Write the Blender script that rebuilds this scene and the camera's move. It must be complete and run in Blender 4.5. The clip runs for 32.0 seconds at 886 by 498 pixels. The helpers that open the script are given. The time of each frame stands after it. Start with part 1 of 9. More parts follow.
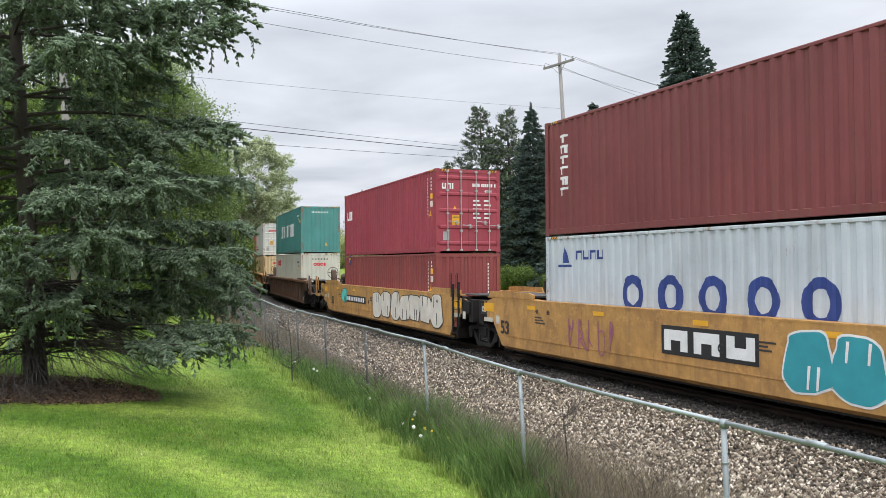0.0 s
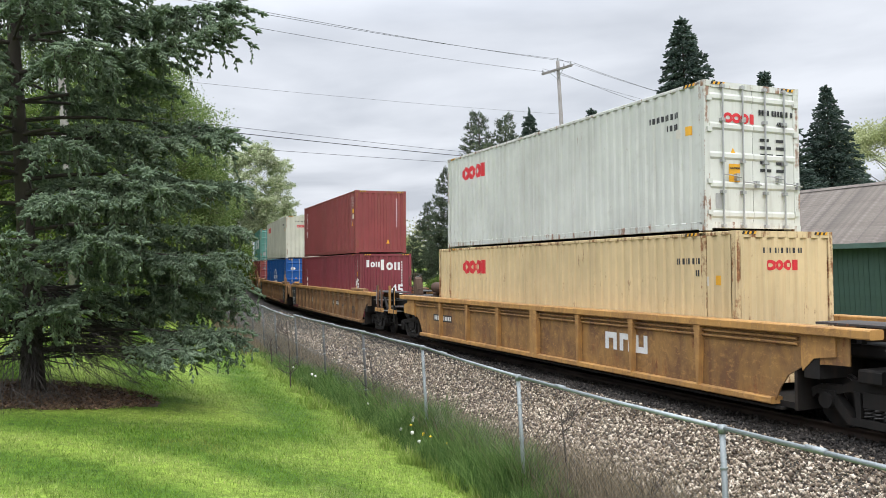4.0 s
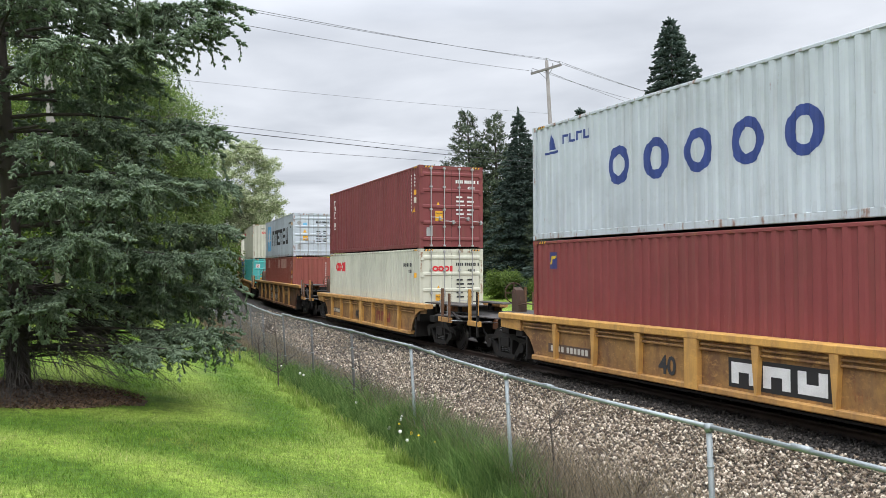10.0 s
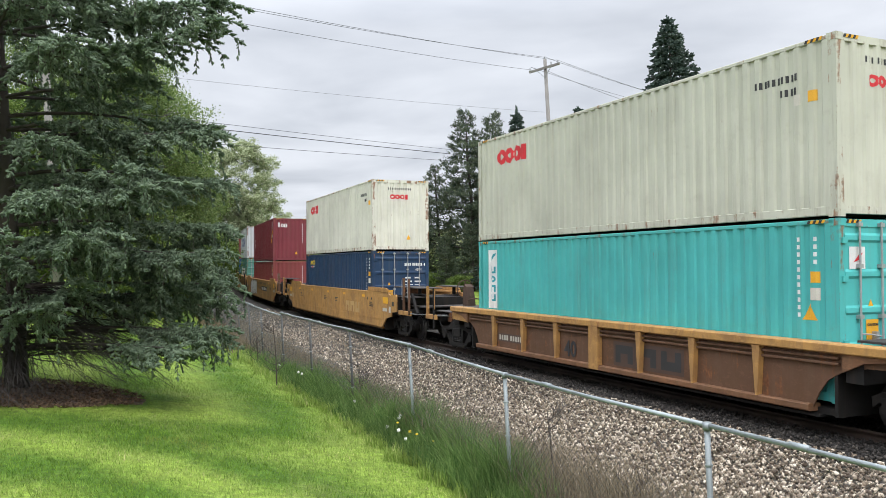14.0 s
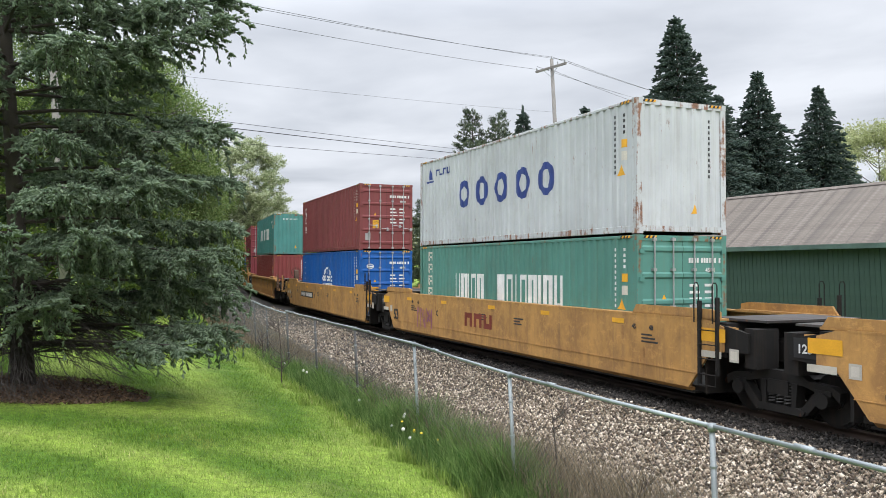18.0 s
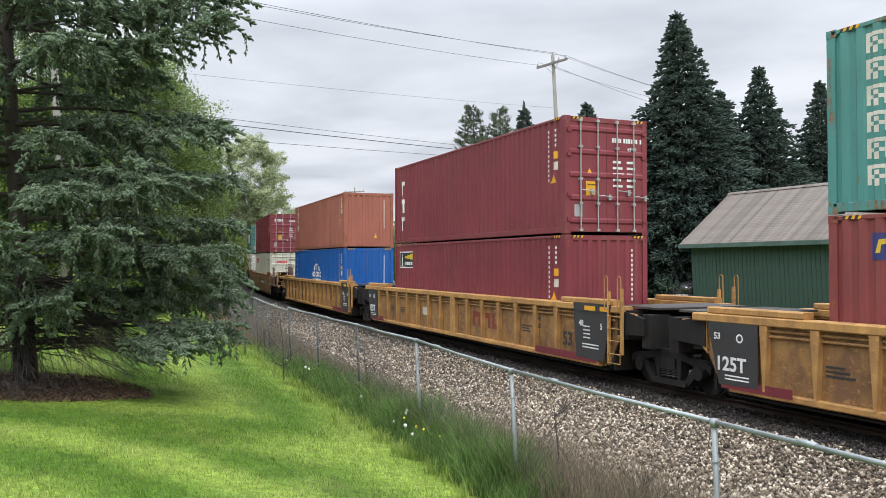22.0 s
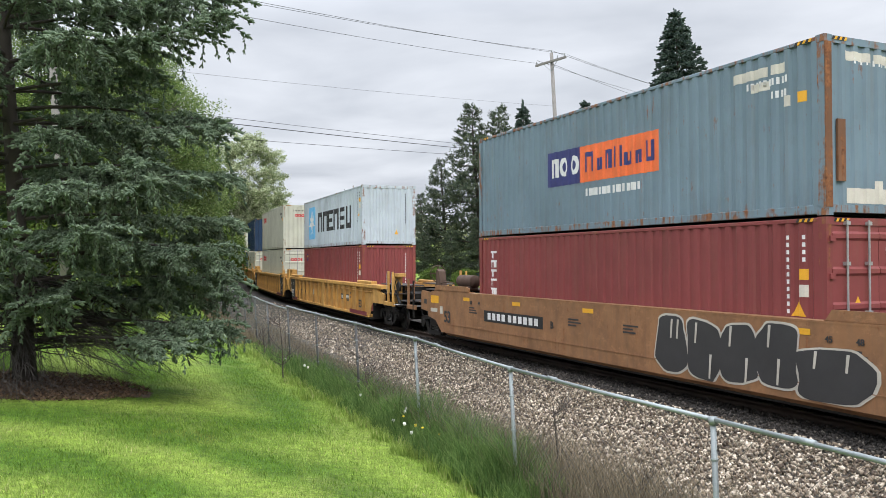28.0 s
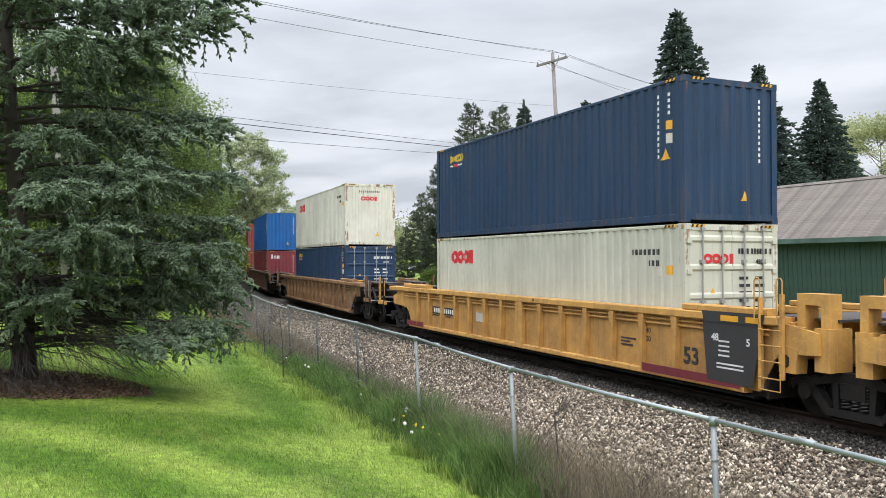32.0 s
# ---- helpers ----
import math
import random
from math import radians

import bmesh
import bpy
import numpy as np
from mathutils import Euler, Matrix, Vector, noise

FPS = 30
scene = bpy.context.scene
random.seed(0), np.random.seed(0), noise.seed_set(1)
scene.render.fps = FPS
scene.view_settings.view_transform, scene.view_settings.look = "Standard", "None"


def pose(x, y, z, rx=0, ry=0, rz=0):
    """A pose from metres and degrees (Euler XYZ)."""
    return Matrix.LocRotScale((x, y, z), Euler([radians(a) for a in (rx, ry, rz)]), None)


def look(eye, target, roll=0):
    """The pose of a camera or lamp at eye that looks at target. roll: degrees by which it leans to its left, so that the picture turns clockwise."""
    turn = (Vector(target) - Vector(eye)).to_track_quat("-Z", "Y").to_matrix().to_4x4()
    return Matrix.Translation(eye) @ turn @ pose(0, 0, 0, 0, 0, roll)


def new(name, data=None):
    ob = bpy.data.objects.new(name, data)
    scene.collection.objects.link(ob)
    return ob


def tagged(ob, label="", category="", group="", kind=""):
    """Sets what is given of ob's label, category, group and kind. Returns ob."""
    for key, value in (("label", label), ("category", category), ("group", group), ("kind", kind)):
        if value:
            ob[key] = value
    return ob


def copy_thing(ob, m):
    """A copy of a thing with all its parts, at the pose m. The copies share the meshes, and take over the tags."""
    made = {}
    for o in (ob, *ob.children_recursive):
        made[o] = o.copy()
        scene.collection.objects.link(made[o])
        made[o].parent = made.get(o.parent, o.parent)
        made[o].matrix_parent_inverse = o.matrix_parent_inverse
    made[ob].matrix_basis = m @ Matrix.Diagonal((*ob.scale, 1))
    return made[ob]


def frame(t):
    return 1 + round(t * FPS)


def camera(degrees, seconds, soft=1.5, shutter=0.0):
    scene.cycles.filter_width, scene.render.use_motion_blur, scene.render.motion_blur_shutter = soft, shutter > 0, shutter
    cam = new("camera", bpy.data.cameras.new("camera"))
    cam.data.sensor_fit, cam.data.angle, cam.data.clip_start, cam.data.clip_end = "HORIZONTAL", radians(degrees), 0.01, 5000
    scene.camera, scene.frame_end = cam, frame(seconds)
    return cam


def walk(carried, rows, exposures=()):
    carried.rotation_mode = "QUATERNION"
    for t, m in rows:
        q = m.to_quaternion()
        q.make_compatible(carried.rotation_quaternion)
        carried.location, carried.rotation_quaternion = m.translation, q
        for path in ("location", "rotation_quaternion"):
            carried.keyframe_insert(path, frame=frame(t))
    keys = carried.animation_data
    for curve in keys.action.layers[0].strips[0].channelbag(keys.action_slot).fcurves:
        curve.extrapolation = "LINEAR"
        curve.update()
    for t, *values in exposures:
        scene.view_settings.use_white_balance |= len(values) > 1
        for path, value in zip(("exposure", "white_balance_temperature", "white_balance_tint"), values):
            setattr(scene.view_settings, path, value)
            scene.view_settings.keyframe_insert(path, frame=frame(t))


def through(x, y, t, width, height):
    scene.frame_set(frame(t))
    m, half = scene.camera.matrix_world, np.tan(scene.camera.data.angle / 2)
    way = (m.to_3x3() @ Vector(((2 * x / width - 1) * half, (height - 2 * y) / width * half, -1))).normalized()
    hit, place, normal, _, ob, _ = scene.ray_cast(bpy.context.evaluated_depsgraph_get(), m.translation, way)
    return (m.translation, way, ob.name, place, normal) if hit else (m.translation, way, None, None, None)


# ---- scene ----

EYE = (0.0, 0.0, 3.262)
# seconds, turn to the right, tilt up, lean (degrees) of the hand-held camera
PATH = [
    (0.0, -0.643, -0.244, -3.472), (0.5, -0.678, -0.264, -3.678), (1.0, -0.684, -0.296, -3.748), (1.5, -0.701, -0.297, -3.687),
    (2.0, -0.682, -0.207, -3.570), (2.5, -0.607, -0.066, -3.435), (3.0, -0.521, 0.077, -3.377), (3.5, -0.496, 0.143, -3.449),
    (5.5, -0.535, -0.015, -3.475), (6.0, -0.479, 0.027, -3.521), (6.5, -0.409, 0.070, -3.531), (7.0, -0.362, 0.064, -3.537),
    (7.5, -0.284, 0.022, -3.557), (8.0, -0.205, 0.036, -3.567), (8.5, -0.110, 0.066, -3.522), (9.0, 0.013, 0.054, -3.441),
    (9.5, 0.138, 0.016, -3.359), (10.0, 0.287, -0.000, -3.307), (10.5, 0.365, 0.003, -3.306), (11.0, 0.372, -0.050, -3.315),
    (11.5, 0.335, -0.062, -3.316), (12.0, 0.231, -0.073, -3.325), (12.5, 0.245, -0.122, -3.319), (13.0, 0.341, -0.173, -3.315),
    (13.5, 0.403, -0.126, -3.317), (14.0, 0.400, -0.094, -3.317), (14.5, 0.313, -0.122, -3.324), (16.5, 0.137, -0.119, -3.050),
    (17.0, 0.062, -0.171, -3.030), (17.5, 0.005, -0.165, -3.001), (18.0, 0.008, -0.126, -2.992), (18.5, -0.010, -0.028, -3.008),
    (19.0, -0.043, 0.006, -3.028), (19.5, 0.012, -0.060, -3.052), (20.0, 0.064, -0.175, -3.072), (20.5, 0.060, -0.280, -3.086),
    (21.0, 0.019, -0.309, -3.155), (21.5, -0.065, -0.324, -3.221), (22.0, -0.116, -0.382, -3.179), (22.5, -0.233, -0.441, -3.103),
    (23.0, -0.376, -0.446, -3.074), (23.5, -0.434, -0.426, -3.074), (24.0, -0.499, -0.383, -3.116), (24.5, -0.503, -0.401, -3.201),
    (25.0, -0.429, -0.410, -3.245), (25.5, -0.394, -0.350, -3.234), (27.5, -0.183, -0.388, -3.301), (28.0, -0.048, -0.501, -3.255),
    (28.5, 0.052, -0.603, -3.268), (29.0, 0.093, -0.641, -3.296), (29.5, 0.086, -0.677, -3.283), (30.0, -0.011, -0.645, -3.240),
    (30.5, -0.102, -0.567, -3.218), (31.0, -0.121, -0.555, -3.170), (31.5, -0.102, -0.539, -3.111), (32.0, -0.100, -0.513, -3.135),
]


def aim(turn, tilt, lean):
    a, b = radians(turn), radians(tilt)
    way = Vector((math.sin(a) * math.cos(b), math.cos(a) * math.cos(b), math.sin(b)))
    return look(EYE, Vector(EYE) + way * 10, lean)


cam = camera(57.51, 32.0, soft=0.55)
walk(cam, [(t, aim(a, b, c)) for t, a, b, c in PATH])

# ---- sky and light: a bright overcast day ----
world = bpy.data.worlds.new("overcast_sky")
scene.world = world
world.use_nodes = True
wn, wl = world.node_tree.nodes, world.node_tree.links
wn.clear()
w_out = wn.new("ShaderNodeOutputWorld")
w_bg = wn.new("ShaderNodeBackground")
w_sky = wn.new("ShaderNodeTexSky")
w_sky.sky_type, w_sky.sun_disc = "NISHITA", False
w_sky.sun_elevation, w_sky.sun_rotation = radians(47), radians(162)
w_sky.air_density, w_sky.dust_density = 1.5, 4.0
w_co = wn.new("ShaderNodeTexCoord")
w_sep = wn.new("ShaderNodeSeparateXYZ")
wl.new(w_co.outputs["Generated"], w_sep.inputs[0])
# cloud layer seen from below: the pattern flattens towards the horizon
w_den = wn.new("ShaderNodeMath"); w_den.operation = "ADD"; w_den.inputs[1].default_value = 0.10
w_abs = wn.new("ShaderNodeMath"); w_abs.operation = "MAXIMUM"; w_abs.inputs[1].default_value = 0.0
wl.new(w_sep.outputs["Z"], w_abs.inputs[0]); wl.new(w_abs.outputs[0], w_den.inputs[0])
w_px = wn.new("ShaderNodeMath"); w_px.operation = "DIVIDE"
w_py = wn.new("ShaderNodeMath"); w_py.operation = "DIVIDE"
wl.new(w_sep.outputs["X"], w_px.inputs[0]); wl.new(w_den.outputs[0], w_px.inputs[1])
wl.new(w_sep.outputs["Y"], w_py.inputs[0]); wl.new(w_den.outputs[0], w_py.inputs[1])
w_com = wn.new("ShaderNodeCombineXYZ")
wl.new(w_px.outputs[0], w_com.inputs[0]); wl.new(w_py.outputs[0], w_com.inputs[1])
w_noise = wn.new("ShaderNodeTexNoise")
w_noise.inputs["Scale"].default_value, w_noise.inputs["Detail"].default_value = 0.9, 6.0
w_noise.inputs["Roughness"].default_value = 0.5
w_noise.inputs["Distortion"].default_value = 0.25
wl.new(w_com.outputs[0], w_noise.inputs["Vector"])
w_ramp = wn.new("ShaderNodeValToRGB")
w_ramp.color_ramp.elements[0].position, w_ramp.color_ramp.elements[1].position = 0.34, 0.66
w_ramp.color_ramp.elements[0].color = (0.468, 0.500, 0.562, 1)
w_ramp.color_ramp.elements[1].color = (0.692, 0.722, 0.785, 1)
wl.new(w_noise.outputs["Fac"], w_ramp.inputs[0])
# an overcast sky grows brighter towards the zenith
w_lum = wn.new("ShaderNodeMapRange")
w_lum.inputs["From Min"].default_value, w_lum.inputs["From Max"].default_value = 0.26, 1.0
w_lum.inputs["To Min"].default_value, w_lum.inputs["To Max"].default_value = 1.0, 4.8
wl.new(w_sep.outputs["Z"], w_lum.inputs[0])
w_mul = wn.new("ShaderNodeVectorMath"); w_mul.operation = "SCALE"
wl.new(w_ramp.outputs[0], w_mul.inputs[0]); wl.new(w_lum.outputs[0], w_mul.inputs["Scale"])
w_sc = wn.new("ShaderNodeVectorMath"); w_sc.operation = "SCALE"; w_sc.inputs["Scale"].default_value = 0.06
wl.new(w_sky.outputs[0], w_sc.inputs[0])
w_mix = wn.new("ShaderNodeMix"); w_mix.data_type = "RGBA"; w_mix.inputs["Factor"].default_value = 0.93
wl.new(w_sc.outputs[0], w_mix.inputs["A"]); wl.new(w_mul.outputs[0], w_mix.inputs["B"])
wl.new(w_mix.outputs["Result"], w_bg.inputs["Color"])
w_bg.inputs["Strength"].default_value = 1.0
wl.new(w_bg.outputs[0], w_out.inputs[0])

sun_data = bpy.data.lights.new("sun", "SUN")
sun_data.energy, sun_data.angle, sun_data.color = 1.2, radians(45), (1.0, 0.98, 0.95)
sun = new("sun", sun_data)
sun.matrix_world = look((14, -42, 48), (0, 0, 0))
scene.view_settings.exposure = 0.41


# ---- materials ----
def nodes_of(name):
    m = bpy.data.materials.new(name)
    m.use_nodes = True
    nt = m.node_tree
    return m, nt, nt.nodes["Principled BSDF"]


def noise_node(nt, scale, detail=4.0, rough=0.6, stretch=(1, 1, 1), coord="Object", warp=0.0):
    co = nt.nodes.new("ShaderNodeTexCoord")
    mp = nt.nodes.new("ShaderNodeMapping")
    mp.inputs["Scale"].default_value = stretch
    nz = nt.nodes.new("ShaderNodeTexNoise")
    nz.inputs["Scale"].default_value, nz.inputs["Detail"].default_value = scale, detail
    nz.inputs["Roughness"].default_value, nz.inputs["Distortion"].default_value = rough, warp
    nt.links.new(co.outputs[coord], mp.inputs["Vector"])
    nt.links.new(mp.outputs[0], nz.inputs["Vector"])
    return nz


def ramp_node(nt, source, stops):
    rp = nt.nodes.new("ShaderNodeValToRGB")
    els = rp.color_ramp.elements
    while len(els) < len(stops):
        els.new(0.5)
    for e, (pos, c) in zip(els, stops):
        e.position, e.color = pos, ((*c, 1) if len(c) == 3 else c)
    nt.links.new(source, rp.inputs[0])
    return rp


def mix_node(nt, a, b, fac, blend="MIX"):
    mx = nt.nodes.new("ShaderNodeMix")
    mx.data_type, mx.blend_type = "RGBA", blend
    for socket, v in ((mx.inputs["A"], a), (mx.inputs["B"], b), (mx.inputs["Factor"], fac)):
        if isinstance(v, (int, float)):
            socket.default_value = v
        elif isinstance(v, tuple):
            socket.default_value = (*v, 1)
        else:
            nt.links.new(v, socket)
    return mx.outputs["Result"]


def bump(nt, bsdf, source, strength, distance):
    b = nt.nodes.new("ShaderNodeBump")
    b.inputs["Strength"].default_value, b.inputs["Distance"].default_value = strength, distance
    nt.links.new(source, b.inputs["Height"])
    nt.links.new(b.outputs[0], bsdf.inputs["Normal"])


def scaled(c, k):
    return tuple(min(1.0, v * k) for v in c)


def plain(name, c, rough=0.6, metal=0.0, vary=0.25, scale=6.0):
    """Paint or metal with a little unevenness at two scales."""
    m, nt, bs = nodes_of(name)
    big, fine = noise_node(nt, scale * 0.25, 3), noise_node(nt, scale * 8, 5)
    col = ramp_node(nt, big.outputs["Fac"], [(0.3, scaled(c, 1 - vary)), (0.7, scaled(c, 1 + vary))]).outputs[0]
    col = mix_node(nt, col, ramp_node(nt, fine.outputs["Fac"], [(0.3, (0.72,) * 3), (0.65, (1.0,) * 3)]).outputs[0], 0.6, "MULTIPLY")
    nt.links.new(col, bs.inputs["Base Color"])
    bs.inputs["Roughness"].default_value, bs.inputs["Metallic"].default_value = rough, metal
    return m


def painted_steel(name, c, rust=0.5, dirt=(0.16, 0.11, 0.07), dirt_amount=0.35, rough=0.55, fade=0.12, heavy=0.0):
    """Weathered enamel on steel: faded patches, vertical dirt streaks, rust spots with runs below them."""
    m, nt, bs = nodes_of(name)
    info = nt.nodes.new("ShaderNodeObjectInfo")
    patch = noise_node(nt, 0.55, 4, 0.55)
    col = ramp_node(nt, patch.outputs["Fac"], [(0.32, scaled(c, 1 - fade)), (0.68, scaled(c, 1 + fade))]).outputs[0]
    streak = noise_node(nt, 1.0, 6, 0.65, (7.0, 7.0, 0.35))
    col = mix_node(nt, col, dirt, ramp_node(nt, streak.outputs["Fac"], [(0.50, (0,) * 3), (0.80, (dirt_amount,) * 3)]).outputs[0])
    if heavy:
        blotch = noise_node(nt, 1.5, 9, 0.72, (1, 1, 0.55), warp=0.4)
        col = mix_node(nt, col, scaled((0.155, 0.080, 0.042), 0.6 + c[0]), ramp_node(nt, blotch.outputs["Fac"], [(0.40, (0,) * 3), (0.50, (0.42 * heavy,) * 3), (0.60, (heavy,) * 3)]).outputs[0])
        worn = noise_node(nt, 5.0, 10, 0.8, (1, 1, 1.6))
        col = mix_node(nt, col, scaled(c, 1.45), ramp_node(nt, worn.outputs["Fac"], [(0.53, (0,) * 3), (0.60, (0.65 * heavy,) * 3)]).outputs[0])
    grime = noise_node(nt, 3.2, 6, 0.7)
    col = mix_node(nt, col, dirt, ramp_node(nt, grime.outputs["Fac"], [(0.55, (0,) * 3), (0.85, (dirt_amount * 0.7,) * 3)]).outputs[0])
    run = noise_node(nt, 1.0, 5, 0.6, (9.0, 9.0, 0.9), warp=0.3)
    spot = noise_node(nt, 2.3, 8, 0.75)
    both = nt.nodes.new("ShaderNodeMath"); both.operation = "MULTIPLY"
    nt.links.new(run.outputs["Fac"], both.inputs[0]); nt.links.new(spot.outputs["Fac"], both.inputs[1])
    lo = 0.42 - 0.13 * rust - (0.035 if rust > 0.7 and not heavy else 0.0)
    mask = ramp_node(nt, both.outputs[0], [(lo, (0,) * 3), (lo + 0.07, (min(1.0, 0.4 + 0.5 * rust),) * 3)]).outputs[0]
    rusty = ramp_node(nt, noise_node(nt, 14, 5).outputs["Fac"], [(0.3, (0.10, 0.035, 0.015)), (0.7, (0.30, 0.12, 0.045))]).outputs[0]
    col = mix_node(nt, col, rusty, mask)
    nt.links.new(col, bs.inputs["Base Color"])
    bs.inputs["Specular IOR Level"].default_value = 0.32
    rg = ramp_node(nt, grime.outputs["Fac"], [(0.3, (rough - 0.1,) * 3), (0.8, (min(0.95, rough + 0.25),) * 3)])
    nt.links.new(rg.outputs[0], bs.inputs["Roughness"])
    bump(nt, bs, noise_node(nt, 9, 4).outputs["Fac"], 0.15, 0.01)
    return m


def leafy(name, dark, light, scale=2.0, through=0.35, rough=0.6, spread=0.5):
    """Leaves, needles and blades: each piece its own tint, some light passing through."""
    m, nt, bs = nodes_of(name)
    geo = nt.nodes.new("ShaderNodeNewGeometry")
    col = ramp_node(nt, geo.outputs["Random Per Island"], [(0.0, dark), (1.0, light)]).outputs[0]
    nz = noise_node(nt, scale, 3)
    col = mix_node(nt, col, ramp_node(nt, nz.outputs["Fac"], [(0.3, (1 - spread,) * 3), (0.7, (1.0,) * 3)]).outputs[0], 0.8, "MULTIPLY")
    nt.links.new(col, bs.inputs["Base Color"])
    bs.inputs["Roughness"].default_value = rough
    bs.inputs["Specular IOR Level"].default_value = 0.25
    tr = nt.nodes.new("ShaderNodeBsdfTranslucent")
    nt.links.new(col, tr.inputs["Color"])
    mx = nt.nodes.new("ShaderNodeMixShader")
    mx.inputs[0].default_value = through
    nt.links.new(bs.outputs[0], mx.inputs[1]); nt.links.new(tr.outputs[0], mx.inputs[2])
    nt.links.new(mx.outputs[0], nt.nodes["Material Output"].inputs[0])
    return m


rubber_black = plain("black_rubber", (0.02, 0.02, 0.02), 0.8)


# ---- mesh helpers ----
def mesh_from(name, verts, faces, mat, smooth=False):
    me = bpy.data.meshes.new(name)
    me.from_pydata([tuple(v) for v in verts], [], [tuple(f) for f in faces])
    me.materials.append(mat)
    if smooth:
        me.polygons.foreach_set("use_smooth", [True] * len(me.polygons))
    return me


def mesh_tris(name, verts, tris, mat, smooth=False):
    """Large triangle meshes from arrays: verts (n, 3), tris (m, 3)."""
    verts, tris = np.asarray(verts, np.float32), np.asarray(tris, np.int32)
    me = bpy.data.meshes.new(name)
    me.vertices.add(len(verts)); me.loops.add(tris.size); me.polygons.add(len(tris))
    me.vertices.foreach_set("co", verts.ravel())
    me.loops.foreach_set("vertex_index", tris.ravel())
    me.polygons.foreach_set("loop_start", np.arange(0, tris.size, 3, dtype=np.int32))
    me.update(calc_edges=True)
    if smooth:
        me.polygons.foreach_set("use_smooth", np.ones(len(tris), dtype=bool))
    me.materials.append(mat)
    return me


def child(name, me, parent, label="", m=None):
    ob = new(name, me)
    ob.parent = parent
    if m is not None:
        ob.matrix_basis = m
    if label:
        tagged(ob, label)
    return ob


def empty(name, m=None):
    ob = new(name)
    ob.empty_display_size = 0.3
    if m is not None:
        ob.matrix_basis = m
    return ob


class Solid:
    """Collects boxes, prisms and tubes into one mesh."""

    def __init__(self):
        self.v, self.f = [], []

    def box(self, x0, x1, y0, y1, z0, z1):
        n = len(self.v)
        self.v += [(x, y, z) for x in (x0, x1) for y in (y0, y1) for z in (z0, z1)]
        self.f += [tuple(n + i for i in q) for q in ((0, 1, 3, 2), (4, 6, 7, 5), (0, 4, 5, 1), (2, 3, 7, 6), (0, 2, 6, 4), (1, 5, 7, 3))]
        return self

    def bevel_box(self, x0, x1, y0, y1, z0, z1, b):
        """A box whose long edges along x are cut off by b."""
        return self.prism([(y0 + b, z0), (y1 - b, z0), (y1, z0 + b), (y1, z1 - b), (y1 - b, z1), (y0 + b, z1), (y0, z1 - b), (y0, z0 + b)], x0, x1)

    def prism(self, outline, x0, x1):
        """An outline in (y, z) drawn out along x."""
        n, k = len(self.v), len(outline)
        self.v += [(x0, y, z) for y, z in outline] + [(x1, y, z) for y, z in outline]
        self.f += [(n + i, n + (i + 1) % k, n + k + (i + 1) % k, n + k + i) for i in range(k)]
        self.f += [tuple(n + i for i in reversed(range(k))), tuple(n + k + i for i in range(k))]
        return self

    def plate(self, outline, y0, y1):
        """An outline in (x, z) with thickness along y."""
        n, k = len(self.v), len(outline)
        self.v += [(x, y0, z) for x, z in outline] + [(x, y1, z) for x, z in outline]
        self.f += [(n + i, n + k + i, n + k + (i + 1) % k, n + (i + 1) % k) for i in range(k)]
        self.f += [tuple(n + i for i in range(k)), tuple(n + k + i for i in reversed(range(k)))]
        return self

    def tube(self, pts, r, sides=6, r_end=None):
        pts = [Vector(p) for p in pts]
        n0 = len(self.v)
        for i, p in enumerate(pts):
            d = (pts[min(i + 1, len(pts) - 1)] - pts[max(i - 1, 0)]).normalized()
            a = d.orthogonal().normalized() if abs(d.z) > 0.95 else d.cross(Vector((0, 0, 1))).normalized()
            b = d.cross(a)
            rr = r if r_end is None else r + (r_end - r) * i / max(1, len(pts) - 1)
            for k in range(sides):
                t = 2 * math.pi * k / sides
                self.v.append(tuple(p + a * (rr * math.cos(t)) + b * (rr * math.sin(t))))
        for i in range(len(pts) - 1):
            for k in range(sides):
                a0, a1 = n0 + i * sides + k, n0 + i * sides + (k + 1) % sides
                self.f.append((a0, a1, a1 + sides, a0 + sides))
        self.f.append(tuple(n0 + k for k in reversed(range(sides))))
        self.f.append(tuple(n0 + (len(pts) - 1) * sides + k for k in range(sides)))
        return self

    def wheel(self, x, y0, y1, z, r, sides=24):
        """A disc about a cross axis."""
        n = len(self.v)
        for y in (y0, y1):
            self.v += [(x + r * math.cos(2 * math.pi * k / sides), y, z + r * math.sin(2 * math.pi * k / sides)) for k in range(sides)]
        self.f += [(n + k, n + sides + k, n + sides + (k + 1) % sides, n + (k + 1) % sides) for k in range(sides)]
        self.f += [tuple(n + k for k in range(sides)), tuple(n + sides + k for k in reversed(range(sides)))]
        return self

    def mesh(self, name, mat, smooth=False):
        return mesh_from(name, self.v, self.f, mat, smooth)


# ---- the line of the track ----
CANT = 3.356
FENCE = -7.55
S_LO, S_HI, S_STEP = -540.0, 640.0, 0.5


def heading(s):
    if s <= 95:
        return radians(25.399) - 0.00200966 * s - 1.6655e-6 * s * s
    return min(heading(95) + 0.0042 * (s - 95), radians(42))


_s = np.arange(S_LO, S_HI + 0.01, S_STEP)
_h = np.array([heading(v) for v in _s])
_x = np.concatenate([[0], np.cumsum(-(np.sin(_h[1:]) + np.sin(_h[:-1])) / 2 * S_STEP)])
_y = np.concatenate([[0], np.cumsum((np.cos(_h[1:]) + np.cos(_h[:-1])) / 2 * S_STEP)])
_i0 = int(round(-S_LO / S_STEP))
_x, _y = _x - _x[_i0] + 8.534, _y - _y[_i0] + 10.0


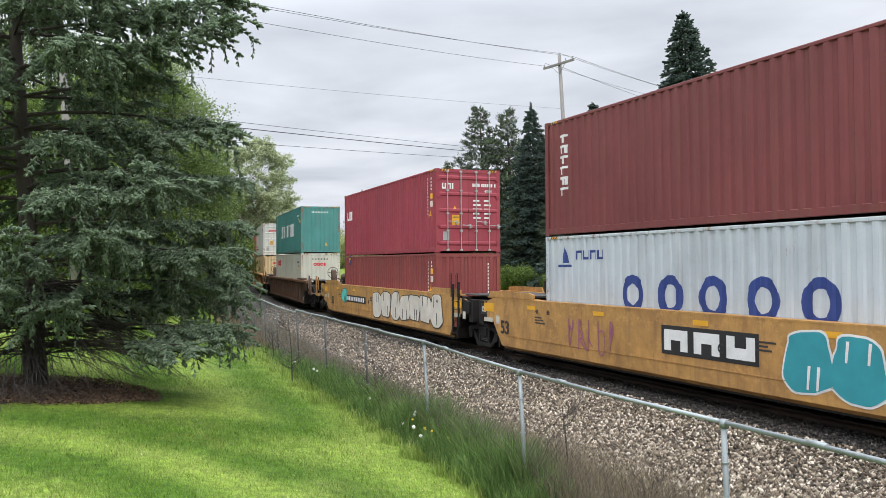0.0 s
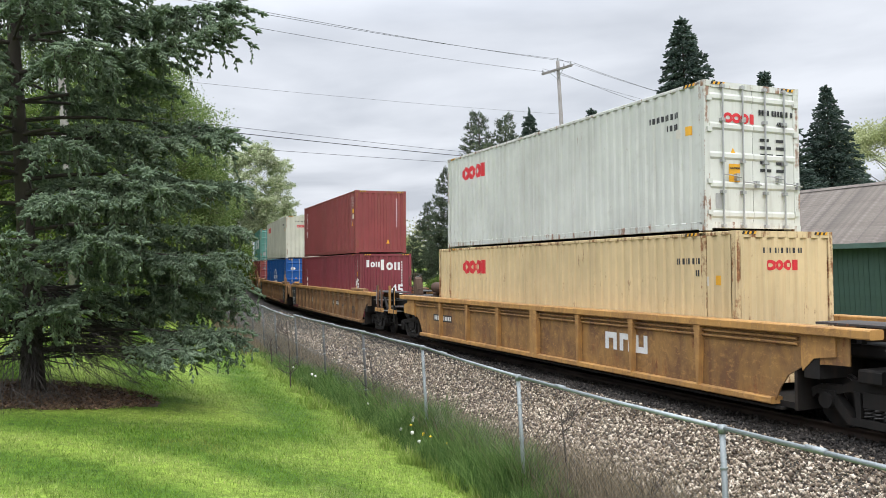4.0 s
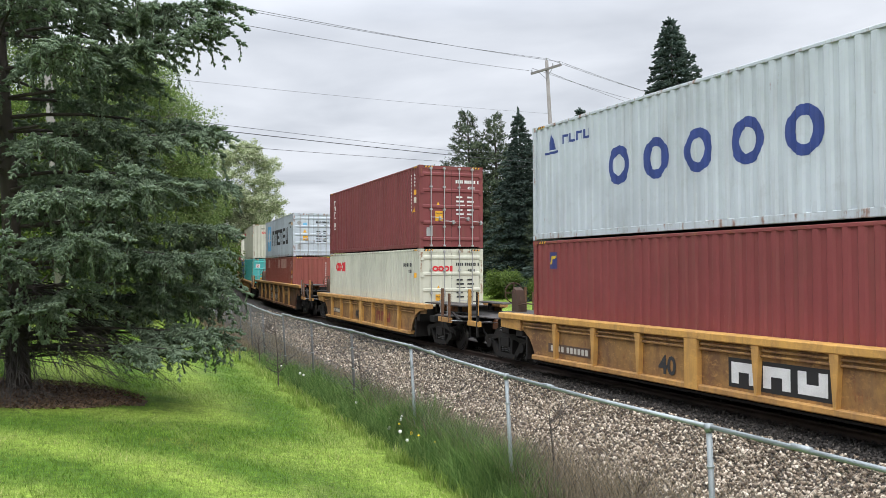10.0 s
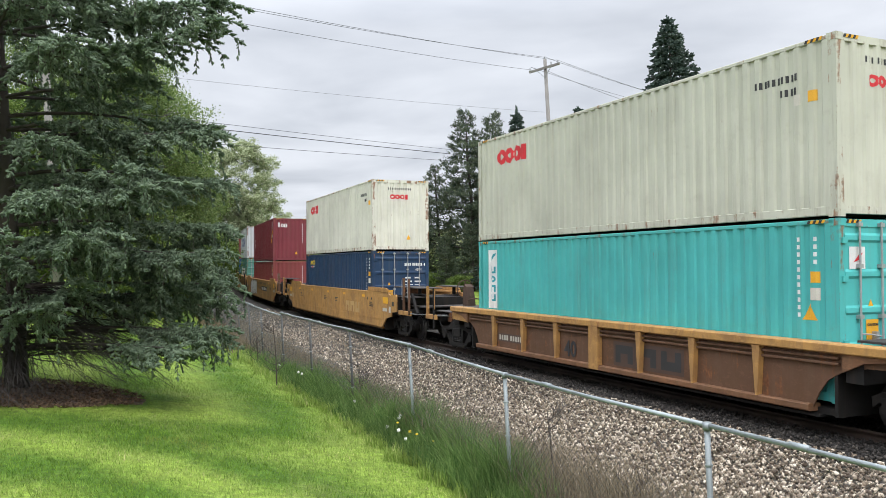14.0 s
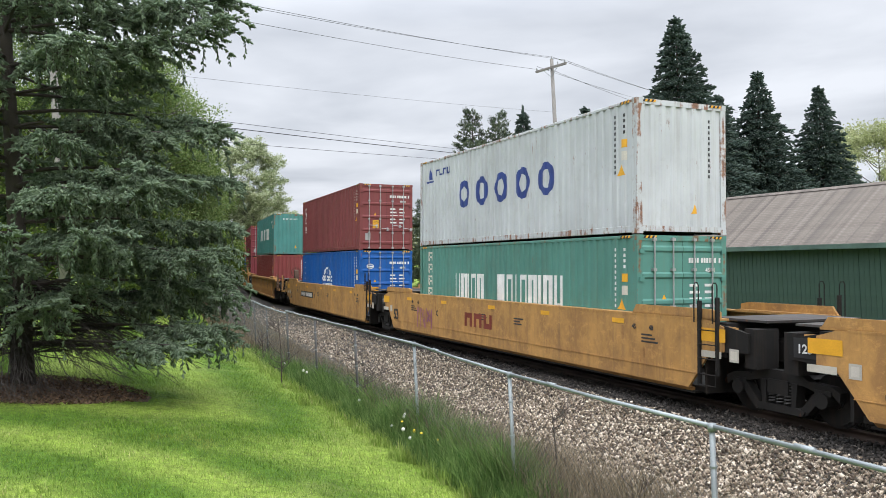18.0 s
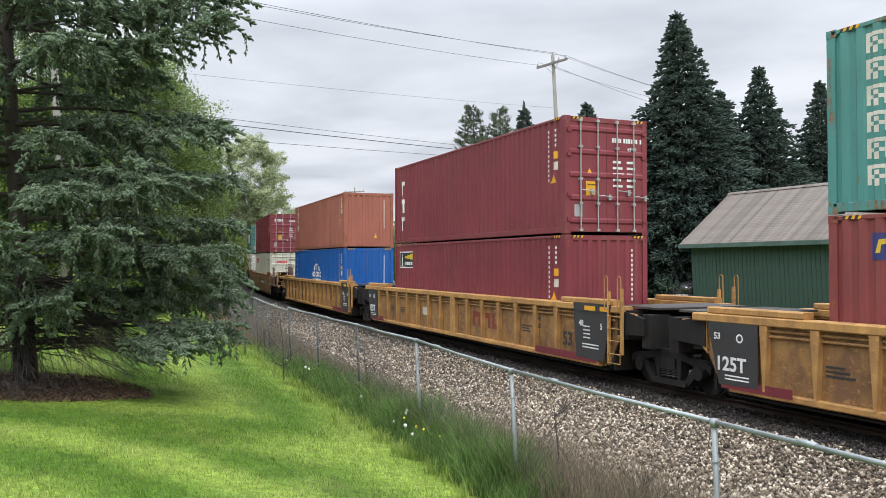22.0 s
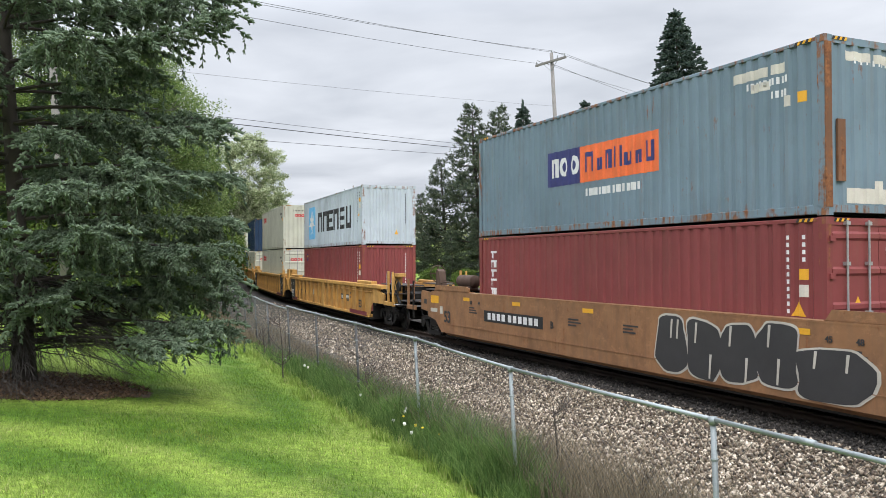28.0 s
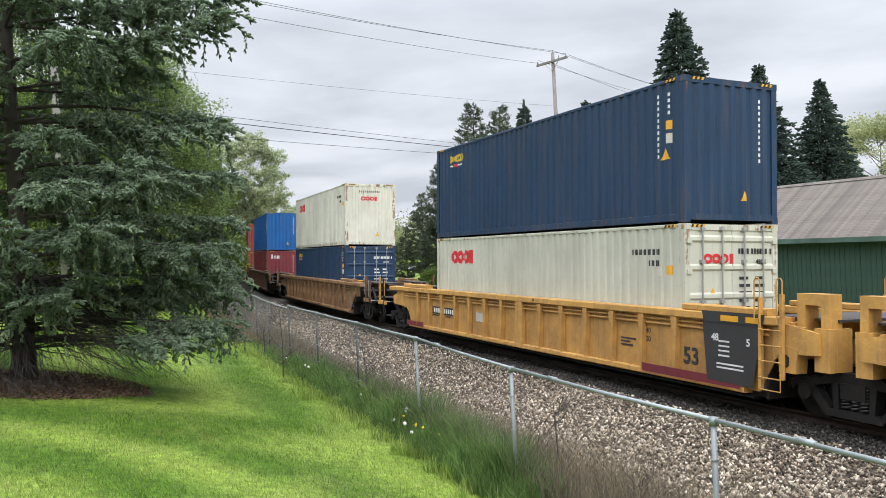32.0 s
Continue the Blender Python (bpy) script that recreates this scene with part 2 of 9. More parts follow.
def along(s):
    return float(np.interp(s, _s, _x)), float(np.interp(s, _s, _y)), float(np.interp(s, _s, _h))


def beside(s, d, z=0.0):
    """A point d metres to the far side (+) or the lawn side (-) of the track at s."""
    x, y, h = along(s)
    return Vector((x + d * math.cos(h), y + d * math.sin(h), z))


def track_coords(x, y):
    """s and d for arrays of points."""
    x, y = np.atleast_1d(np.asarray(x, float)), np.atleast_1d(np.asarray(y, float))
    ss, dd = np.zeros(len(x)), np.zeros(len(x))
    cx, cy, ch, cs = _x[::4], _y[::4], _h[::4], _s[::4]
    for a in range(0, len(x), 4000):
        b = slice(a, a + 4000)
        i = np.argmin((x[b, None] - cx) ** 2 + (y[b, None] - cy) ** 2, axis=1)
        dx, dy = x[b] - cx[i], y[b] - cy[i]
        ss[b] = cs[i] - dx * np.sin(ch[i]) + dy * np.cos(ch[i])
        dd[b] = dx * np.cos(ch[i]) + dy * np.sin(ch[i])
    return ss, dd


D_KNOTS = [-400, -40, -15.0, -13.5, -11.5, -9.3, -8.0, -7.5, -6.0, -4.4, -3.2, -2.0, 2.0, 3.4, 4.6, 8.0, 14.0, 30.0, 500]
Z_KNOTS = [1.6, 1.6, 1.45, 1.40, 1.10, 0.62, 0.40, 0.33, 0.02, -0.18, -0.30, -0.40, -0.45, -0.55, -0.75, -0.45, -0.10, 0.0, 0.0]


def shift(s):
    """The fence runs straight while the line curves, so that it draws nearer to the track."""
    return np.interp(s, [2.4, 5.5, 8.5, 17.7, 20.7, 26.8, 29.9, 60], [0, 0.16, 0.27, 0.55, 0.74, 1.02, 1.18, 2.3])


def terrain(s, d):
    return np.interp(d, D_KNOTS, Z_KNOTS)


def ground_z(x, y):
    s, d = track_coords(x, y)
    return terrain(s, d)


def gz(x, y):
    return float(ground_z([x], [y])[0])

# ---- ground ----
def swath(x, y):
    """Distance inwards over the mown swaths: along the fence, then bending round in front of the spruce."""
    s, d = track_coords(x, y)
    a, b = -(d + 7.9 - shift(s)), 12.0 - y - 0.22 * (x + 7)
    both = -np.log(np.exp(-0.9 * np.clip(a, -30, 30)) + np.exp(-0.9 * np.clip(b, -30, 30))) / 0.9
    w = np.clip((b + 1.5) / 2.5, 0, 1)
    return s, np.where(d < 0, both * w + 0.8 * a * (1 - w), 0.3)


def swath_node(nt):
    """Light and dark mown bands, uneven in width and strength."""
    co = nt.nodes.new("ShaderNodeTexCoord")
    sep = nt.nodes.new("ShaderNodeSeparateXYZ")
    nt.links.new(co.outputs["UV"], sep.inputs[0])
    wob = noise_node(nt, 0.42, 4, 0.6)
    add = nt.nodes.new("ShaderNodeMath"); add.operation = "MULTIPLY_ADD"
    add.inputs[1].default_value = 1.0
    nt.links.new(wob.outputs["Fac"], add.inputs[0]); nt.links.new(sep.outputs["Y"], add.inputs[2])
    sn = nt.nodes.new("ShaderNodeMath"); sn.operation = "MULTIPLY"; sn.inputs[1].default_value = 2 * math.pi / 1.85
    nt.links.new(add.outputs[0], sn.inputs[0])
    si = nt.nodes.new("ShaderNodeMath"); si.operation = "SINE"
    nt.links.new(sn.outputs[0], si.inputs[0])
    half = nt.nodes.new("ShaderNodeMath"); half.operation = "MULTIPLY_ADD"; half.inputs[1].default_value = 0.30
    nt.links.new(si.outputs[0], half.inputs[0])
    blot = noise_node(nt, 1.1, 5, 0.65)
    nt.links.new(blot.outputs["Fac"], half.inputs[2])
    return half.outputs[0]


def lawn_material():
    m, nt, bs = nodes_of("lawn")
    stripe = ramp_node(nt, swath_node(nt), [(0.22, (0.090, 0.180, 0.020)), (0.85, (0.280, 0.390, 0.060))]).outputs[0]
    patch = noise_node(nt, 0.8, 5, 0.6)
    col = mix_node(nt, stripe, (0.28, 0.31, 0.09), ramp_node(nt, patch.outputs["Fac"], [(0.50, (0,) * 3), (0.74, (0.55,) * 3)]).outputs[0])
    fine = noise_node(nt, 60, 5, 0.7, (1, 1, 1))
    tuft = noise_node(nt, 7, 8, 0.8)
    col = mix_node(nt, col, ramp_node(nt, tuft.outputs["Fac"], [(0.38, (0.42,) * 3), (0.62, (1.3,) * 3)]).outputs[0], 0.8, "MULTIPLY")
    col = mix_node(nt, col, ramp_node(nt, fine.outputs["Fac"], [(0.35, (0.35,) * 3), (0.65, (1.25,) * 3)]).outputs[0], 0.9, "MULTIPLY")
    nt.links.new(col, bs.inputs["Base Color"])
    bs.inputs["Roughness"].default_value = 0.85
    bs.inputs["Specular IOR Level"].default_value = 0.15
    bump(nt, bs, fine.outputs["Fac"], 0.6, 0.03)
    return m


def lawn_blade_material():
    """Mown blades: each with its own tint, darker or lighter with the band that it stands in, some of them dry."""
    m, nt, bs = nodes_of("lawn_blade")
    geo = nt.nodes.new("ShaderNodeNewGeometry")
    dark = ramp_node(nt, geo.outputs["Random Per Island"], [(0.0, (0.085, 0.185, 0.018)), (1.0, (0.260, 0.400, 0.060))]).outputs[0]
    pale = ramp_node(nt, geo.outputs["Random Per Island"], [(0.0, (0.185, 0.300, 0.045)), (0.9, (0.470, 0.580, 0.165)), (1.0, (0.62, 0.57, 0.30))]).outputs[0]
    col = mix_node(nt, dark, pale, ramp_node(nt, swath_node(nt), [(0.20, (0,) * 3), (0.80, (1,) * 3)]).outputs[0])
    dry = noise_node(nt, 0.9, 5, 0.7)
    col = mix_node(nt, col, (0.40, 0.36, 0.13), ramp_node(nt, dry.outputs["Fac"], [(0.56, (0,) * 3), (0.74, (0.6,) * 3)]).outputs[0])
    tuft = noise_node(nt, 4.5, 5, 0.7)
    col = mix_node(nt, col, ramp_node(nt, tuft.outputs["Fac"], [(0.34, (0.50,) * 3), (0.62, (1.0,) * 3)]).outputs[0], 0.8, "MULTIPLY")
    nt.links.new(col, bs.inputs["Base Color"])
    bs.inputs["Roughness"].default_value = 0.6
    bs.inputs["Specular IOR Level"].default_value = 0.25
    tr = nt.nodes.new("ShaderNodeBsdfTranslucent")
    nt.links.new(col, tr.inputs["Color"])
    mx = nt.nodes.new("ShaderNodeMixShader")
    mx.inputs[0].default_value = 0.45
    nt.links.new(bs.outputs[0], mx.inputs[1]); nt.links.new(tr.outputs[0], mx.inputs[2])
    nt.links.new(mx.outputs[0], nt.nodes["Material Output"].inputs[0])
    return m


def build_ground():
    def ticks(lo, hi, near_lo, near_hi, step):
        fine = list(np.arange(near_lo, near_hi + 0.01, step))
        out, s = [], step
        x = near_lo
        left = []
        while x > lo:
            s *= 1.22
            x -= s
            left.append(max(x, lo))
        x, s = near_hi, step
        right = []
        while x < hi:
            s *= 1.22
            x += s
            right.append(min(x, hi))
        return np.array(left[::-1] + fine + right)
    xs, ys = ticks(-2500, 2500, -24, 26, 0.6), ticks(-2500, 3500, -12, 64, 0.6)
    X, Y = np.meshgrid(xs, ys)
    s, d = track_coords(X.ravel(), Y.ravel())
    z = terrain(s, d)
    rel = np.array([noise.noise(Vector((x * 0.25, y * 0.25, 0))) for x, y in zip(X.ravel(), Y.ravel())]) * 0.05
    z = z + np.where((d < -8.5) | (d > 9), rel, 0)
    nx, ny = len(xs), len(ys)
    i = np.arange(nx * ny).reshape(ny, nx)
    quads = np.stack([i[:-1, :-1], i[:-1, 1:], i[1:, 1:], i[1:, :-1]], -1).reshape(-1, 4)
    me = bpy.data.meshes.new("ground")
    me.from_pydata(np.stack([X.ravel(), Y.ravel(), z], 1).tolist(), [], quads.tolist())
    uv = me.uv_layers.new(name="UVMap")
    uvs = np.stack(swath(X.ravel(), Y.ravel()), 1)[quads.ravel()]
    uv.data.foreach_set("uv", uvs.ravel().astype(np.float32))
    me.polygons.foreach_set("use_smooth", [True] * len(me.polygons))
    me.materials.append(lawn_material())
    return tagged(new("ground", me), "mown green lawn sloping down towards a railway fence", "lawn", "", "structure")


build_ground()


def strip(name, mat, s0, s1, step, profile, jitter=0.0):
    """A band along the track with the cross profile [(d, z), ...]."""
    n, k = int((s1 - s0) / step), len(profile)
    v = []
    for i in range(n + 1):
        s = s0 + i * step
        for d, z in profile:
            p = beside(s, d + float(shift(s)) * min(1.0, max(0.0, (-4.4 - d) / 1.6)), z)
            if jitter:
                p.z += noise.noise(p * 1.3) * jitter
            v.append(tuple(p))
    f = [(i * k + j, i * k + j + 1, (i + 1) * k + j + 1, (i + 1) * k + j) for i in range(n) for j in range(k - 1)]
    return mesh_from(name, v, f, mat, True)


def ballast_material():
    m, nt, bs = nodes_of("ballast_bed")
    vo = nt.nodes.new("ShaderNodeTexVoronoi")
    vo.inputs["Scale"].default_value = 17
    co = nt.nodes.new("ShaderNodeTexCoord")
    nt.links.new(co.outputs["Object"], vo.inputs["Vector"])
    tone = nt.nodes.new("ShaderNodeSeparateColor")
    nt.links.new(vo.outputs["Color"], tone.inputs[0])
    col = ramp_node(nt, tone.outputs[0], [(0.0, (0.030, 0.023, 0.018)), (0.45, (0.105, 0.082, 0.064)), (1.0, (0.30, 0.26, 0.22))]).outputs[0]
    # gaps between the stones darkened in the colour, as crevice shade
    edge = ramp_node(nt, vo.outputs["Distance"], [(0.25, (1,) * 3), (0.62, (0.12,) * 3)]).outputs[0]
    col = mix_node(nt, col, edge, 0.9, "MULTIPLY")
    soot = noise_node(nt, 0.5, 4)
    col = mix_node(nt, col, (0.10, 0.08, 0.065), ramp_node(nt, soot.outputs["Fac"], [(0.5, (0,) * 3), (0.8, (0.5,) * 3)]).outputs[0])
    nt.links.new(col, bs.inputs["Base Color"])
    bs.inputs["Roughness"].default_value = 0.9
    inv = nt.nodes.new("ShaderNodeMath"); inv.operation = "SUBTRACT"; inv.inputs[0].default_value = 1.0
    nt.links.new(vo.outputs["Distance"], inv.inputs[1])
    bump(nt, bs, inv.outputs[0], 0.9, 0.05)
    return m


BED = [(-7.0, 0.215), (-6.0, 0.09), (-4.4, -0.10), (-3.2, -0.20), (-2.4, -0.16), (-1.5, -0.10), (0, -0.17), (1.5, -0.25), (2.4, -0.33), (3.4, -0.50), (4.6, -0.66), (5.6, -0.57), (7.0, -0.46), (7.3, -0.58)]
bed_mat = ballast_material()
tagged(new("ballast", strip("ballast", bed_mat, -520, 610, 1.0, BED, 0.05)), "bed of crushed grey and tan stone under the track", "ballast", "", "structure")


def stone_field(name, label, spans, d0, d1, tones, seed):
    rng = np.random.default_rng(seed)
    gem = np.array([(1, 0, 0), (-1, 0, 0), (0, 1, 0), (0, -1, 0), (0, 0, 1), (0, 0, -1)], float)
    tri = np.array([(0, 2, 4), (2, 1, 4), (1, 3, 4), (3, 0, 4), (2, 0, 5), (1, 2, 5), (3, 1, 5), (0, 3, 5)])
    parts = []
    for s0, s1, dens in spans:
        n = int((s1 - s0) * (d1 - d0) * dens)
        s, d = rng.uniform(s0, s1, n), rng.uniform(d0, d1, n)
        keep = rng.random(n) < np.clip((d + 7.6 - shift(s)) / 1.2, 0.0, 1)
        parts.append(np.stack([s[keep], d[keep]], 1))
    sd = np.concatenate(parts)
    n = len(sd)
    z = np.interp(sd[:, 1], [p[0] for p in BED], [p[1] for p in BED])
    x, y, h = np.interp(sd[:, 0], _s, _x), np.interp(sd[:, 0], _s, _y), np.interp(sd[:, 0], _s, _h)
    c = np.stack([x + sd[:, 1] * np.cos(h), y + sd[:, 1] * np.sin(h), z + rng.uniform(0.0, 0.045, n)], 1)
    size = 0.017 + 0.027 * rng.random(n) ** 1.6
    ax = rng.uniform(0.65, 1.35, (n, 3)) * size[:, None]
    ax[:, 2] *= 0.8
    q = rng.normal(size=(n, 4)); q /= np.linalg.norm(q, axis=1)[:, None]
    w, a, b, e = q.T
    R = np.stack([1 - 2 * (b * b + e * e), 2 * (a * b - w * e), 2 * (a * e + w * b), 2 * (a * b + w * e), 1 - 2 * (a * a + e * e), 2 * (b * e - w * a), 2 * (a * e - w * b), 2 * (b * e + w * a), 1 - 2 * (a * a + b * b)], 1).reshape(n, 3, 3)
    v = (gem[None] + rng.uniform(-0.38, 0.38, (n, 6, 3))) * ax[:, None, :]
    v = np.einsum("nij,nkj->nki", R, v) + c[:, None, :]
    t = tri[None] + 6 * np.arange(n)[:, None, None]
    m, nt, bs = nodes_of(name)
    geo = nt.nodes.new("ShaderNodeNewGeometry")
    col = ramp_node(nt, geo.outputs["Random Per Island"], tones).outputs[0]
    gr = noise_node(nt, 45, 4)
    col = mix_node(nt, col, ramp_node(nt, gr.outputs["Fac"], [(0.3, (0.6,) * 3), (0.7, (1.1,) * 3)]).outputs[0], 0.7, "MULTIPLY")
    big = noise_node(nt, 0.45, 4)
    col = mix_node(nt, col, (0.11, 0.085, 0.065), ramp_node(nt, big.outputs["Fac"], [(0.5, (0,) * 3), (0.8, (0.45,) * 3)]).outputs[0])
    nt.links.new(col, bs.inputs["Base Color"])
    bs.inputs["Roughness"].default_value = 0.85
    return tagged(new(name, mesh_tris(name, v.reshape(-1, 3), t.reshape(-1, 3), m)), label, "gravel", "", "stuff")


stone_field("ballast_stones", "loose crushed stones, grey, tan and rusty brown", ((-8, 3, 600), (3, 10, 600), (10, 20, 400), (20, 32, 200), (32, 48, 80)), -7.5, -1.75,
            [(0.0, (0.033, 0.023, 0.016)), (0.3, (0.118, 0.084, 0.057)), (0.55, (0.250, 0.192, 0.135)), (0.8, (0.45, 0.375, 0.285)), (1.0, (0.80, 0.70, 0.57))], 5)
# oily stones, near black: the shade under the train is in their colour
stone_field("oily_stones", "oil-dark crushed stones beside the rails, shade under the train in their colour", ((-8, 12, 420), (12, 26, 250)), -2.1, 1.3,
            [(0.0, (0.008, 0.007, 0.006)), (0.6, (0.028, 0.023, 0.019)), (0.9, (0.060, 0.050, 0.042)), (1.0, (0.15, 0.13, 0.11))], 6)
# dark oily strip that also paints the shade beneath the cars
cinder = plain("oily_shaded_bed", (0.026, 0.021, 0.017), 0.95, 0, 0.5, 12)
tagged(new("track_bed", strip("track_bed", cinder, -520, 610, 1.0, [(-1.95, -0.135), (-1.5, -0.085), (0, -0.150), (1.5, -0.235), (2.2, -0.31)], 0.03)), "oil-dark cinders between and beside the rails, shade under the train in their colour", "track bed", "", "structure")

# ---- track ----
rail_steel = plain("rusty_rail_steel", (0.050, 0.033, 0.025), 0.6, 0.5, 0.4, 4)
sleeper_wood = plain("creosoted_sleeper_wood", (0.032, 0.025, 0.021), 0.85, 0, 0.5, 3)


def rail_band(d):
    ca, sa = math.cos(radians(CANT)), math.sin(radians(CANT))
    prof = [(-0.07, -0.17), (0.07, -0.17), (0.07, -0.155), (0.012, -0.13), (0.012, -0.05), (0.036, -0.04), (0.036, -0.004), (0.026, 0.0), (-0.026, 0.0), (-0.036, -0.004), (-0.036, -0.04), (-0.012, -0.05), (-0.012, -0.13), (-0.07, -0.155), (-0.07, -0.17)]
    band = [((d + a) * ca + b * sa, b * ca - (d + a) * sa) for a, b in prof]
    return strip("rail", rail_steel, -520, 610, 1.0, band)


track = tagged(empty("railway_track", Matrix()), "single railway track with rusty rails on wooden sleepers", "railway track", "", "structure")
for d in (-0.755, 0.755):
    child("rail", rail_band(d), track)
sleeper = Solid().bevel_box(-1.30, 1.30, -0.115, 0.115, -0.35, -0.172, 0.012).mesh("sleeper", sleeper_wood)
plate_me = Solid().box(-0.17, 0.17, -0.10, 0.10, -0.172, -0.155).box(-0.11, -0.08, -0.06, -0.03, -0.155, -0.13).box(0.08, 0.11, 0.03, 0.06, -0.155, -0.13).mesh("tie_plate", rail_steel)
far_v, far_f = Solid(), None
for i in range(-330, 700):
    s = i * 0.535
    if not -500 < s < 600:
        continue
    x, y, h = along(s)
    m = pose(x, y, 0, 0, CANT, math.degrees(h))
    if -9 < s < 62:
        t = child("sleeper", sleeper, track, "", m)
        if s < 22:
            for d in (-0.755, 0.755):
                child("tie_plate", plate_me, t, "", pose(d, 0, 0))
    else:
        n = len(far_v.v)
        far_v.box(-1.30, 1.30, -0.115, 0.115, -0.35, -0.172)
        far_v.v[n:] = [tuple(m @ Vector(p)) for p in far_v.v[n:]]
tagged(child("sleeper_run", far_v.mesh("sleeper_run", sleeper_wood), track), "", "", "", "stuff")

# ---- chain-link fence ----
galv = plain("galvanised_steel", (0.30, 0.33, 0.335), 0.5, 0.55, 0.2, 10)
galv_dull = plain("weathered_wire", (0.13, 0.13, 0.13), 0.6, 0.4, 0.25, 10)
FENCE_TOP = 1.81


def rail_height(s):
    """The top rail wanders a little."""
    return float(np.interp(s, [-20, -0.6, 2.4, 5.5, 8.5, 14.6, 17.7, 20.7, 23.8, 30, 60], [1.77, 1.785, 1.815, 1.873, 1.875, 1.86, 1.81, 1.825, 1.80, 1.745, 1.70]))


POSTS = [2.42 + 3.05 * k for k in range(-7, 22)]
fence = tagged(empty("chain_link_fence"), "galvanised chain-link fence with round posts and top rail", "fence")


def fence_pt(s, z):
    return beside(s, FENCE + float(shift(s)), z)


def fence_top(k):
    drop = 0.09 if k == 5 else 0.0
    return FENCE_TOP - drop


wires = Solid()
for k in range(len(POSTS) - 1):
    s0, s1 = POSTS[k], POSTS[k + 1]
    a, b = fence_pt(s0, rail_height(s0)), fence_pt(s1, rail_height(s1))
    if k == 11:
        a.z -= 0.07
    child("top_rail", Solid().tube([a, (a + b) / 2 - Vector((0, 0, 0.012)), b], 0.0195, 8).mesh("top_rail", galv, True), fence)
    child("sleeve", Solid().tube([a + (b - a) * 0.70, a + (b - a) * 0.75], 0.0245, 8).mesh("sleeve", galv, True), fence)
    # diagonal wires
    L, top, step = (b - a).length, min(a.z, b.z) - 0.03, 0.078
    low = top - 1.42
    H = top - low
    d = Vector((b.x - a.x, b.y - a.y, 0)).normalized()
    if s0 > 45:
        continue
    for sgn in (1, -1):
        u = -H if sgn > 0 else 0.0
        end = L if sgn > 0 else L + H
        while u < end:
            u0, z0, u1, z1 = u, low, u + sgn * H, top
            if sgn > 0:
                if u0 < 0: z0, u0 = low - u0, 0.0
                if u1 > L: z1, u1 = top - (u1 - L), L
            else:
                if u0 > L: z0, u0 = low + (u0 - L), L
                if u1 < 0: z1, u1 = top + u1, 0.0
            if z1 > z0 + 0.02:
                p, q = a + d * u0, a + d * u1
                p.z, q.z = z0 + (a.z - top) * (1 - u0 / L) * 0.8, z1 + (a.z - top) * (1 - u1 / L) * 0.8
                wires.tube([p, q], 0.0016, 3)
            u += step
child("wire_mesh", wires.mesh("wire_mesh", galv_dull), fence, "diamond wire mesh")
for k, s in enumerate(POSTS):
    rnd = random.Random(k)
    top = fence_pt(s, rail_height(s) - 0.01)
    foot = fence_pt(s, 0.0)
    foot.z = gz(foot.x, foot.y) - 0.15
    lean = Vector((rnd.uniform(-0.01, 0.03), rnd.uniform(-0.01, 0.01), 0))
    post = child("post", Solid().tube([foot - lean, top], 0.023, 10).mesh("post", galv if s < 7 else galv_dull, True), fence)
    child("post_cap", Solid().tube([top + Vector((0, 0, -0.03)), top + Vector((0, 0, 0.03))], 0.034, 10).mesh("post_cap", galv, True), post)
    for z in (top.z - 1.05, top.z - 0.68, top.z - 0.3):
        f = (z - foot.z) / (top.z - foot.z)
        c = foot - lean + (top - foot + lean) * f
        child("tie_band", Solid().tube([c + Vector((0, 0, -0.008)), c + Vector((0, 0, 0.008))], 0.031, 8).mesh("tie_band", galv), post)


# ---- grass ----
def blades(name, pts, height, width, lean, mat, label, category, seed, bend=True, kind="stuff", bands=False):
    rng = np.random.default_rng(seed)
    n = len(pts)
    ang = rng.uniform(0, 2 * np.pi, n)
    h = height * rng.uniform(0.5, 1.25, n) if np.isscalar(height) else height
    w = width * rng.uniform(0.7, 1.3, n)
    la = rng.uniform(0, 2 * np.pi, n)
    lx, ly = np.cos(la) * lean * h * rng.uniform(0.2, 1, n), np.sin(la) * lean * h * rng.uniform(0.2, 1, n)
    px, py = np.cos(ang) * w / 2, np.sin(ang) * w / 2
    x, y, z = pts.T
    if not bend:
        v = np.stack([np.stack([x - px, y - py, z], 1), np.stack([x + px, y + py, z], 1), np.stack([x + lx, y + ly, z + h], 1)], 1)
        t = np.arange(3 * n).reshape(n, 3)
    else:
        mx, my, mz = x + lx * 0.3, y + ly * 0.3, z + h * 0.6
        v = np.stack([np.stack([x - px, y - py, z], 1), np.stack([x + px, y + py, z], 1), np.stack([mx - px * 0.7, my - py * 0.7, mz], 1), np.stack([mx + px * 0.7, my + py * 0.7, mz], 1), np.stack([x + lx, y + ly, z + h * 0.95], 1)], 1)
        t = (np.array([(0, 1, 3), (0, 3, 2), (2, 3, 4)])[None] + 5 * np.arange(n)[:, None, None]).reshape(-1, 3)
    me = mesh_tris(name, v.reshape(-1, 3), t, mat)
    if bands:
        at = np.repeat(np.stack(swath(x, y), 1), v.shape[1], axis=0)
        me.uv_layers.new(name="UVMap").data.foreach_set("uv", at[t.ravel()].ravel().astype(np.float32))
    return tagged(new(name, me), label, category, "", kind)


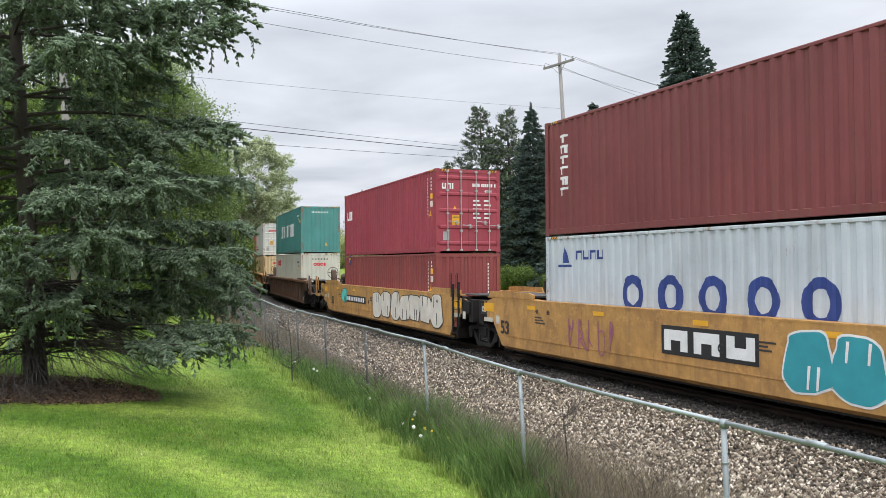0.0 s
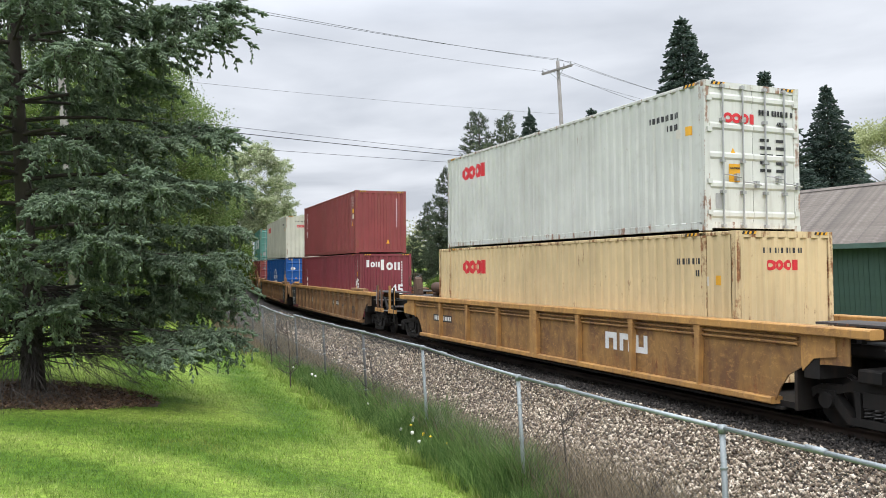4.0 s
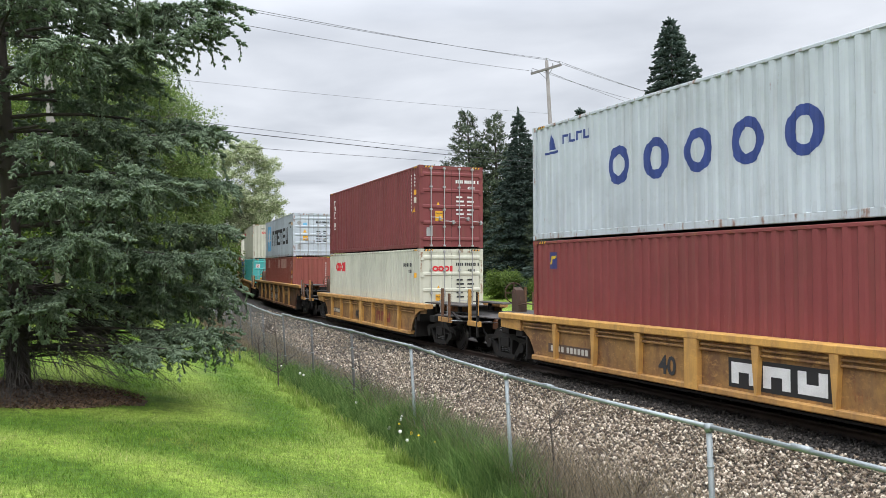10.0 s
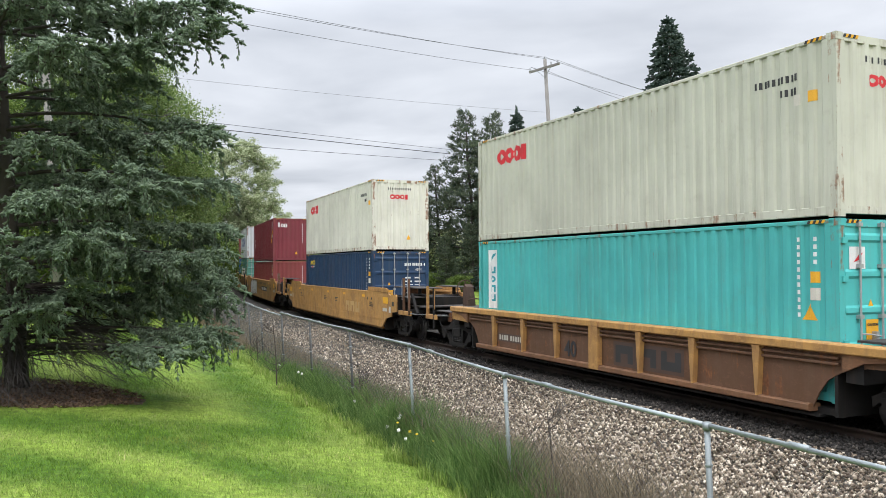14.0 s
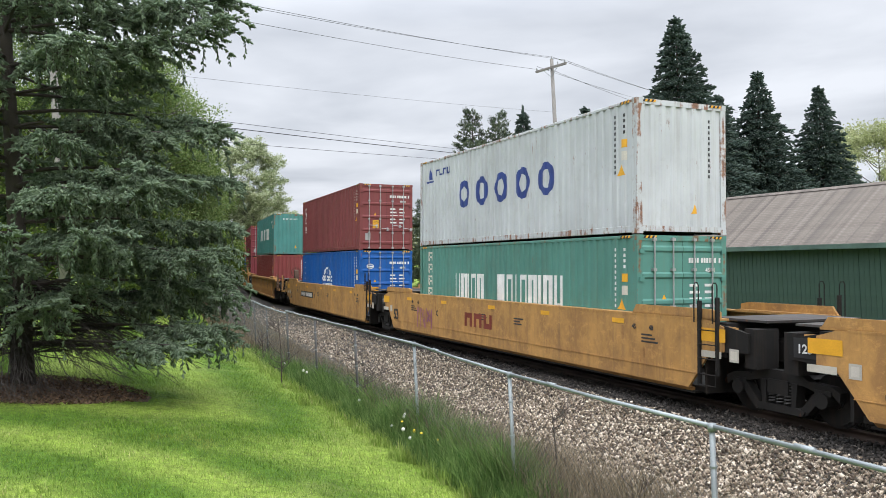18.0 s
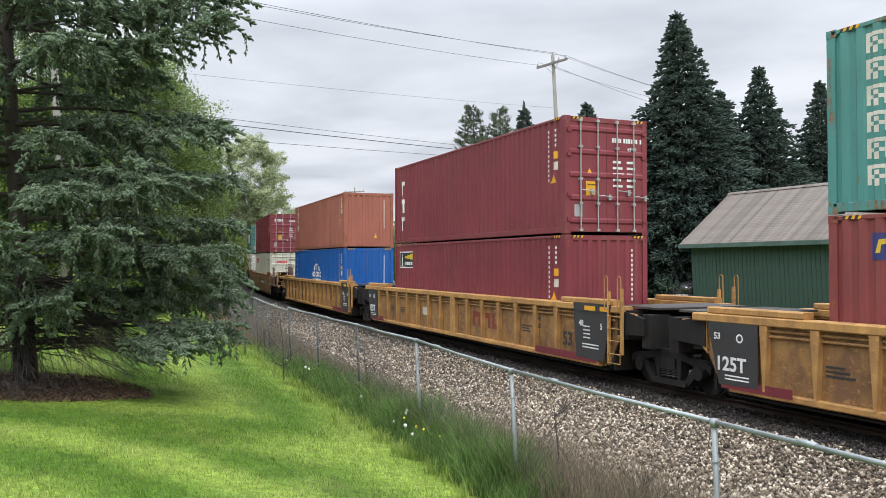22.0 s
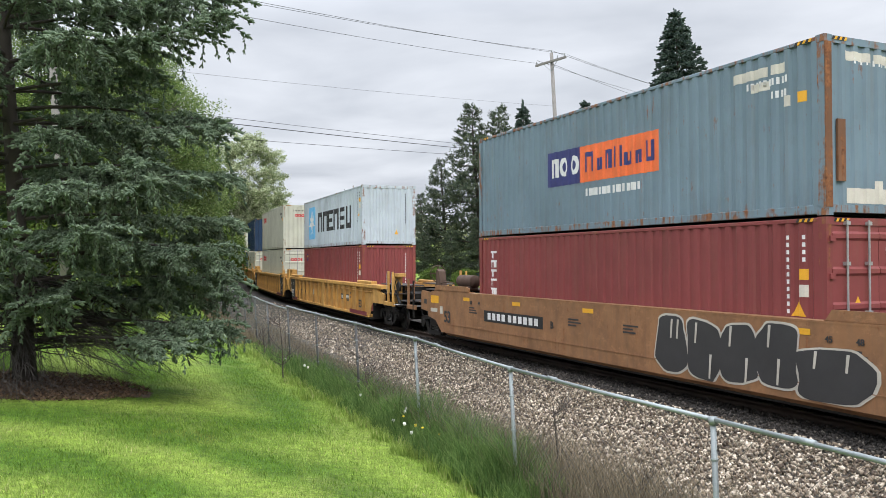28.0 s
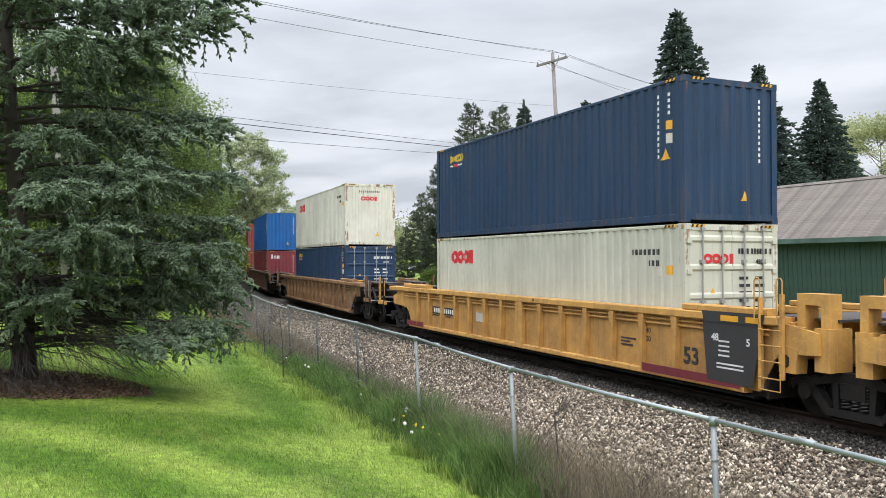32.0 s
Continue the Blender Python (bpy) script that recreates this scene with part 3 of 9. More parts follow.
def line_points(n, s0, s1, d0, d1, seed, power=1.0):
    rng = np.random.default_rng(seed)
    s = s0 + (s1 - s0) * rng.random(n) ** power
    d = rng.uniform(d0, d1, n)
    off = shift(s)
    x, y, h = np.interp(s, _s, _x), np.interp(s, _s, _y), np.interp(s, _s, _h)
    px, py = x + (d + off) * np.cos(h), y + (d + off) * np.sin(h)
    return np.stack([px, py, ground_z(px, py) - 0.01], 1), s, d


lawn_blade = lawn_blade_material()
pts, _, _ = line_points(430000, -7, 36, -17.5, -7.7, 11, 1.6)
blades("lawn_grass", pts, 0.055, 0.012, 0.8, lawn_blade, "short mown bright green grass", "grass", 12, False, bands=True)
tall_blade = leafy("tall_grass_blade", (0.050, 0.128, 0.026), (0.270, 0.385, 0.125), 1.2, 0.42, 0.6, 0.45)
pts, s, d = line_points(64000, 1.9, 26, -7.95, -6.95, 13, 1.25)
clump = np.array([noise.noise(Vector((p[0] * 1.7, p[1] * 1.7, 3.0))) for p in pts])
keep = (clump > -0.25) | (np.random.default_rng(2).random(len(pts)) < 0.35)
hh = np.interp(s, [1.6, 2.6, 11, 17, 26], [0.30, 0.85, 0.74, 0.42, 0.25]) * np.random.default_rng(3).uniform(0.35, 1.25, len(pts)) * (0.75 + 0.5 * clump) * np.clip(1.25 - np.abs(d + 7.4) * 1.5, 0.25, 1)
blades("tall_grass", pts[keep], hh[keep], 0.012, 0.55, tall_blade, "unmown green grass along the foot of the fence", "grass", 14)
pts, s, d = line_points(26000, 0.5, 26, -8.45, -7.65, 19, 1.25)
wild = np.array([noise.noise(Vector((p[0] * 2.3, p[1] * 2.3, 8.0))) for p in pts])
keep = wild + (d + 7.95) * 0.9 > -0.05
blades("verge_grass", pts[keep], 0.20 * np.random.default_rng(6).uniform(0.4, 1.2, len(pts))[keep], 0.012, 0.7, lawn_blade, "half-grown grass between lawn and fence", "grass", 20, bands=True)
dry_blade = leafy("dry_stalk", (0.095, 0.074, 0.050), (0.37, 0.300, 0.205), 1.0, 0.3, 0.8, 0.4)
pts, s, d = line_points(60000, -4, 42, -7.65, -5.3, 15, 1.3)
high = np.interp(s, [-4, 1.5, 6, 14, 20, 42], [1.0, 1.0, 0.75, 0.80, 0.85, 0.8])
blades("dry_weeds", pts, high * np.random.default_rng(4).uniform(0.3, 1.2, len(pts)) * np.clip(1.1 - np.abs(d + 6.95) * 0.80, 0.10, 1), 0.006, 0.55, dry_blade, "dry brown weed stalks beside the ballast", "weeds", 16)
pts, s, d = line_points(2600, 0.6, 8.5, -7.6, -6.9, 31, 1.0)
blades("dry_weeds", pts, 0.85 * np.random.default_rng(8).uniform(0.35, 1.15, len(pts)), 0.006, 0.7, dry_blade, "dry grey-brown stalks among the tall grass", "weeds", 32)
pts, _, d = line_points(12000, 20, 62, -8.3, -7.0, 17)
blades("dry_weeds", pts, 0.5, 0.012, 0.4, dry_blade, "dry tan grass along the far fence", "weeds", 18)
pts, _, d = line_points(16000, -4, 44, -6.9, -5.6, 27, 1.2)
blades("low_weeds", pts, 0.10, 0.012, 0.9, tall_blade, "sparse low green weeds on the stone shoulder", "weeds", 28)


# ---- dandelions ----
stalk_green = plain("flower_stalk", (0.16, 0.24, 0.08), 0.6)
petal = plain("dandelion_yellow", (0.80, 0.55, 0.02), 0.6)
fluff = plain("dandelion_fluff", (0.75, 0.74, 0.70), 0.9)


def ball(r, rows=5, cols=8, flatten=1.0, seed=0, rough=0.0):
    rnd = random.Random(seed)
    v, f = [(0, 0, r * flatten)], []
    for i in range(1, rows):
        a = math.pi * i / rows
        for j in range(cols):
            b = 2 * math.pi * j / cols
            k = r * (1 + rnd.uniform(-rough, rough))
            v.append((k * math.sin(a) * math.cos(b), k * math.sin(a) * math.sin(b), k * math.cos(a) * flatten))
    v.append((0, 0, -r * flatten))
    for j in range(cols):
        f.append((0, 1 + j, 1 + (j + 1) % cols))
        for i in range(rows - 2):
            a, b = 1 + i * cols + j, 1 + i * cols + (j + 1) % cols
            f.append((a, a + cols, b + cols, b))
        f.append((len(v) - 1, 1 + (rows - 2) * cols + (j + 1) % cols, 1 + (rows - 2) * cols + j))
    return v, f


yellow_head = mesh_from("head", *ball(0.022, 5, 9, 0.55, 1, 0.15), petal)
white_head = mesh_from("head", *ball(0.026, 5, 9, 1.0, 2, 0.1), fluff)
rnd = random.Random(8)
for k in range(15):
    s = rnd.choice((4.6, 5.1, 5.6, 6.4, 7.6, 11.5, 13.0)) + rnd.uniform(-0.5, 0.5)
    p = beside(s, rnd.uniform(-7.95, -7.6) + float(shift(s)))
    z = gz(p.x, p.y)
    h = rnd.uniform(0.22, 0.46)
    white = rnd.random() < 0.62
    flower = tagged(empty("dandelion", pose(p.x, p.y, z)), "white dandelion seed head on a stalk" if white else "yellow dandelion flower on a stalk", "flower", "dandelions in the grass")
    bend = rnd.uniform(-0.06, 0.06)
    child("stem", Solid().tube([(0, 0, -0.02), (bend * 0.5, 0, h * 0.6), (bend, 0, h)], 0.0035, 4).mesh("stem", stalk_green), flower)
    child("head", white_head if white else yellow_head, flower, "", pose(bend, 0, h))

# ---- trees ----
bark_dark = plain("spruce_bark", (0.055, 0.045, 0.038), 0.9, 0, 0.4, 5)
bark_grey = plain("grey_bark", (0.13, 0.115, 0.10), 0.9, 0, 0.4, 5)
twig_brown = plain("bare_twig", (0.085, 0.068, 0.058), 0.85, 0, 0.3, 8)
twig_dark = plain("dead_spruce_twig", (0.034, 0.028, 0.024), 0.9, 0, 0.3, 8)
needle_near = leafy("blue_spruce_needles", (0.160, 0.226, 0.148), (0.315, 0.400, 0.265), 0.8, 0.45, 0.9, 0.22)
needle_far = leafy("dark_spruce_needles", (0.034, 0.062, 0.050), (0.120, 0.165, 0.135), 0.35, 0.30, 0.8, 0.4)
needle_pine = leafy("pine_needles", (0.030, 0.056, 0.036), (0.150, 0.185, 0.100), 0.3, 0.25, 0.65, 0.4)


def rot_frames(d, rng):
    """Two cross vectors for each direction in d."""
    r = rng.normal(size=d.shape)
    a = np.cross(d, r); a /= np.linalg.norm(a, axis=1)[:, None] + 1e-9
    return a, np.cross(d, a)


def shoot_mesh(name, c, d, length, radius, needles, rng, mat, wide):
    """The needles of one shoot share their root vertex, so that each shoot is one island with one tint."""
    n = len(c)
    a, b = rot_frames(d, rng)
    k = needles
    v = np.zeros((n, 1 + 2 * k, 3)); v[:, 0] = c
    tr = np.zeros((n, k, 3), int)
    for j in range(k):
        t = (j + 0.5 * rng.random(n)) / k
        ang = j * 2.4 + rng.uniform(-0.5, 0.5, n)
        side = a * np.cos(ang)[:, None] + b * np.sin(ang)[:, None]
        root = c + d * (t * length)[:, None]
        rr = radius * (1.1 - 0.6 * t) * rng.uniform(0.75, 1.2, n)
        v[:, 1 + 2 * j] = root + side * rr[:, None] + d * (0.7 * rr)[:, None]
        v[:, 2 + 2 * j] = root + d * (length[:] / k * 1.6 if np.ndim(length) else length / k * 1.6)[:, None] + np.cross(side, d) * (wide * rng.uniform(0.6, 1.4, n))[:, None]
        base = np.arange(n) * (1 + 2 * k)
        prev = base if j == 0 else base + 2 * j
        tr[:, j] = np.stack([prev, base + 1 + 2 * j, base + 2 + 2 * j], 1)
    return mesh_tris(name, v.reshape(-1, 3), tr.reshape(-1, 3), mat)


def brush_mesh(name, c, d, length, radius, rng, mat, bristles=5):
    """Dense needled shoots as rough rounded spindles, each one island with one tint, bristling with needle points."""
    n = len(c)
    a, b = rot_frames(d, rng)
    rings, k = (0.0, 0.34, 0.74), 4
    fat = (0.55, 1.0, 0.82)
    v = np.zeros((n, k * len(rings) + 1 + bristles, 3))
    for i, (t, w) in enumerate(zip(rings, fat)):
        for j in range(k):
            ang = 2 * np.pi * (j + 0.5 * (i % 2)) / k + rng.uniform(-0.35, 0.35, n)
            rr = radius * w * rng.uniform(0.7, 1.25, n)
            v[:, i * k + j] = c + d * ((t + rng.uniform(-0.08, 0.10, n)) * length)[:, None] + (a * np.cos(ang)[:, None] + b * np.sin(ang)[:, None]) * rr[:, None]
    last = k * len(rings)
    v[:, last] = c + d * length[:, None]
    tr = []
    for i in range(len(rings) - 1):
        for j in range(k):
            p, q, r, u = i * k + j, i * k + (j + 1) % k, (i + 1) * k + j, (i + 1) * k + (j + 1) % k
            tr += [(p, q, r), (q, u, r)]
    top = (len(rings) - 1) * k
    tr += [(top + j, top + (j + 1) % k, last) for j in range(k)]
    for j in range(bristles):
        ang = 2 * np.pi * j * 0.382 + rng.uniform(-0.5, 0.5, n)
        t = 0.25 + 0.85 * j / bristles + rng.uniform(-0.08, 0.08, n)
        rr = radius * rng.uniform(1.5, 2.2, n)
        v[:, last + 1 + j] = c + d * (t * length)[:, None] + (a * np.cos(ang)[:, None] + b * np.sin(ang)[:, None]) * rr[:, None]
        q = (1 + j % 2) * k + j % k
        tr.append((q, (1 + j % 2) * k + (j + 1) % k, last + 1 + j))
    m = v.shape[1]
    t = np.array(tr)[None] + m * np.arange(n)[:, None, None]
    return mesh_tris(name, v.reshape(-1, 3), t.reshape(-1, 3), mat, True)


def near_spruce():
    """A large blue spruce: layered boughs with drooping sprays, bare inside and near the ground."""
    rng = np.random.default_rng(77)
    rnd = random.Random(77)
    x0, y0 = -7.18, 13.6
    z0 = gz(x0, y0)
    tree = tagged(empty("spruce_tree", pose(x0, y0, z0)), "large blue spruce with drooping boughs and bare lower twigs", "tree")
    H = 13.8
    child("trunk", Solid().tube([(0, 0, -0.2), (0.03, 0, 3), (0.0, 0.02, 7), (0, 0, H)], 0.20, 12, 0.02).mesh("trunk", bark_dark, True), tree)
    C, D, Ln = [], [], []
    dead, limbs = Solid(), Solid()
    up = np.array([0, 0, 1.0])

    def shoot(p, way, ln):
        C.append(p); D.append(way); Ln.append(ln)

    def spray(p, way, ln, coarse, sag):
        """One side twig with its shoots, and now and then a hanging branchlet."""
        step = 0.068 * coarse
        q = max(2, int(ln / step))
        at = lambda u: p + way * ln * u - up * (sag * ln * u * u)
        limbs.tube([Vector(at(0)), Vector(at(0.55)), Vector(at(1.0))], 0.008, 3, 0.003)
        side = np.cross(way, up); side /= np.linalg.norm(side) + 1e-6
        for i in range(q):
            u = (i + 1) / q
            base = at(u)
            fwd = way - up * (1.6 * sag * u)
            for sg in (-1, 1):
                shoot(base, fwd * 0.75 + side * sg * rnd.uniform(0.55, 1.0) + up * rnd.uniform(-0.45, 0.25), rnd.uniform(0.095, 0.150) * coarse)
            if rnd.random() < 0.65:
                shoot(base, fwd * 0.8 + up * rnd.uniform(0.25, 0.9) + side * rnd.uniform(-0.3, 0.3), rnd.uniform(0.07, 0.12) * coarse)
            if rnd.random() < 0.12:
                hl = rnd.uniform(0.12, 0.46)
                tilt = np.array([rnd.uniform(-0.2, 0.2), rnd.uniform(-0.2, 0.2), -1.0])
                m = max(3, int(hl / (0.045 * coarse)))
                limbs.tube([Vector(base), Vector(base + tilt * hl)], 0.005, 3, 0.003)
                for j in range(m):
                    w = base + tilt * hl * (j + 0.4) / m
                    ang = rnd.uniform(0, 6.28)
                    shoot(w, tilt * 0.8 + np.array([math.cos(ang), math.sin(ang), 0]) * 0.7, rnd.uniform(0.06, 0.10) * coarse)
                shoot(base + tilt * hl * 0.9, tilt, 0.09 * coarse)
        tip = at(1.0)
        shoot(tip, way - up * (1.2 * sag), rnd.uniform(0.11, 0.16) * coarse)

    def bough(z, az, r, droop, lift, inner, coarse=1.0, thin=1.0, f=0.3):
        ca, sa = math.cos(az), math.sin(az)
        bend = rnd.uniform(-0.12, 0.12)

        def at(t):
            s = bend * r * t * t
            return np.array([ca * r * t - sa * s, sa * r * t + ca * s, z + 0.10 * r * t - droop * r * t * t + lift * r * max(0.0, t - 0.70) ** 1.5 * 2.5])
        limbs.tube([Vector(at(t)) for t in (0, 0.2, 0.4, 0.6, 0.8, 1.0)], 0.036 * (1 - f) + 0.014, 6, 0.008)
        out2 = np.array([ca, sa, 0]); perp0 = np.array([-sa, ca, 0])
        m = int(r / 0.125 / coarse)
        for j in range(m):
            t = (j + rnd.random()) / m
            p = at(t)
            if t < inner:
                if rnd.random() < 0.4:
                    q = p + perp0 * rnd.uniform(-0.45, 0.45) + out2 * 0.3 + up * rnd.uniform(-0.4, 0.05)
                    dead.tube([Vector(p), Vector((p + q) / 2 + up * 0.04), Vector(q)], 0.006, 3, 0.002)
                continue
            out = at(min(1.0, t + 0.05)) - at(t - 0.05); out /= np.linalg.norm(out)
            for sgn in (-1, 1):
                if rnd.random() > thin:
                    continue
                way = perp0 * sgn * rnd.uniform(0.45, 1.0) + out * rnd.uniform(0.55, 1.0) + up * rnd.uniform(-0.20, 0.22)
                way /= np.linalg.norm(way)
                ln = (0.22 + 0.46 * math.sin(math.pi * min(1.0, 0.25 + 0.80 * (1 - t)))) * rnd.uniform(0.55, 1.2) * min(1.0, 0.4 + 0.2 * r)
                spray(p, way, ln, coarse, rnd.uniform(0.10, 0.55))
        out = at(1.0) - at(0.9); out /= np.linalg.norm(out)
        for k in range(4):
            spray(at(0.93), out * 1.0 + perp0 * rnd.uniform(-0.5, 0.5) + up * rnd.uniform(-0.1, 0.1), rnd.uniform(0.22, 0.38), coarse, 0.3)

    # the long boughs whose tips stand out over the lawn: height at the trunk, direction, reach, droop, lift, bare inner share
    for z, az, r, droop, lift, inner in ((6.15, -0.10, 3.75, 0.10, 0.10, 0.28), (5.40, -0.20, 3.95, 0.08, 0.18, 0.32), (5.1, -0.75, 3.3, 0.14, 0.15, 0.36), (4.6, 0.15, 3.3, 0.24, 0.12, 0.55), (4.15, -0.25, 3.65, 0.18, 0.16, 0.45),
                                         (3.60, 0.0, 3.60, 0.22, 0.10, 0.52), (3.20, -0.50, 3.50, 0.20, 0.22, 0.42), (2.75, 0.10, 3.55, 0.20, 0.12, 0.48), (2.35, -0.20, 3.50, 0.24, 0.18, 0.42), (2.10, 0.35, 3.40, 0.24, 0.14, 0.45),
                                         (1.70, 0.0, 3.40, 0.18, 0.12, 0.52), (1.45, 0.45, 3.3, 0.22, 0.14, 0.50), (0.95, -0.10, 3.25, 0.16, 0.08, 0.58), (0.85, 0.30, 3.25, 0.20, 0.08, 0.58), (0.70, -0.30, 3.05, 0.14, 0.06, 0.62)):
        bough(z, az, r, droop, lift, inner)
    z, lev = 1.15, 0
    while z < H - 0.4:
        f = z / H
        reach = float(np.interp(z, [0.5, 1.0, 2.2, 4.0, 6.4, 9.0, 13.8], [2.6, 2.8, 3.1, 3.15, 3.05, 2.4, 0.2]))
        n = 6
        for k in range(n):
            az = 2 * math.pi * (k + 0.5 * (lev % 2)) / n + rnd.uniform(-0.28, 0.28)
            az = (az + math.pi) % (2 * math.pi) - math.pi
            away = math.cos(az) < -0.25 or z > 7.2
            low = z < 2.3 and -2.4 < az < -0.35
            bough(z + rnd.uniform(-0.2, 0.2), az, reach * rnd.uniform(0.66, 1.05), (0.03 if low else rnd.uniform(0.10, 0.26)) * (1 - 0.4 * f), rnd.uniform(0.05, 0.26),
                  rnd.uniform(0.36, 0.56) if z < 2.5 else rnd.uniform(0.22, 0.48), 1.7 if away else 1.0, 0.78, f)
        z += 0.48 if z < 7 else 0.66
        lev += 1
    for k in range(10):
        shoot(np.array([0, 0, H - 0.1 * k]), np.array([rnd.uniform(-0.6, 0.6), rnd.uniform(-0.6, 0.6), 1.0]), 0.2)
    # dead lower boughs that arch out and down to the ground
    for k in range(150):
        az, r = rnd.uniform(-2.4, 1.6), rnd.uniform(1.5, 3.2)
        zz = rnd.uniform(0.55, 1.9)
        fall = rnd.uniform(0.55, 1.0) * zz
        ca, sa, bd = math.cos(az), math.sin(az), rnd.uniform(-0.35, 0.35)
        arc = lambda t: Vector((ca * r * t - sa * bd * t * t, sa * r * t + ca * bd * t * t, max(0.06, zz + 0.10 * r * t - (fall + 0.10 * r) * t ** 1.8)))
        dead.tube([arc(t / 6) + Vector((0, 0, 0.05 * math.sin(5 * t + k))) for t in range(7)], 0.013, 4, 0.003)
        for j in range(9):
            t = rnd.uniform(0.3, 0.95)
            q = arc(t)
            w = (arc(min(1.0, t + 0.1)) - q).normalized() + Vector((-sa, ca, 0)) * rnd.uniform(-0.9, 0.9) + Vector((0, 0, rnd.uniform(-0.3, 0.15)))
            e = q + w * rnd.uniform(0.25, 0.6)
            e.z = max(e.z - 0.06, 0.04)
            dead.tube([q, q.lerp(e, 0.5) + Vector((0, 0, 0.04)), e], 0.005, 3, 0.0015)
    child("branchwork", limbs.mesh("branchwork", bark_dark), tree)
    child("dead_branchwork", dead.mesh("dead_branchwork", twig_dark), tree, "bare dark dead twigs")
    C, D, Ln = np.array(C), np.array(D), np.array(Ln)
    D /= np.linalg.norm(D, axis=1)[:, None]
    child("crown", brush_mesh("crown", C, D, Ln, 0.0205 * (Ln / 0.12) ** 0.8, rng, needle_near), tree, "blue-green needled shoots")


near_spruce()


def far_conifer(seed, H, R, mat, base=0.6, tip_bare=0.0, power=0.9, gap=0.0):
    """A conifer in layers: whorls of boughs that sag and turn up at the tips, with dark gaps between them."""
    rng = np.random.default_rng(seed)
    rnd = random.Random(seed)
    C, D, Ln = [], [], []
    limbs = Solid()
    z = base
    while z < H * (1 - tip_bare) - 0.15:
        f = z / H
        reach = R * (1 - f) ** power * rnd.uniform(0.90, 1.08) + 0.08
        n = max(8, int(15 * (1 - f)) + 6)
        turn = rnd.uniform(0, 6.28)
        for k in range(n):
            if rnd.random() < gap:
                continue
            az = turn + 2 * math.pi * (k + 0.6 * rnd.random()) / n
            r = reach * rnd.uniform(0.70, 1.12)
            zz = z + rnd.uniform(-0.10, 0.10)
            ca, sa = math.cos(az), math.sin(az)
            at = lambda t: np.array([ca * r * t, sa * r * t, zz - 0.30 * r * t * t + 0.10 * r * t + 0.35 * r * max(0.0, t - 0.72) ** 1.4])
            limbs.tube([Vector(at(0)), Vector(at(0.5)), Vector(at(0.95))], 0.03 * (1 - f) + 0.01, 3, 0.006)
            m = max(6, int(r * 17))
            for j in range(m):
                t = 0.12 + 0.88 * (j + rnd.random()) / m
                w = 0.30 * r * (1.12 - t) + 0.05
                side = rnd.uniform(-1, 1)
                q = at(t) + np.array([-sa, ca, 0]) * side * w - np.array([0, 0, 0.10 * abs(side) + rnd.uniform(0.0, 0.10)])
                for up in (rnd.uniform(0.05, 0.55), rnd.uniform(-0.75, 0.0)):
                    C.append(q); D.append(np.array([ca, sa, 0]) * 0.9 + np.array([-sa, ca, 0]) * (side * 0.8 + rnd.uniform(-0.3, 0.3)) + np.array([0, 0, up])); Ln.append(rnd.uniform(0.22, 0.42) * (0.6 + 0.4 * (1 - f)))
        z += 0.26 + 0.14 * (1 - f)
    for k in range(16):
        C.append(np.array([0, 0, H * (1 - 0.09 * k / 16) - 0.3])); D.append(np.array([rnd.uniform(-0.45, 0.45), rnd.uniform(-0.45, 0.45), 1.0])); Ln.append(0.34)
    C, D, Ln = np.array(C), np.array(D), np.array(Ln)
    D /= np.linalg.norm(D, axis=1)[:, None]
    tree = empty("spruce_tree")
    child("trunk", Solid().tube([(0, 0, -0.2), (0, 0, H * 0.5), (0, 0, H * 0.985)], 0.20, 8, 0.015).mesh("trunk", bark_dark, True), tree)
    child("branchwork", limbs.mesh("branchwork", bark_dark), tree)
    child("crown", brush_mesh("crown", C, D, Ln, 0.055 * (Ln / 0.3) ** 0.5, rng, mat, 1), tree)
    return tree


def set_tree(tree, x, y, label, k=1.0, turn=0.0):
    tree.matrix_basis = pose(x, y, gz(x, y) - 0.05, 0, 0, turn)
    tree.scale = (k, k, k)
    return tagged(tree, label, "tree", "conifers beyond the track")


set_tree(far_conifer(1, 14.9, 6.3, needle_far, 0.2, 0, 0.95), 12.7, 42.1, "tall dark blue-green spruce behind the green shed")
sp = far_conifer(2, 12.2, 4.7, needle_far, 0.3, 0, 0.93)
set_tree(sp, 17.8, 44.6, "dark spruce behind the green shed")
set_tree(copy_thing(sp, Matrix()), 21.45, 45.2, "narrow dark spruce behind the green shed", 0.925, 130)
set_tree(copy_thing(sp, Matrix()), 16.3, 46.5, "dark spruce behind the green shed", 0.93, 60)
set_tree(far_conifer(3, 11.9, 4.8, needle_far, 0.2, 0, 0.95), 9.45, 51.1, "blue-green spruce beside the utility pole")
set_tree(far_conifer(4, 13.6, 4.1, needle_far, 0.4, 0.03, 0.95, 0.05), 6.43, 59.65, "slender spruce with a spindly top")


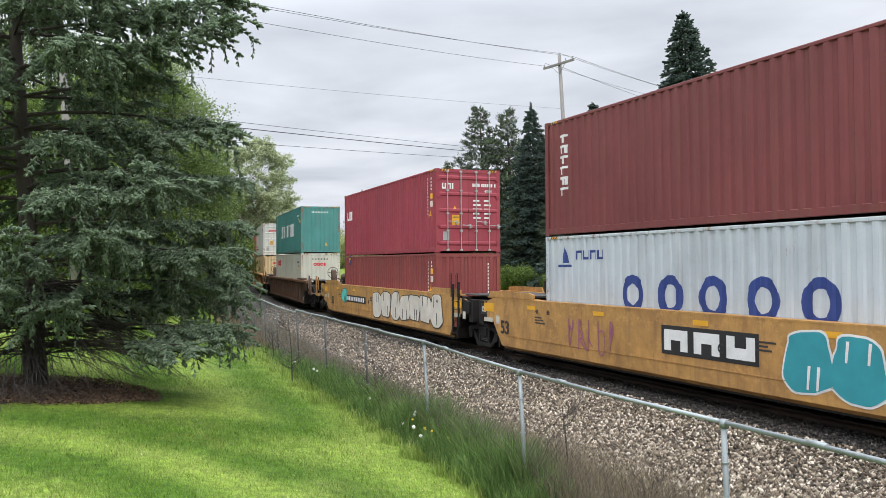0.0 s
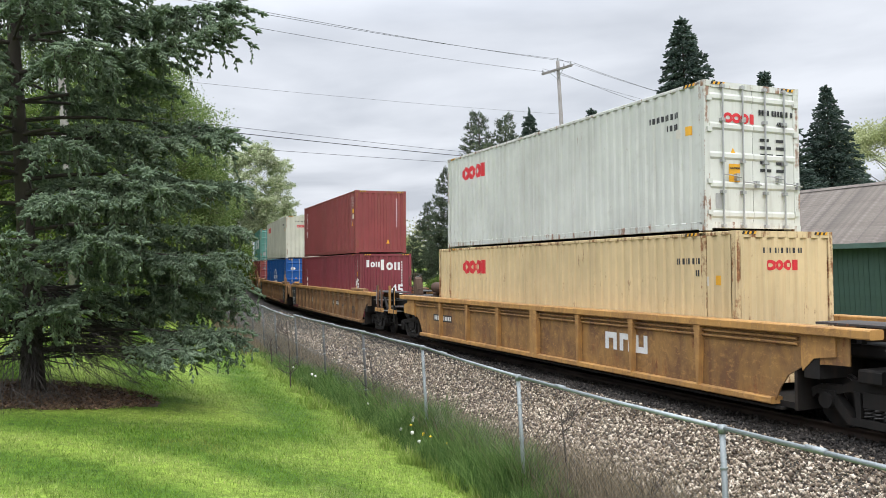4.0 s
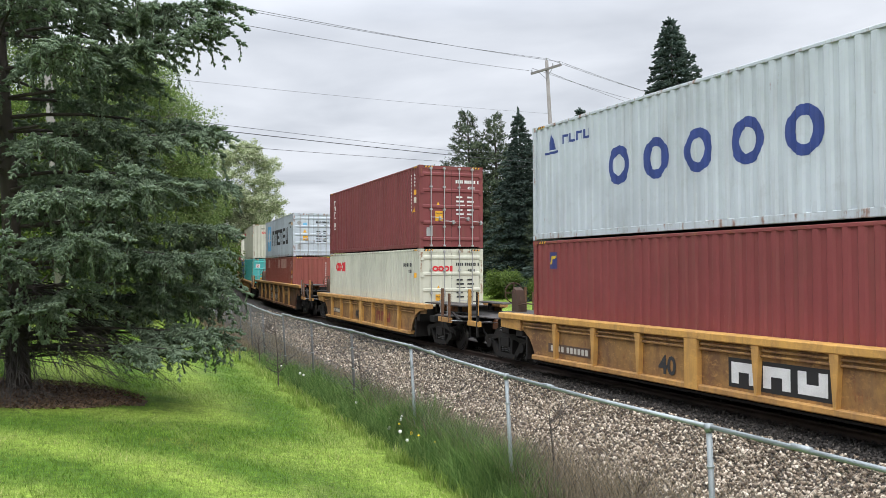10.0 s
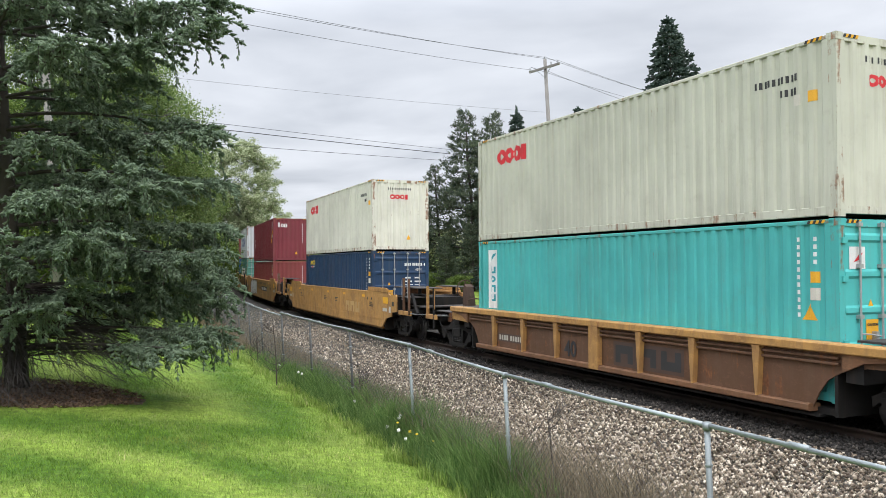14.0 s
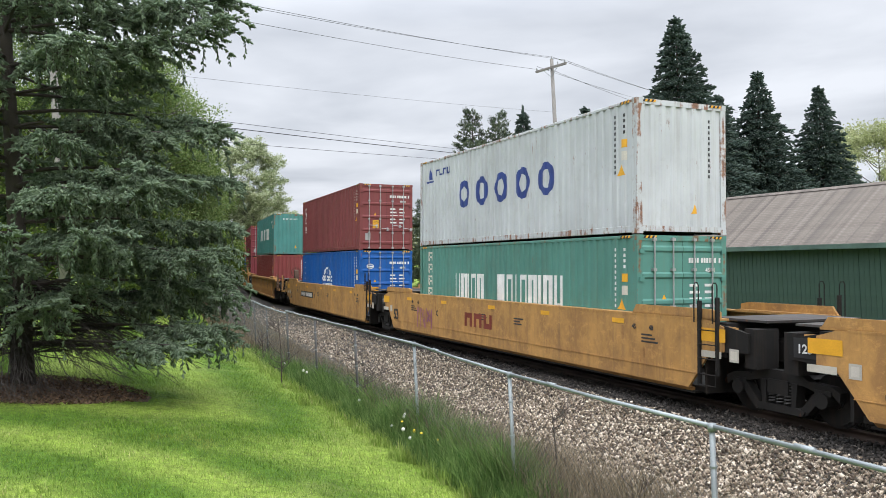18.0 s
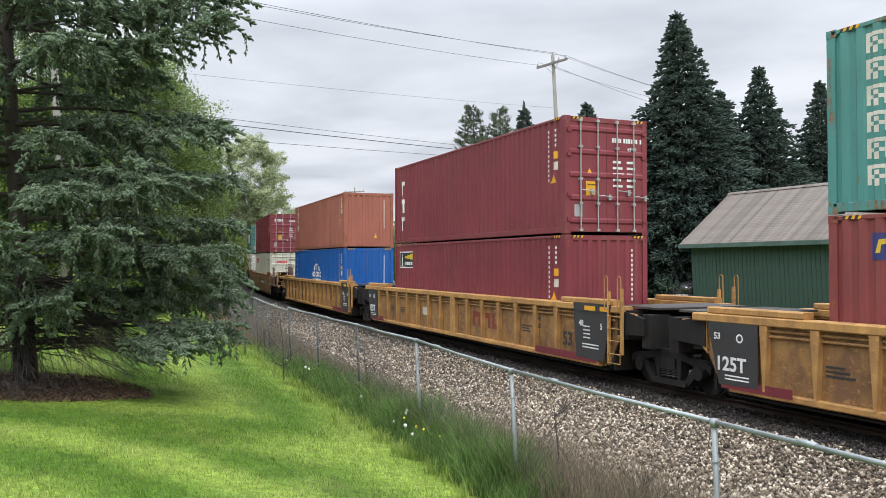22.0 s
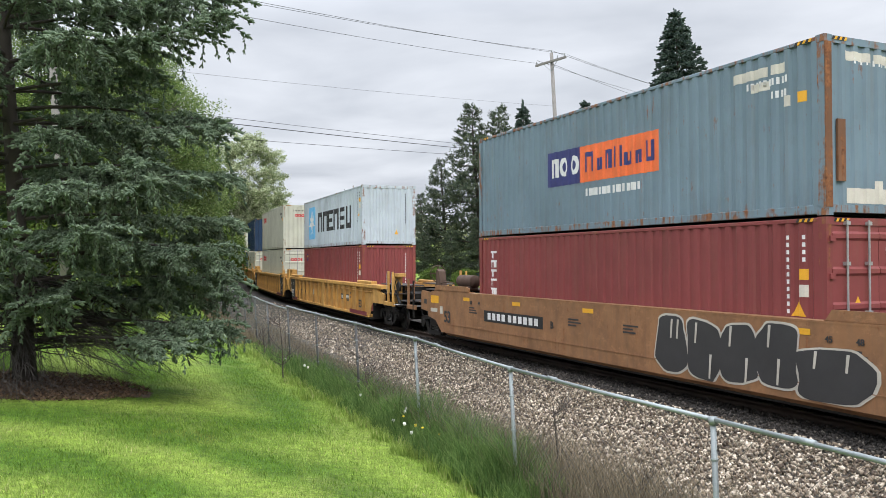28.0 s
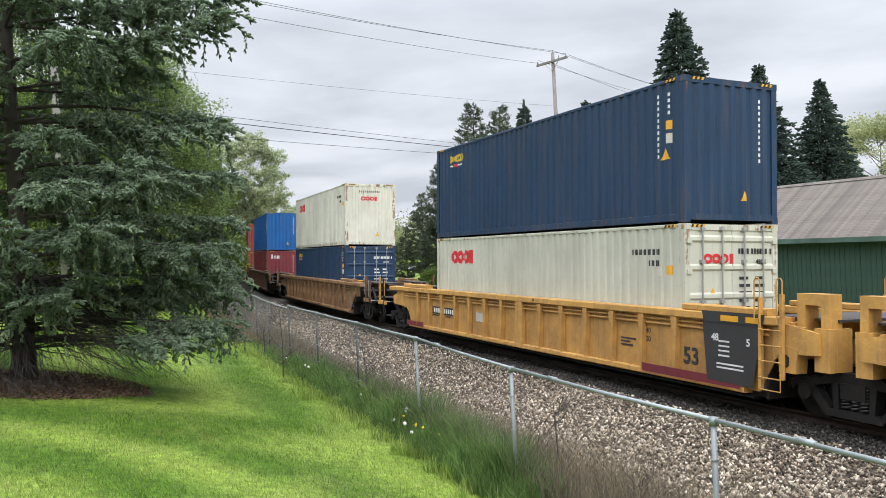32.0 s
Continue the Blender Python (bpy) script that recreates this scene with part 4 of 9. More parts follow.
def clump_tree(name, seed, H, crown_r, trunk_h, mat, bark, n_limb, per, leaf, spread=(1, 1, 1), shape="round", trunk_r=0.18, clump=0.20, subs=3):
    """A tapered, forked trunk whose limbs carry loose clumps of small leaves."""
    rng = np.random.default_rng(seed)
    rnd = random.Random(seed)
    wood = Solid()
    wood.tube([(0, 0, -0.2), (rnd.uniform(-0.1, 0.1), 0, trunk_h * 0.6), (rnd.uniform(-0.2, 0.2), rnd.uniform(-0.2, 0.2), trunk_h), (rnd.uniform(-0.3, 0.3), rnd.uniform(-0.3, 0.3), H * 0.9)], trunk_r, 8, 0.02)
    centres = []
    for k in range(n_limb):
        az, e = rnd.uniform(0, 2 * math.pi), rnd.random()
        zc = trunk_h + (H - trunk_h) * (0.04 + 0.90 * e)
        rr = crown_r * math.sqrt(max(0.06, 1 - ((e - 0.42) / 0.62) ** 2)) * rnd.uniform(0.55, 1.05)
        if shape == "cone":
            rr = crown_r * (1.05 - 0.80 * e) * rnd.uniform(0.6, 1.05)
        tip = Vector((math.cos(az) * rr * spread[0], math.sin(az) * rr * spread[1], zc))
        root = Vector((0, 0, max(trunk_h * 0.7, zc - rr * 0.7)))
        mid = (root + tip) / 2 + Vector((0, 0, 0.08 * rr))
        wood.tube([root, mid, tip], 0.028 + 0.05 * (1 - e), 4, 0.008)
        centres.append((tip, 1.0)); centres.append((mid.lerp(tip, 0.45), 0.85))
        for _ in range(subs):
            sub = tip + Vector((rnd.uniform(-1, 1), rnd.uniform(-1, 1), rnd.uniform(-0.6, 0.8))) * crown_r * 0.24
            wood.tube([mid.lerp(tip, 0.6), sub], 0.018, 3, 0.005)
            centres.append((sub, 0.8))
    P = []
    for c, k in centres:
        m = int(per * k)
        rad = crown_r * clump * k
        P.append(np.array(c) + rng.normal(size=(m, 3)) * rad * np.array([1, 1, 0.72]))
    P = np.concatenate(P)
    n = len(P)
    d = rng.normal(size=(n, 3)); d[:, 2] *= 0.6; d /= np.linalg.norm(d, axis=1)[:, None]
    a, b = rot_frames(d, rng)
    ln = leaf * rng.uniform(0.6, 1.3, n)[:, None]
    v = np.stack([P, P + d * ln * 0.5 + a * ln * 0.36, P + d * ln, P + d * ln * 0.5 - a * ln * 0.36 + b * ln * 0.08], 1)
    t = (np.array([(0, 1, 2), (0, 2, 3)])[None] + 4 * np.arange(n)[:, None, None]).reshape(-1, 3)
    tree = empty(name)
    child("trunk", wood.mesh("trunk", bark), tree)
    child("crown", mesh_tris("crown", v.reshape(-1, 3), t, mat), tree)
    return tree


leaf_spring = leafy("spring_leaves", (0.095, 0.165, 0.045), (0.290, 0.370, 0.125), 0.25, 0.45, 0.55, 0.40)
leaf_pale = leafy("pale_blossom_leaves", (0.170, 0.235, 0.080), (0.760, 0.790, 0.560), 0.25, 0.55, 0.6, 0.35)
leaf_mid = leafy("mid_green_leaves", (0.070, 0.130, 0.028), (0.220, 0.300, 0.065), 0.25, 0.4, 0.55, 0.5)
leaf_bud = leafy("budding_yellow_green_leaves", (0.300, 0.335, 0.150), (0.560, 0.590, 0.330), 0.25, 0.5, 0.6, 0.30)
leaf_olive = leafy("budding_olive_leaves", (0.180, 0.200, 0.085), (0.420, 0.440, 0.210), 0.25, 0.45, 0.6, 0.35)


def set_leafy(tree, x, y, label, k=1.0, turn=0.0, category="tree"):
    tree.matrix_basis = pose(x, y, gz(x, y) - 0.05, 0, 0, turn)
    tree.scale = (k, k, k)
    return tagged(tree, label, category)


def pine_tree(seed, H, R):
    """An open pine: rising limbs of uneven reach that end in tufted needle pads, with sky between them."""
    rng, rnd = np.random.default_rng(seed), random.Random(seed)
    wood, C, D, Ln = Solid(), [], [], []
    wood.tube([(0, 0, -0.2), (0.1, 0, H * 0.4), (-0.08, 0.05, H * 0.75), (0, 0, H * 0.97)], 0.22, 8, 0.03)
    z, lev = 1.0, 0
    while z < H - 0.3:
        f = z / H
        reach = R * float(np.interp(f, [0, 0.25, 0.55, 0.8, 1.0], [0.85, 1.0, 0.85, 0.52, 0.10]))
        for k in range(6 if f < 0.8 else 5):
            az, r = rnd.uniform(0, 2 * math.pi), reach * rnd.uniform(0.5, 1.12)
            ca, sa, rise = math.cos(az), math.sin(az), rnd.uniform(0.05, 0.45)
            at = lambda t: np.array([ca * r * t, sa * r * t, z + rise * r * t * t])
            wood.tube([Vector(at(0)), Vector(at(0.5)), Vector(at(1.0))], 0.05 * (1 - f) + 0.012, 4, 0.008)
            for j in range(max(5, int(r * 7))):
                t = rnd.uniform(0.42, 1.0)
                p = at(t) + np.array([-sa, ca, 0]) * rnd.gauss(0, 0.20 * r * (1.2 - t) + 0.12) + np.array([0, 0, rnd.gauss(0.05, 0.12)])
                for _ in range(3):
                    C.append(p + rng.normal(size=3) * 0.07)
                    D.append(np.array([ca * 0.6 + rnd.uniform(-0.8, 0.8), sa * 0.6 + rnd.uniform(-0.8, 0.8), rnd.uniform(0.0, 1.1)])); Ln.append(rnd.uniform(0.20, 0.36))
        z += 0.42
        lev += 1
    C, D, Ln = np.array(C), np.array(D), np.array(Ln)
    D /= np.linalg.norm(D, axis=1)[:, None]
    tree = empty("pine_tree")
    child("trunk", wood.mesh("trunk", bark_dark), tree)
    child("crown", shoot_mesh("crown", C, D, Ln, 0.15, 8, rng, needle_pine, 0.035), tree)
    return tree


pine = pine_tree(21, 14.4, 3.3)
set_leafy(pine, 2.95, 65.9, "dark bushy pine with a rounded open crown")
set_leafy(copy_thing(pine, Matrix()), 5.1, 66.5, "dark bushy pine with a rounded open crown", 0.98, 140)
set_leafy(copy_thing(pine, Matrix()), 0.2, 69.0, "lower dark pine at the edge of the group", 0.72, 75)
for k, (x, y) in enumerate(((0.6, 62.0), (2.6, 60.5), (4.6, 59.0), (-1.6, 67.0), (-3.4, 72.0), (6.8, 57.0), (-5.0, 78.0))):
    set_leafy(copy_thing(pine, Matrix()), x, y, "young dark pine in the undergrowth", 0.30 + 0.05 * (k % 3), 67 * k)
set_leafy(copy_thing(pine, Matrix()), -1.9, 74.0, "low dark pine at the edge of the group", 0.55, 200)

big = clump_tree("maple_tree", 31, 20.9, 5.3, 4.0, leaf_pale, bark_grey, 90, 120, 0.22, trunk_r=0.35, clump=0.060, subs=8)
set_leafy(big, -27.3, 116.0, "tall broadleaf tree with pale spring leaves and blossom")
b2 = clump_tree("maple_tree", 32, 15.0, 4.6, 2.0, leaf_spring, bark_grey, 76, 150, 0.125, trunk_r=0.22, clump=0.085, subs=7)
set_leafy(b2, -17.4, 45.0, "broadleaf tree with fresh yellow-green leaves")
set_leafy(copy_thing(b2, Matrix()), -22.0, 41.0, "broadleaf tree with fresh green leaves", 0.98, 90)
set_leafy(copy_thing(b2, Matrix()), -27.0, 43.0, "broadleaf tree with fresh green leaves", 1.05, 200)
b3 = clump_tree("maple_tree", 33, 13.0, 4.2, 1.2, leaf_mid, bark_grey, 62, 170, 0.16, trunk_r=0.2, clump=0.11, subs=6)
set_leafy(b3, -22.8, 58.0, "dense green broadleaf tree beside the track")
set_leafy(copy_thing(b3, Matrix()), -27.5, 72.0, "dense green broadleaf tree beside the track", 1.1, 70)
set_leafy(copy_thing(b3, Matrix()), -32.0, 52.0, "dense green broadleaf tree", 1.15, 150)
for k, s_at in enumerate((47, 53, 59, 65, 71, 77, 84, 91, 98, 106, 114, 122)):
    p = beside(s_at, -9.6 - 1.6 * (k % 2))
    set_leafy(copy_thing(b2 if s_at < 80 else b3, Matrix()), p.x, p.y, "dense green broadleaf tree beside the fence", (0.95 if s_at < 80 else 1.15) + 0.12 * (k % 3), 45 * k)
set_leafy(copy_thing(b3, Matrix()), -18.6, 37.0, "dense green broadleaf tree behind the lawn", 0.8, 220)
b4 = clump_tree("shrub", 34, 5.2, 2.3, 0.25, leaf_mid, bark_grey, 40, 190, 0.14, trunk_r=0.06)
for x, y, k, a in ((-15.4, 42.0, 0.9, 0), (-18.0, 51.0, 1.0, 60), (-19.6, 61.5, 1.1, 120), (-14.6, 36.5, 0.6, 30), (-22.6, 76.0, 1.25, 20), (-27.6, 92.0, 1.6, 80), (-32.5, 100.0, 1.8, 200), (-24.5, 66.0, 1.5, 250), (-30.0, 84.0, 1.9, 300)):
    ob = b4 if a == 0 else copy_thing(b4, Matrix())
    set_leafy(ob, x, y, "green leafy shrub beside the fence", k, a, "shrub")
hedge = clump_tree("shrub", 35, 2.3, 1.6, 0.15, leaf_mid, bark_grey, 34, 150, 0.13, trunk_r=0.04)
for k, (x, y) in enumerate(((6.2, 49.0), (8.0, 47.5), (4.2, 53.0), (1.5, 60.0), (-0.5, 64.0), (10.2, 46.5))):
    ob = hedge if k == 0 else copy_thing(hedge, Matrix())
    set_leafy(ob, x, y, "low green shrub beyond the track", 0.58 + 0.10 * (k % 3), 50 * k, "shrub")
far = clump_tree("maple_tree", 36, 12.5, 5.0, 2.5, leaf_bud, bark_grey, 60, 110, 0.17, trunk_r=0.25, clump=0.085, subs=7)
for k, (x, y, sc) in enumerate(((-12.5, 125, 0.45), (-6.0, 128, 0.42), (1.0, 132, 0.5), (-17.5, 140, 0.5), (8, 120, 0.5), (36.9, 68, 0.95), (31.5, 72, 0.6), (43, 70, 1.0), (26, 76, 0.6), (15.5, 85, 0.9), (21, 90, 0.95), (50, 62, 1.2))):
    ob = far if k == 0 else copy_thing(far, Matrix())
    set_leafy(ob, x, y, "budding olive-green tree in the distance", sc, 47 * k)
woods = clump_tree("distant_woods", 37, 5.0, 22.0, 0.5, leaf_olive, bark_grey, 60, 260, 0.42, (1.0, 0.35, 1), clump=0.09, subs=4)
for k, (x, y) in enumerate(((-60, 150), (-25, 165), (20, 170), (65, 160), (110, 140), (-95, 120), (-60, 90))):
    ob = woods if k == 0 else copy_thing(woods, Matrix())
    ob.matrix_basis = pose(x, y, -0.1, 0, 0, 20 * k)
    tagged(ob, "distant belt of budding woodland", "woods", "", "stuff")

# bare saplings by the fence
def sapling(s, d, h, seed, n=9):
    rnd = random.Random(seed)
    p = beside(s, d)
    ob = tagged(empty("sapling", pose(p.x, p.y, gz(p.x, p.y))), "bare brown sapling growing through the fence", "sapling")
    stem = Solid().tube([(0, 0, -0.05), (0.02, 0.01, h * 0.5), (-0.01, 0.0, h)], 0.017, 5, 0.005)
    twigs = Solid()
    for k in range(n):
        z = h * rnd.uniform(0.12, 0.95)
        a, r = rnd.uniform(0, 6.28), rnd.uniform(0.18, 0.55) * (1.15 - 0.6 * z / h)
        e = Vector((math.cos(a) * r, math.sin(a) * r, z + r * rnd.uniform(0.5, 1.2)))
        m = Vector((e.x * 0.5, e.y * 0.5, z + (e.z - z) * 0.35))
        twigs.tube([(0, 0, z), m, e], 0.009, 4, 0.004)
        for j in range(3):
            q = m.lerp(e, rnd.uniform(0.1, 0.9))
            twigs.tube([q, q + Vector((rnd.uniform(-0.15, 0.15), rnd.uniform(-0.15, 0.15), rnd.uniform(0.05, 0.2)))], 0.005, 3, 0.002)
    child("stem", stem.mesh("stem", twig_brown), ob)
    tagged(child("branchwork", twigs.mesh("branchwork", twig_brown), ob), kind="stuff")


sapling(12.6, -7.75, 1.55, 1, 11)
sapling(8.4, -7.2, 1.05, 2, 12)
sapling(8.9, -7.0, 0.9, 3, 10)
sapling(2.2, -7.15, 1.15, 4, 6)
sapling(17.0, -7.3, 0.9, 5, 10)
sapling(1.2, -6.9, 0.6, 6, 6)

# leaf litter under the spruce
def mulch():
    m, nt, bs = nodes_of("leaf_litter")
    nz = noise_node(nt, 22, 6, 0.7)
    col = ramp_node(nt, nz.outputs["Fac"], [(0.3, (0.022, 0.014, 0.010)), (0.55, (0.075, 0.045, 0.030)), (0.75, (0.19, 0.12, 0.075))]).outputs[0]
    nt.links.new(col, bs.inputs["Base Color"])
    bs.inputs["Roughness"].default_value = 0.95
    bump(nt, bs, nz.outputs["Fac"], 0.8, 0.03)
    rnd = random.Random(6)
    v, f = [], []
    cx, cy, n, rings = -7.0, 13.15, 48, 7
    for r in range(rings + 1):
        for k in range(n):
            a = 2 * math.pi * k / n
            rad = 1.85 * (1 + 0.10 * math.sin(3 * a + 1) + 0.06 * math.sin(7 * a) + 0.04 * math.sin(13 * a + 2)) * r / rings
            x, y = cx + rad * math.cos(a) * 1.08, cy + rad * math.sin(a) * 0.92
            v.append((x, y, gz(x, y) + 0.035 + 0.03 * (1 - r / rings) + (0.02 * noise.noise(Vector((x * 6, y * 6, 0))) if r < rings else -0.05)))
    f = [(r * n + k, r * n + (k + 1) % n, (r + 1) * n + (k + 1) % n, (r + 1) * n + k) for r in range(rings) for k in range(n)]
    tagged(new("leaf_litter", mesh_from("leaf_litter", v, f, m)), "dark brown needle and leaf litter under the spruce", "leaf litter", "", "stuff")
    pts = []
    rng = np.random.default_rng(9)
    nn = 5000
    a, r = rng.uniform(0, 6.28, nn), 1.85 * np.sqrt(rng.random(nn))
    x, y = cx + r * np.cos(a) * 1.08, cy + r * np.sin(a) * 0.92
    litter = leafy("fallen_leaf", (0.035, 0.022, 0.015), (0.22, 0.14, 0.085), 2, 0.1, 0.9, 0.4)
    blades("fallen_leaves", np.stack([x, y, ground_z(x, y) + 0.05], 1), 0.035, 0.04, 2.5, litter, "scattered dry brown leaves", "leaves", 10, False)


mulch()

# ---- green shed ----
def build_shed():
    shed = tagged(empty("shed", pose(10.98, 36.06, 0.0, 0, 0, -62.4)), "long green board-sided shed with a weathered grey shingle roof", "shed")
    green = painted_steel("green_board_paint", (0.040, 0.074, 0.061), 0.0, (0.026, 0.036, 0.032), 0.5, 0.7, 0.2)
    trim = plain("green_trim_paint", (0.075, 0.125, 0.108), 0.6)
    LEN, W, EAVE, RIDGE, OVER = 15.0, 5.9, 2.62, 4.85, 0.36
    slope = (RIDGE - EAVE) / (W / 2 + OVER)
    top = EAVE + slope * OVER - 0.08
    core = Solid().box(0.06, LEN - 0.06, 0.06, W - 0.06, -0.3, top - 0.02)
    core.plate([(0.08, top - 0.02), (LEN - 0.08, top - 0.02), (LEN - 0.08, top + 0.01), (0.08, top + 0.01)], 0.06, W - 0.06)
    child("wall", core.mesh("wall", green), shed)
    n = int(LEN / 0.205)
    rnd = random.Random(3)
    def board(h, w, bow):
        return Solid().plate([(-w / 2, -0.25), (w / 2, -0.25), (w / 2 + bow, h), (-w / 2 + bow, h)], -0.022, 0.055).plate([(w / 2 - 0.012, -0.25), (w / 2 + 0.014, -0.25), (w / 2 + 0.014 + bow, h), (w / 2 - 0.012 + bow, h)], -0.034, 0.0).mesh("board", green)
    kinds = [board(top - 0.02, 0.188, b) for b in (-0.006, 0.0, 0.005)]
    for i in range(n):
        child("board", rnd.choice(kinds), shed, "", pose(0.12 + i * 0.205, rnd.uniform(-0.004, 0.004), 0))
    m = int(W / 0.205)
    for i in range(m):
        y = 0.14 + i * 0.205
        h = top + slope * min(y, W - y) - 0.12
        child("board", board(h, 0.188, 0.0), shed, "", pose(0.0, y, 0, 0, 0, -90))
    # roof slopes with courses of shingles
    m_sh, nt, bs = nodes_of("asphalt_shingles")
    info = nt.nodes.new("ShaderNodeObjectInfo")
    base = ramp_node(nt, info.outputs["Random"], [(0.0, (0.150, 0.126, 0.106)), (1.0, (0.175, 0.150, 0.128))]).outputs[0]
    blot = noise_node(nt, 0.9, 5, 0.65, (1, 1, 1), "Object")
    base = mix_node(nt, base, (0.065, 0.060, 0.054), ramp_node(nt, blot.outputs["Fac"], [(0.45, (0,) * 3), (0.75, (0.75,) * 3)]).outputs[0])
    br = nt.nodes.new("ShaderNodeTexBrick")
    br.inputs["Scale"].default_value = 1.0
    br.inputs["Brick Width"].default_value, br.inputs["Row Height"].default_value, br.inputs["Mortar Size"].default_value = 0.32, 0.4, 0.012
    br.inputs["Color1"].default_value, br.inputs["Color2"].default_value, br.inputs["Mortar"].default_value = (1, 1, 1, 1), (0.72, 0.72, 0.72, 1), (0.4, 0.4, 0.4, 1)
    co = nt.nodes.new("ShaderNodeTexCoord")
    nt.links.new(co.outputs["Object"], br.inputs["Vector"])
    base = mix_node(nt, base, br.outputs["Color"], 0.16, "MULTIPLY")
    run_off = noise_node(nt, 1.0, 6, 0.7, (2.2, 0.5, 1), warp=0.5)
    base = mix_node(nt, base, (0.050, 0.044, 0.040), ramp_node(nt, run_off.outputs["Fac"], [(0.52, (0,) * 3), (0.72, (0.7,) * 3)]).outputs[0])
    pale = noise_node(nt, 3.0, 7, 0.75, (0.8, 2.5, 1))
    base = mix_node(nt, base, (0.30, 0.265, 0.235), ramp_node(nt, pale.outputs["Fac"], [(0.50, (0,) * 3), (0.70, (0.6,) * 3)]).outputs[0])
    nt.links.new(base, bs.inputs["Base Color"])
    bs.inputs["Roughness"].default_value = 0.95
    bump(nt, bs, noise_node(nt, 120, 3).outputs["Fac"], 0.4, 0.006)
    run = math.hypot(W / 2 + OVER, RIDGE - EAVE)
    tilt = math.degrees(math.atan(slope))
    slab_me = Solid().box(-0.34, LEN + 0.34, 0.0, run, -0.07, -0.015).mesh("roof_deck", trim)
    rows = 24
    course = Solid().box(-0.36, LEN + 0.36, -0.01, run / rows + 0.03, 0.0, 0.012).mesh("shingle_course", m_sh)
    for flip in (0, 1):
        place = pose(0, -OVER, EAVE, tilt, 0, 0) if not flip else pose(LEN, W + OVER, EAVE, tilt, 0, 180)
        roof = child("roof", slab_me, shed, "grey-brown weathered shingle roof", place)
        for i in range(rows):
            child("shingle_course", course, roof, "", pose(0, i * run / rows, -0.012 + 0.0006 * (i % 2), 2.2, 0, 0))
    child("ridge_cap", Solid().prism([(-0.16, -0.09), (0, 0.02), (0.16, -0.09), (0, -0.02)], -0.38, LEN + 0.38).mesh("ridge_cap", m_sh), shed, "", pose(0, W / 2, RIDGE + 0.03))
    child("fascia", Solid().box(-0.36, LEN + 0.36, -OVER - 0.045, -OVER - 0.01, EAVE - 0.16, EAVE + 0.02).mesh("fascia", trim), shed, "pale green painted fascia board")
    child("soffit", Solid().box(-0.34, LEN + 0.34, -OVER, 0.0, EAVE - 0.10, EAVE - 0.07).mesh("soffit", trim), shed)
    g = Solid().plate([(-OVER, EAVE - 0.12), (-OVER, EAVE), (W / 2, RIDGE), (W + OVER, EAVE), (W + OVER, EAVE - 0.12), (W / 2, RIDGE - 0.14)], 0.335, 0.365)
    child("barge_board", g.mesh("barge_board", trim), shed, "", pose(0, 0, 0, 0, 0, 90))


build_shed()


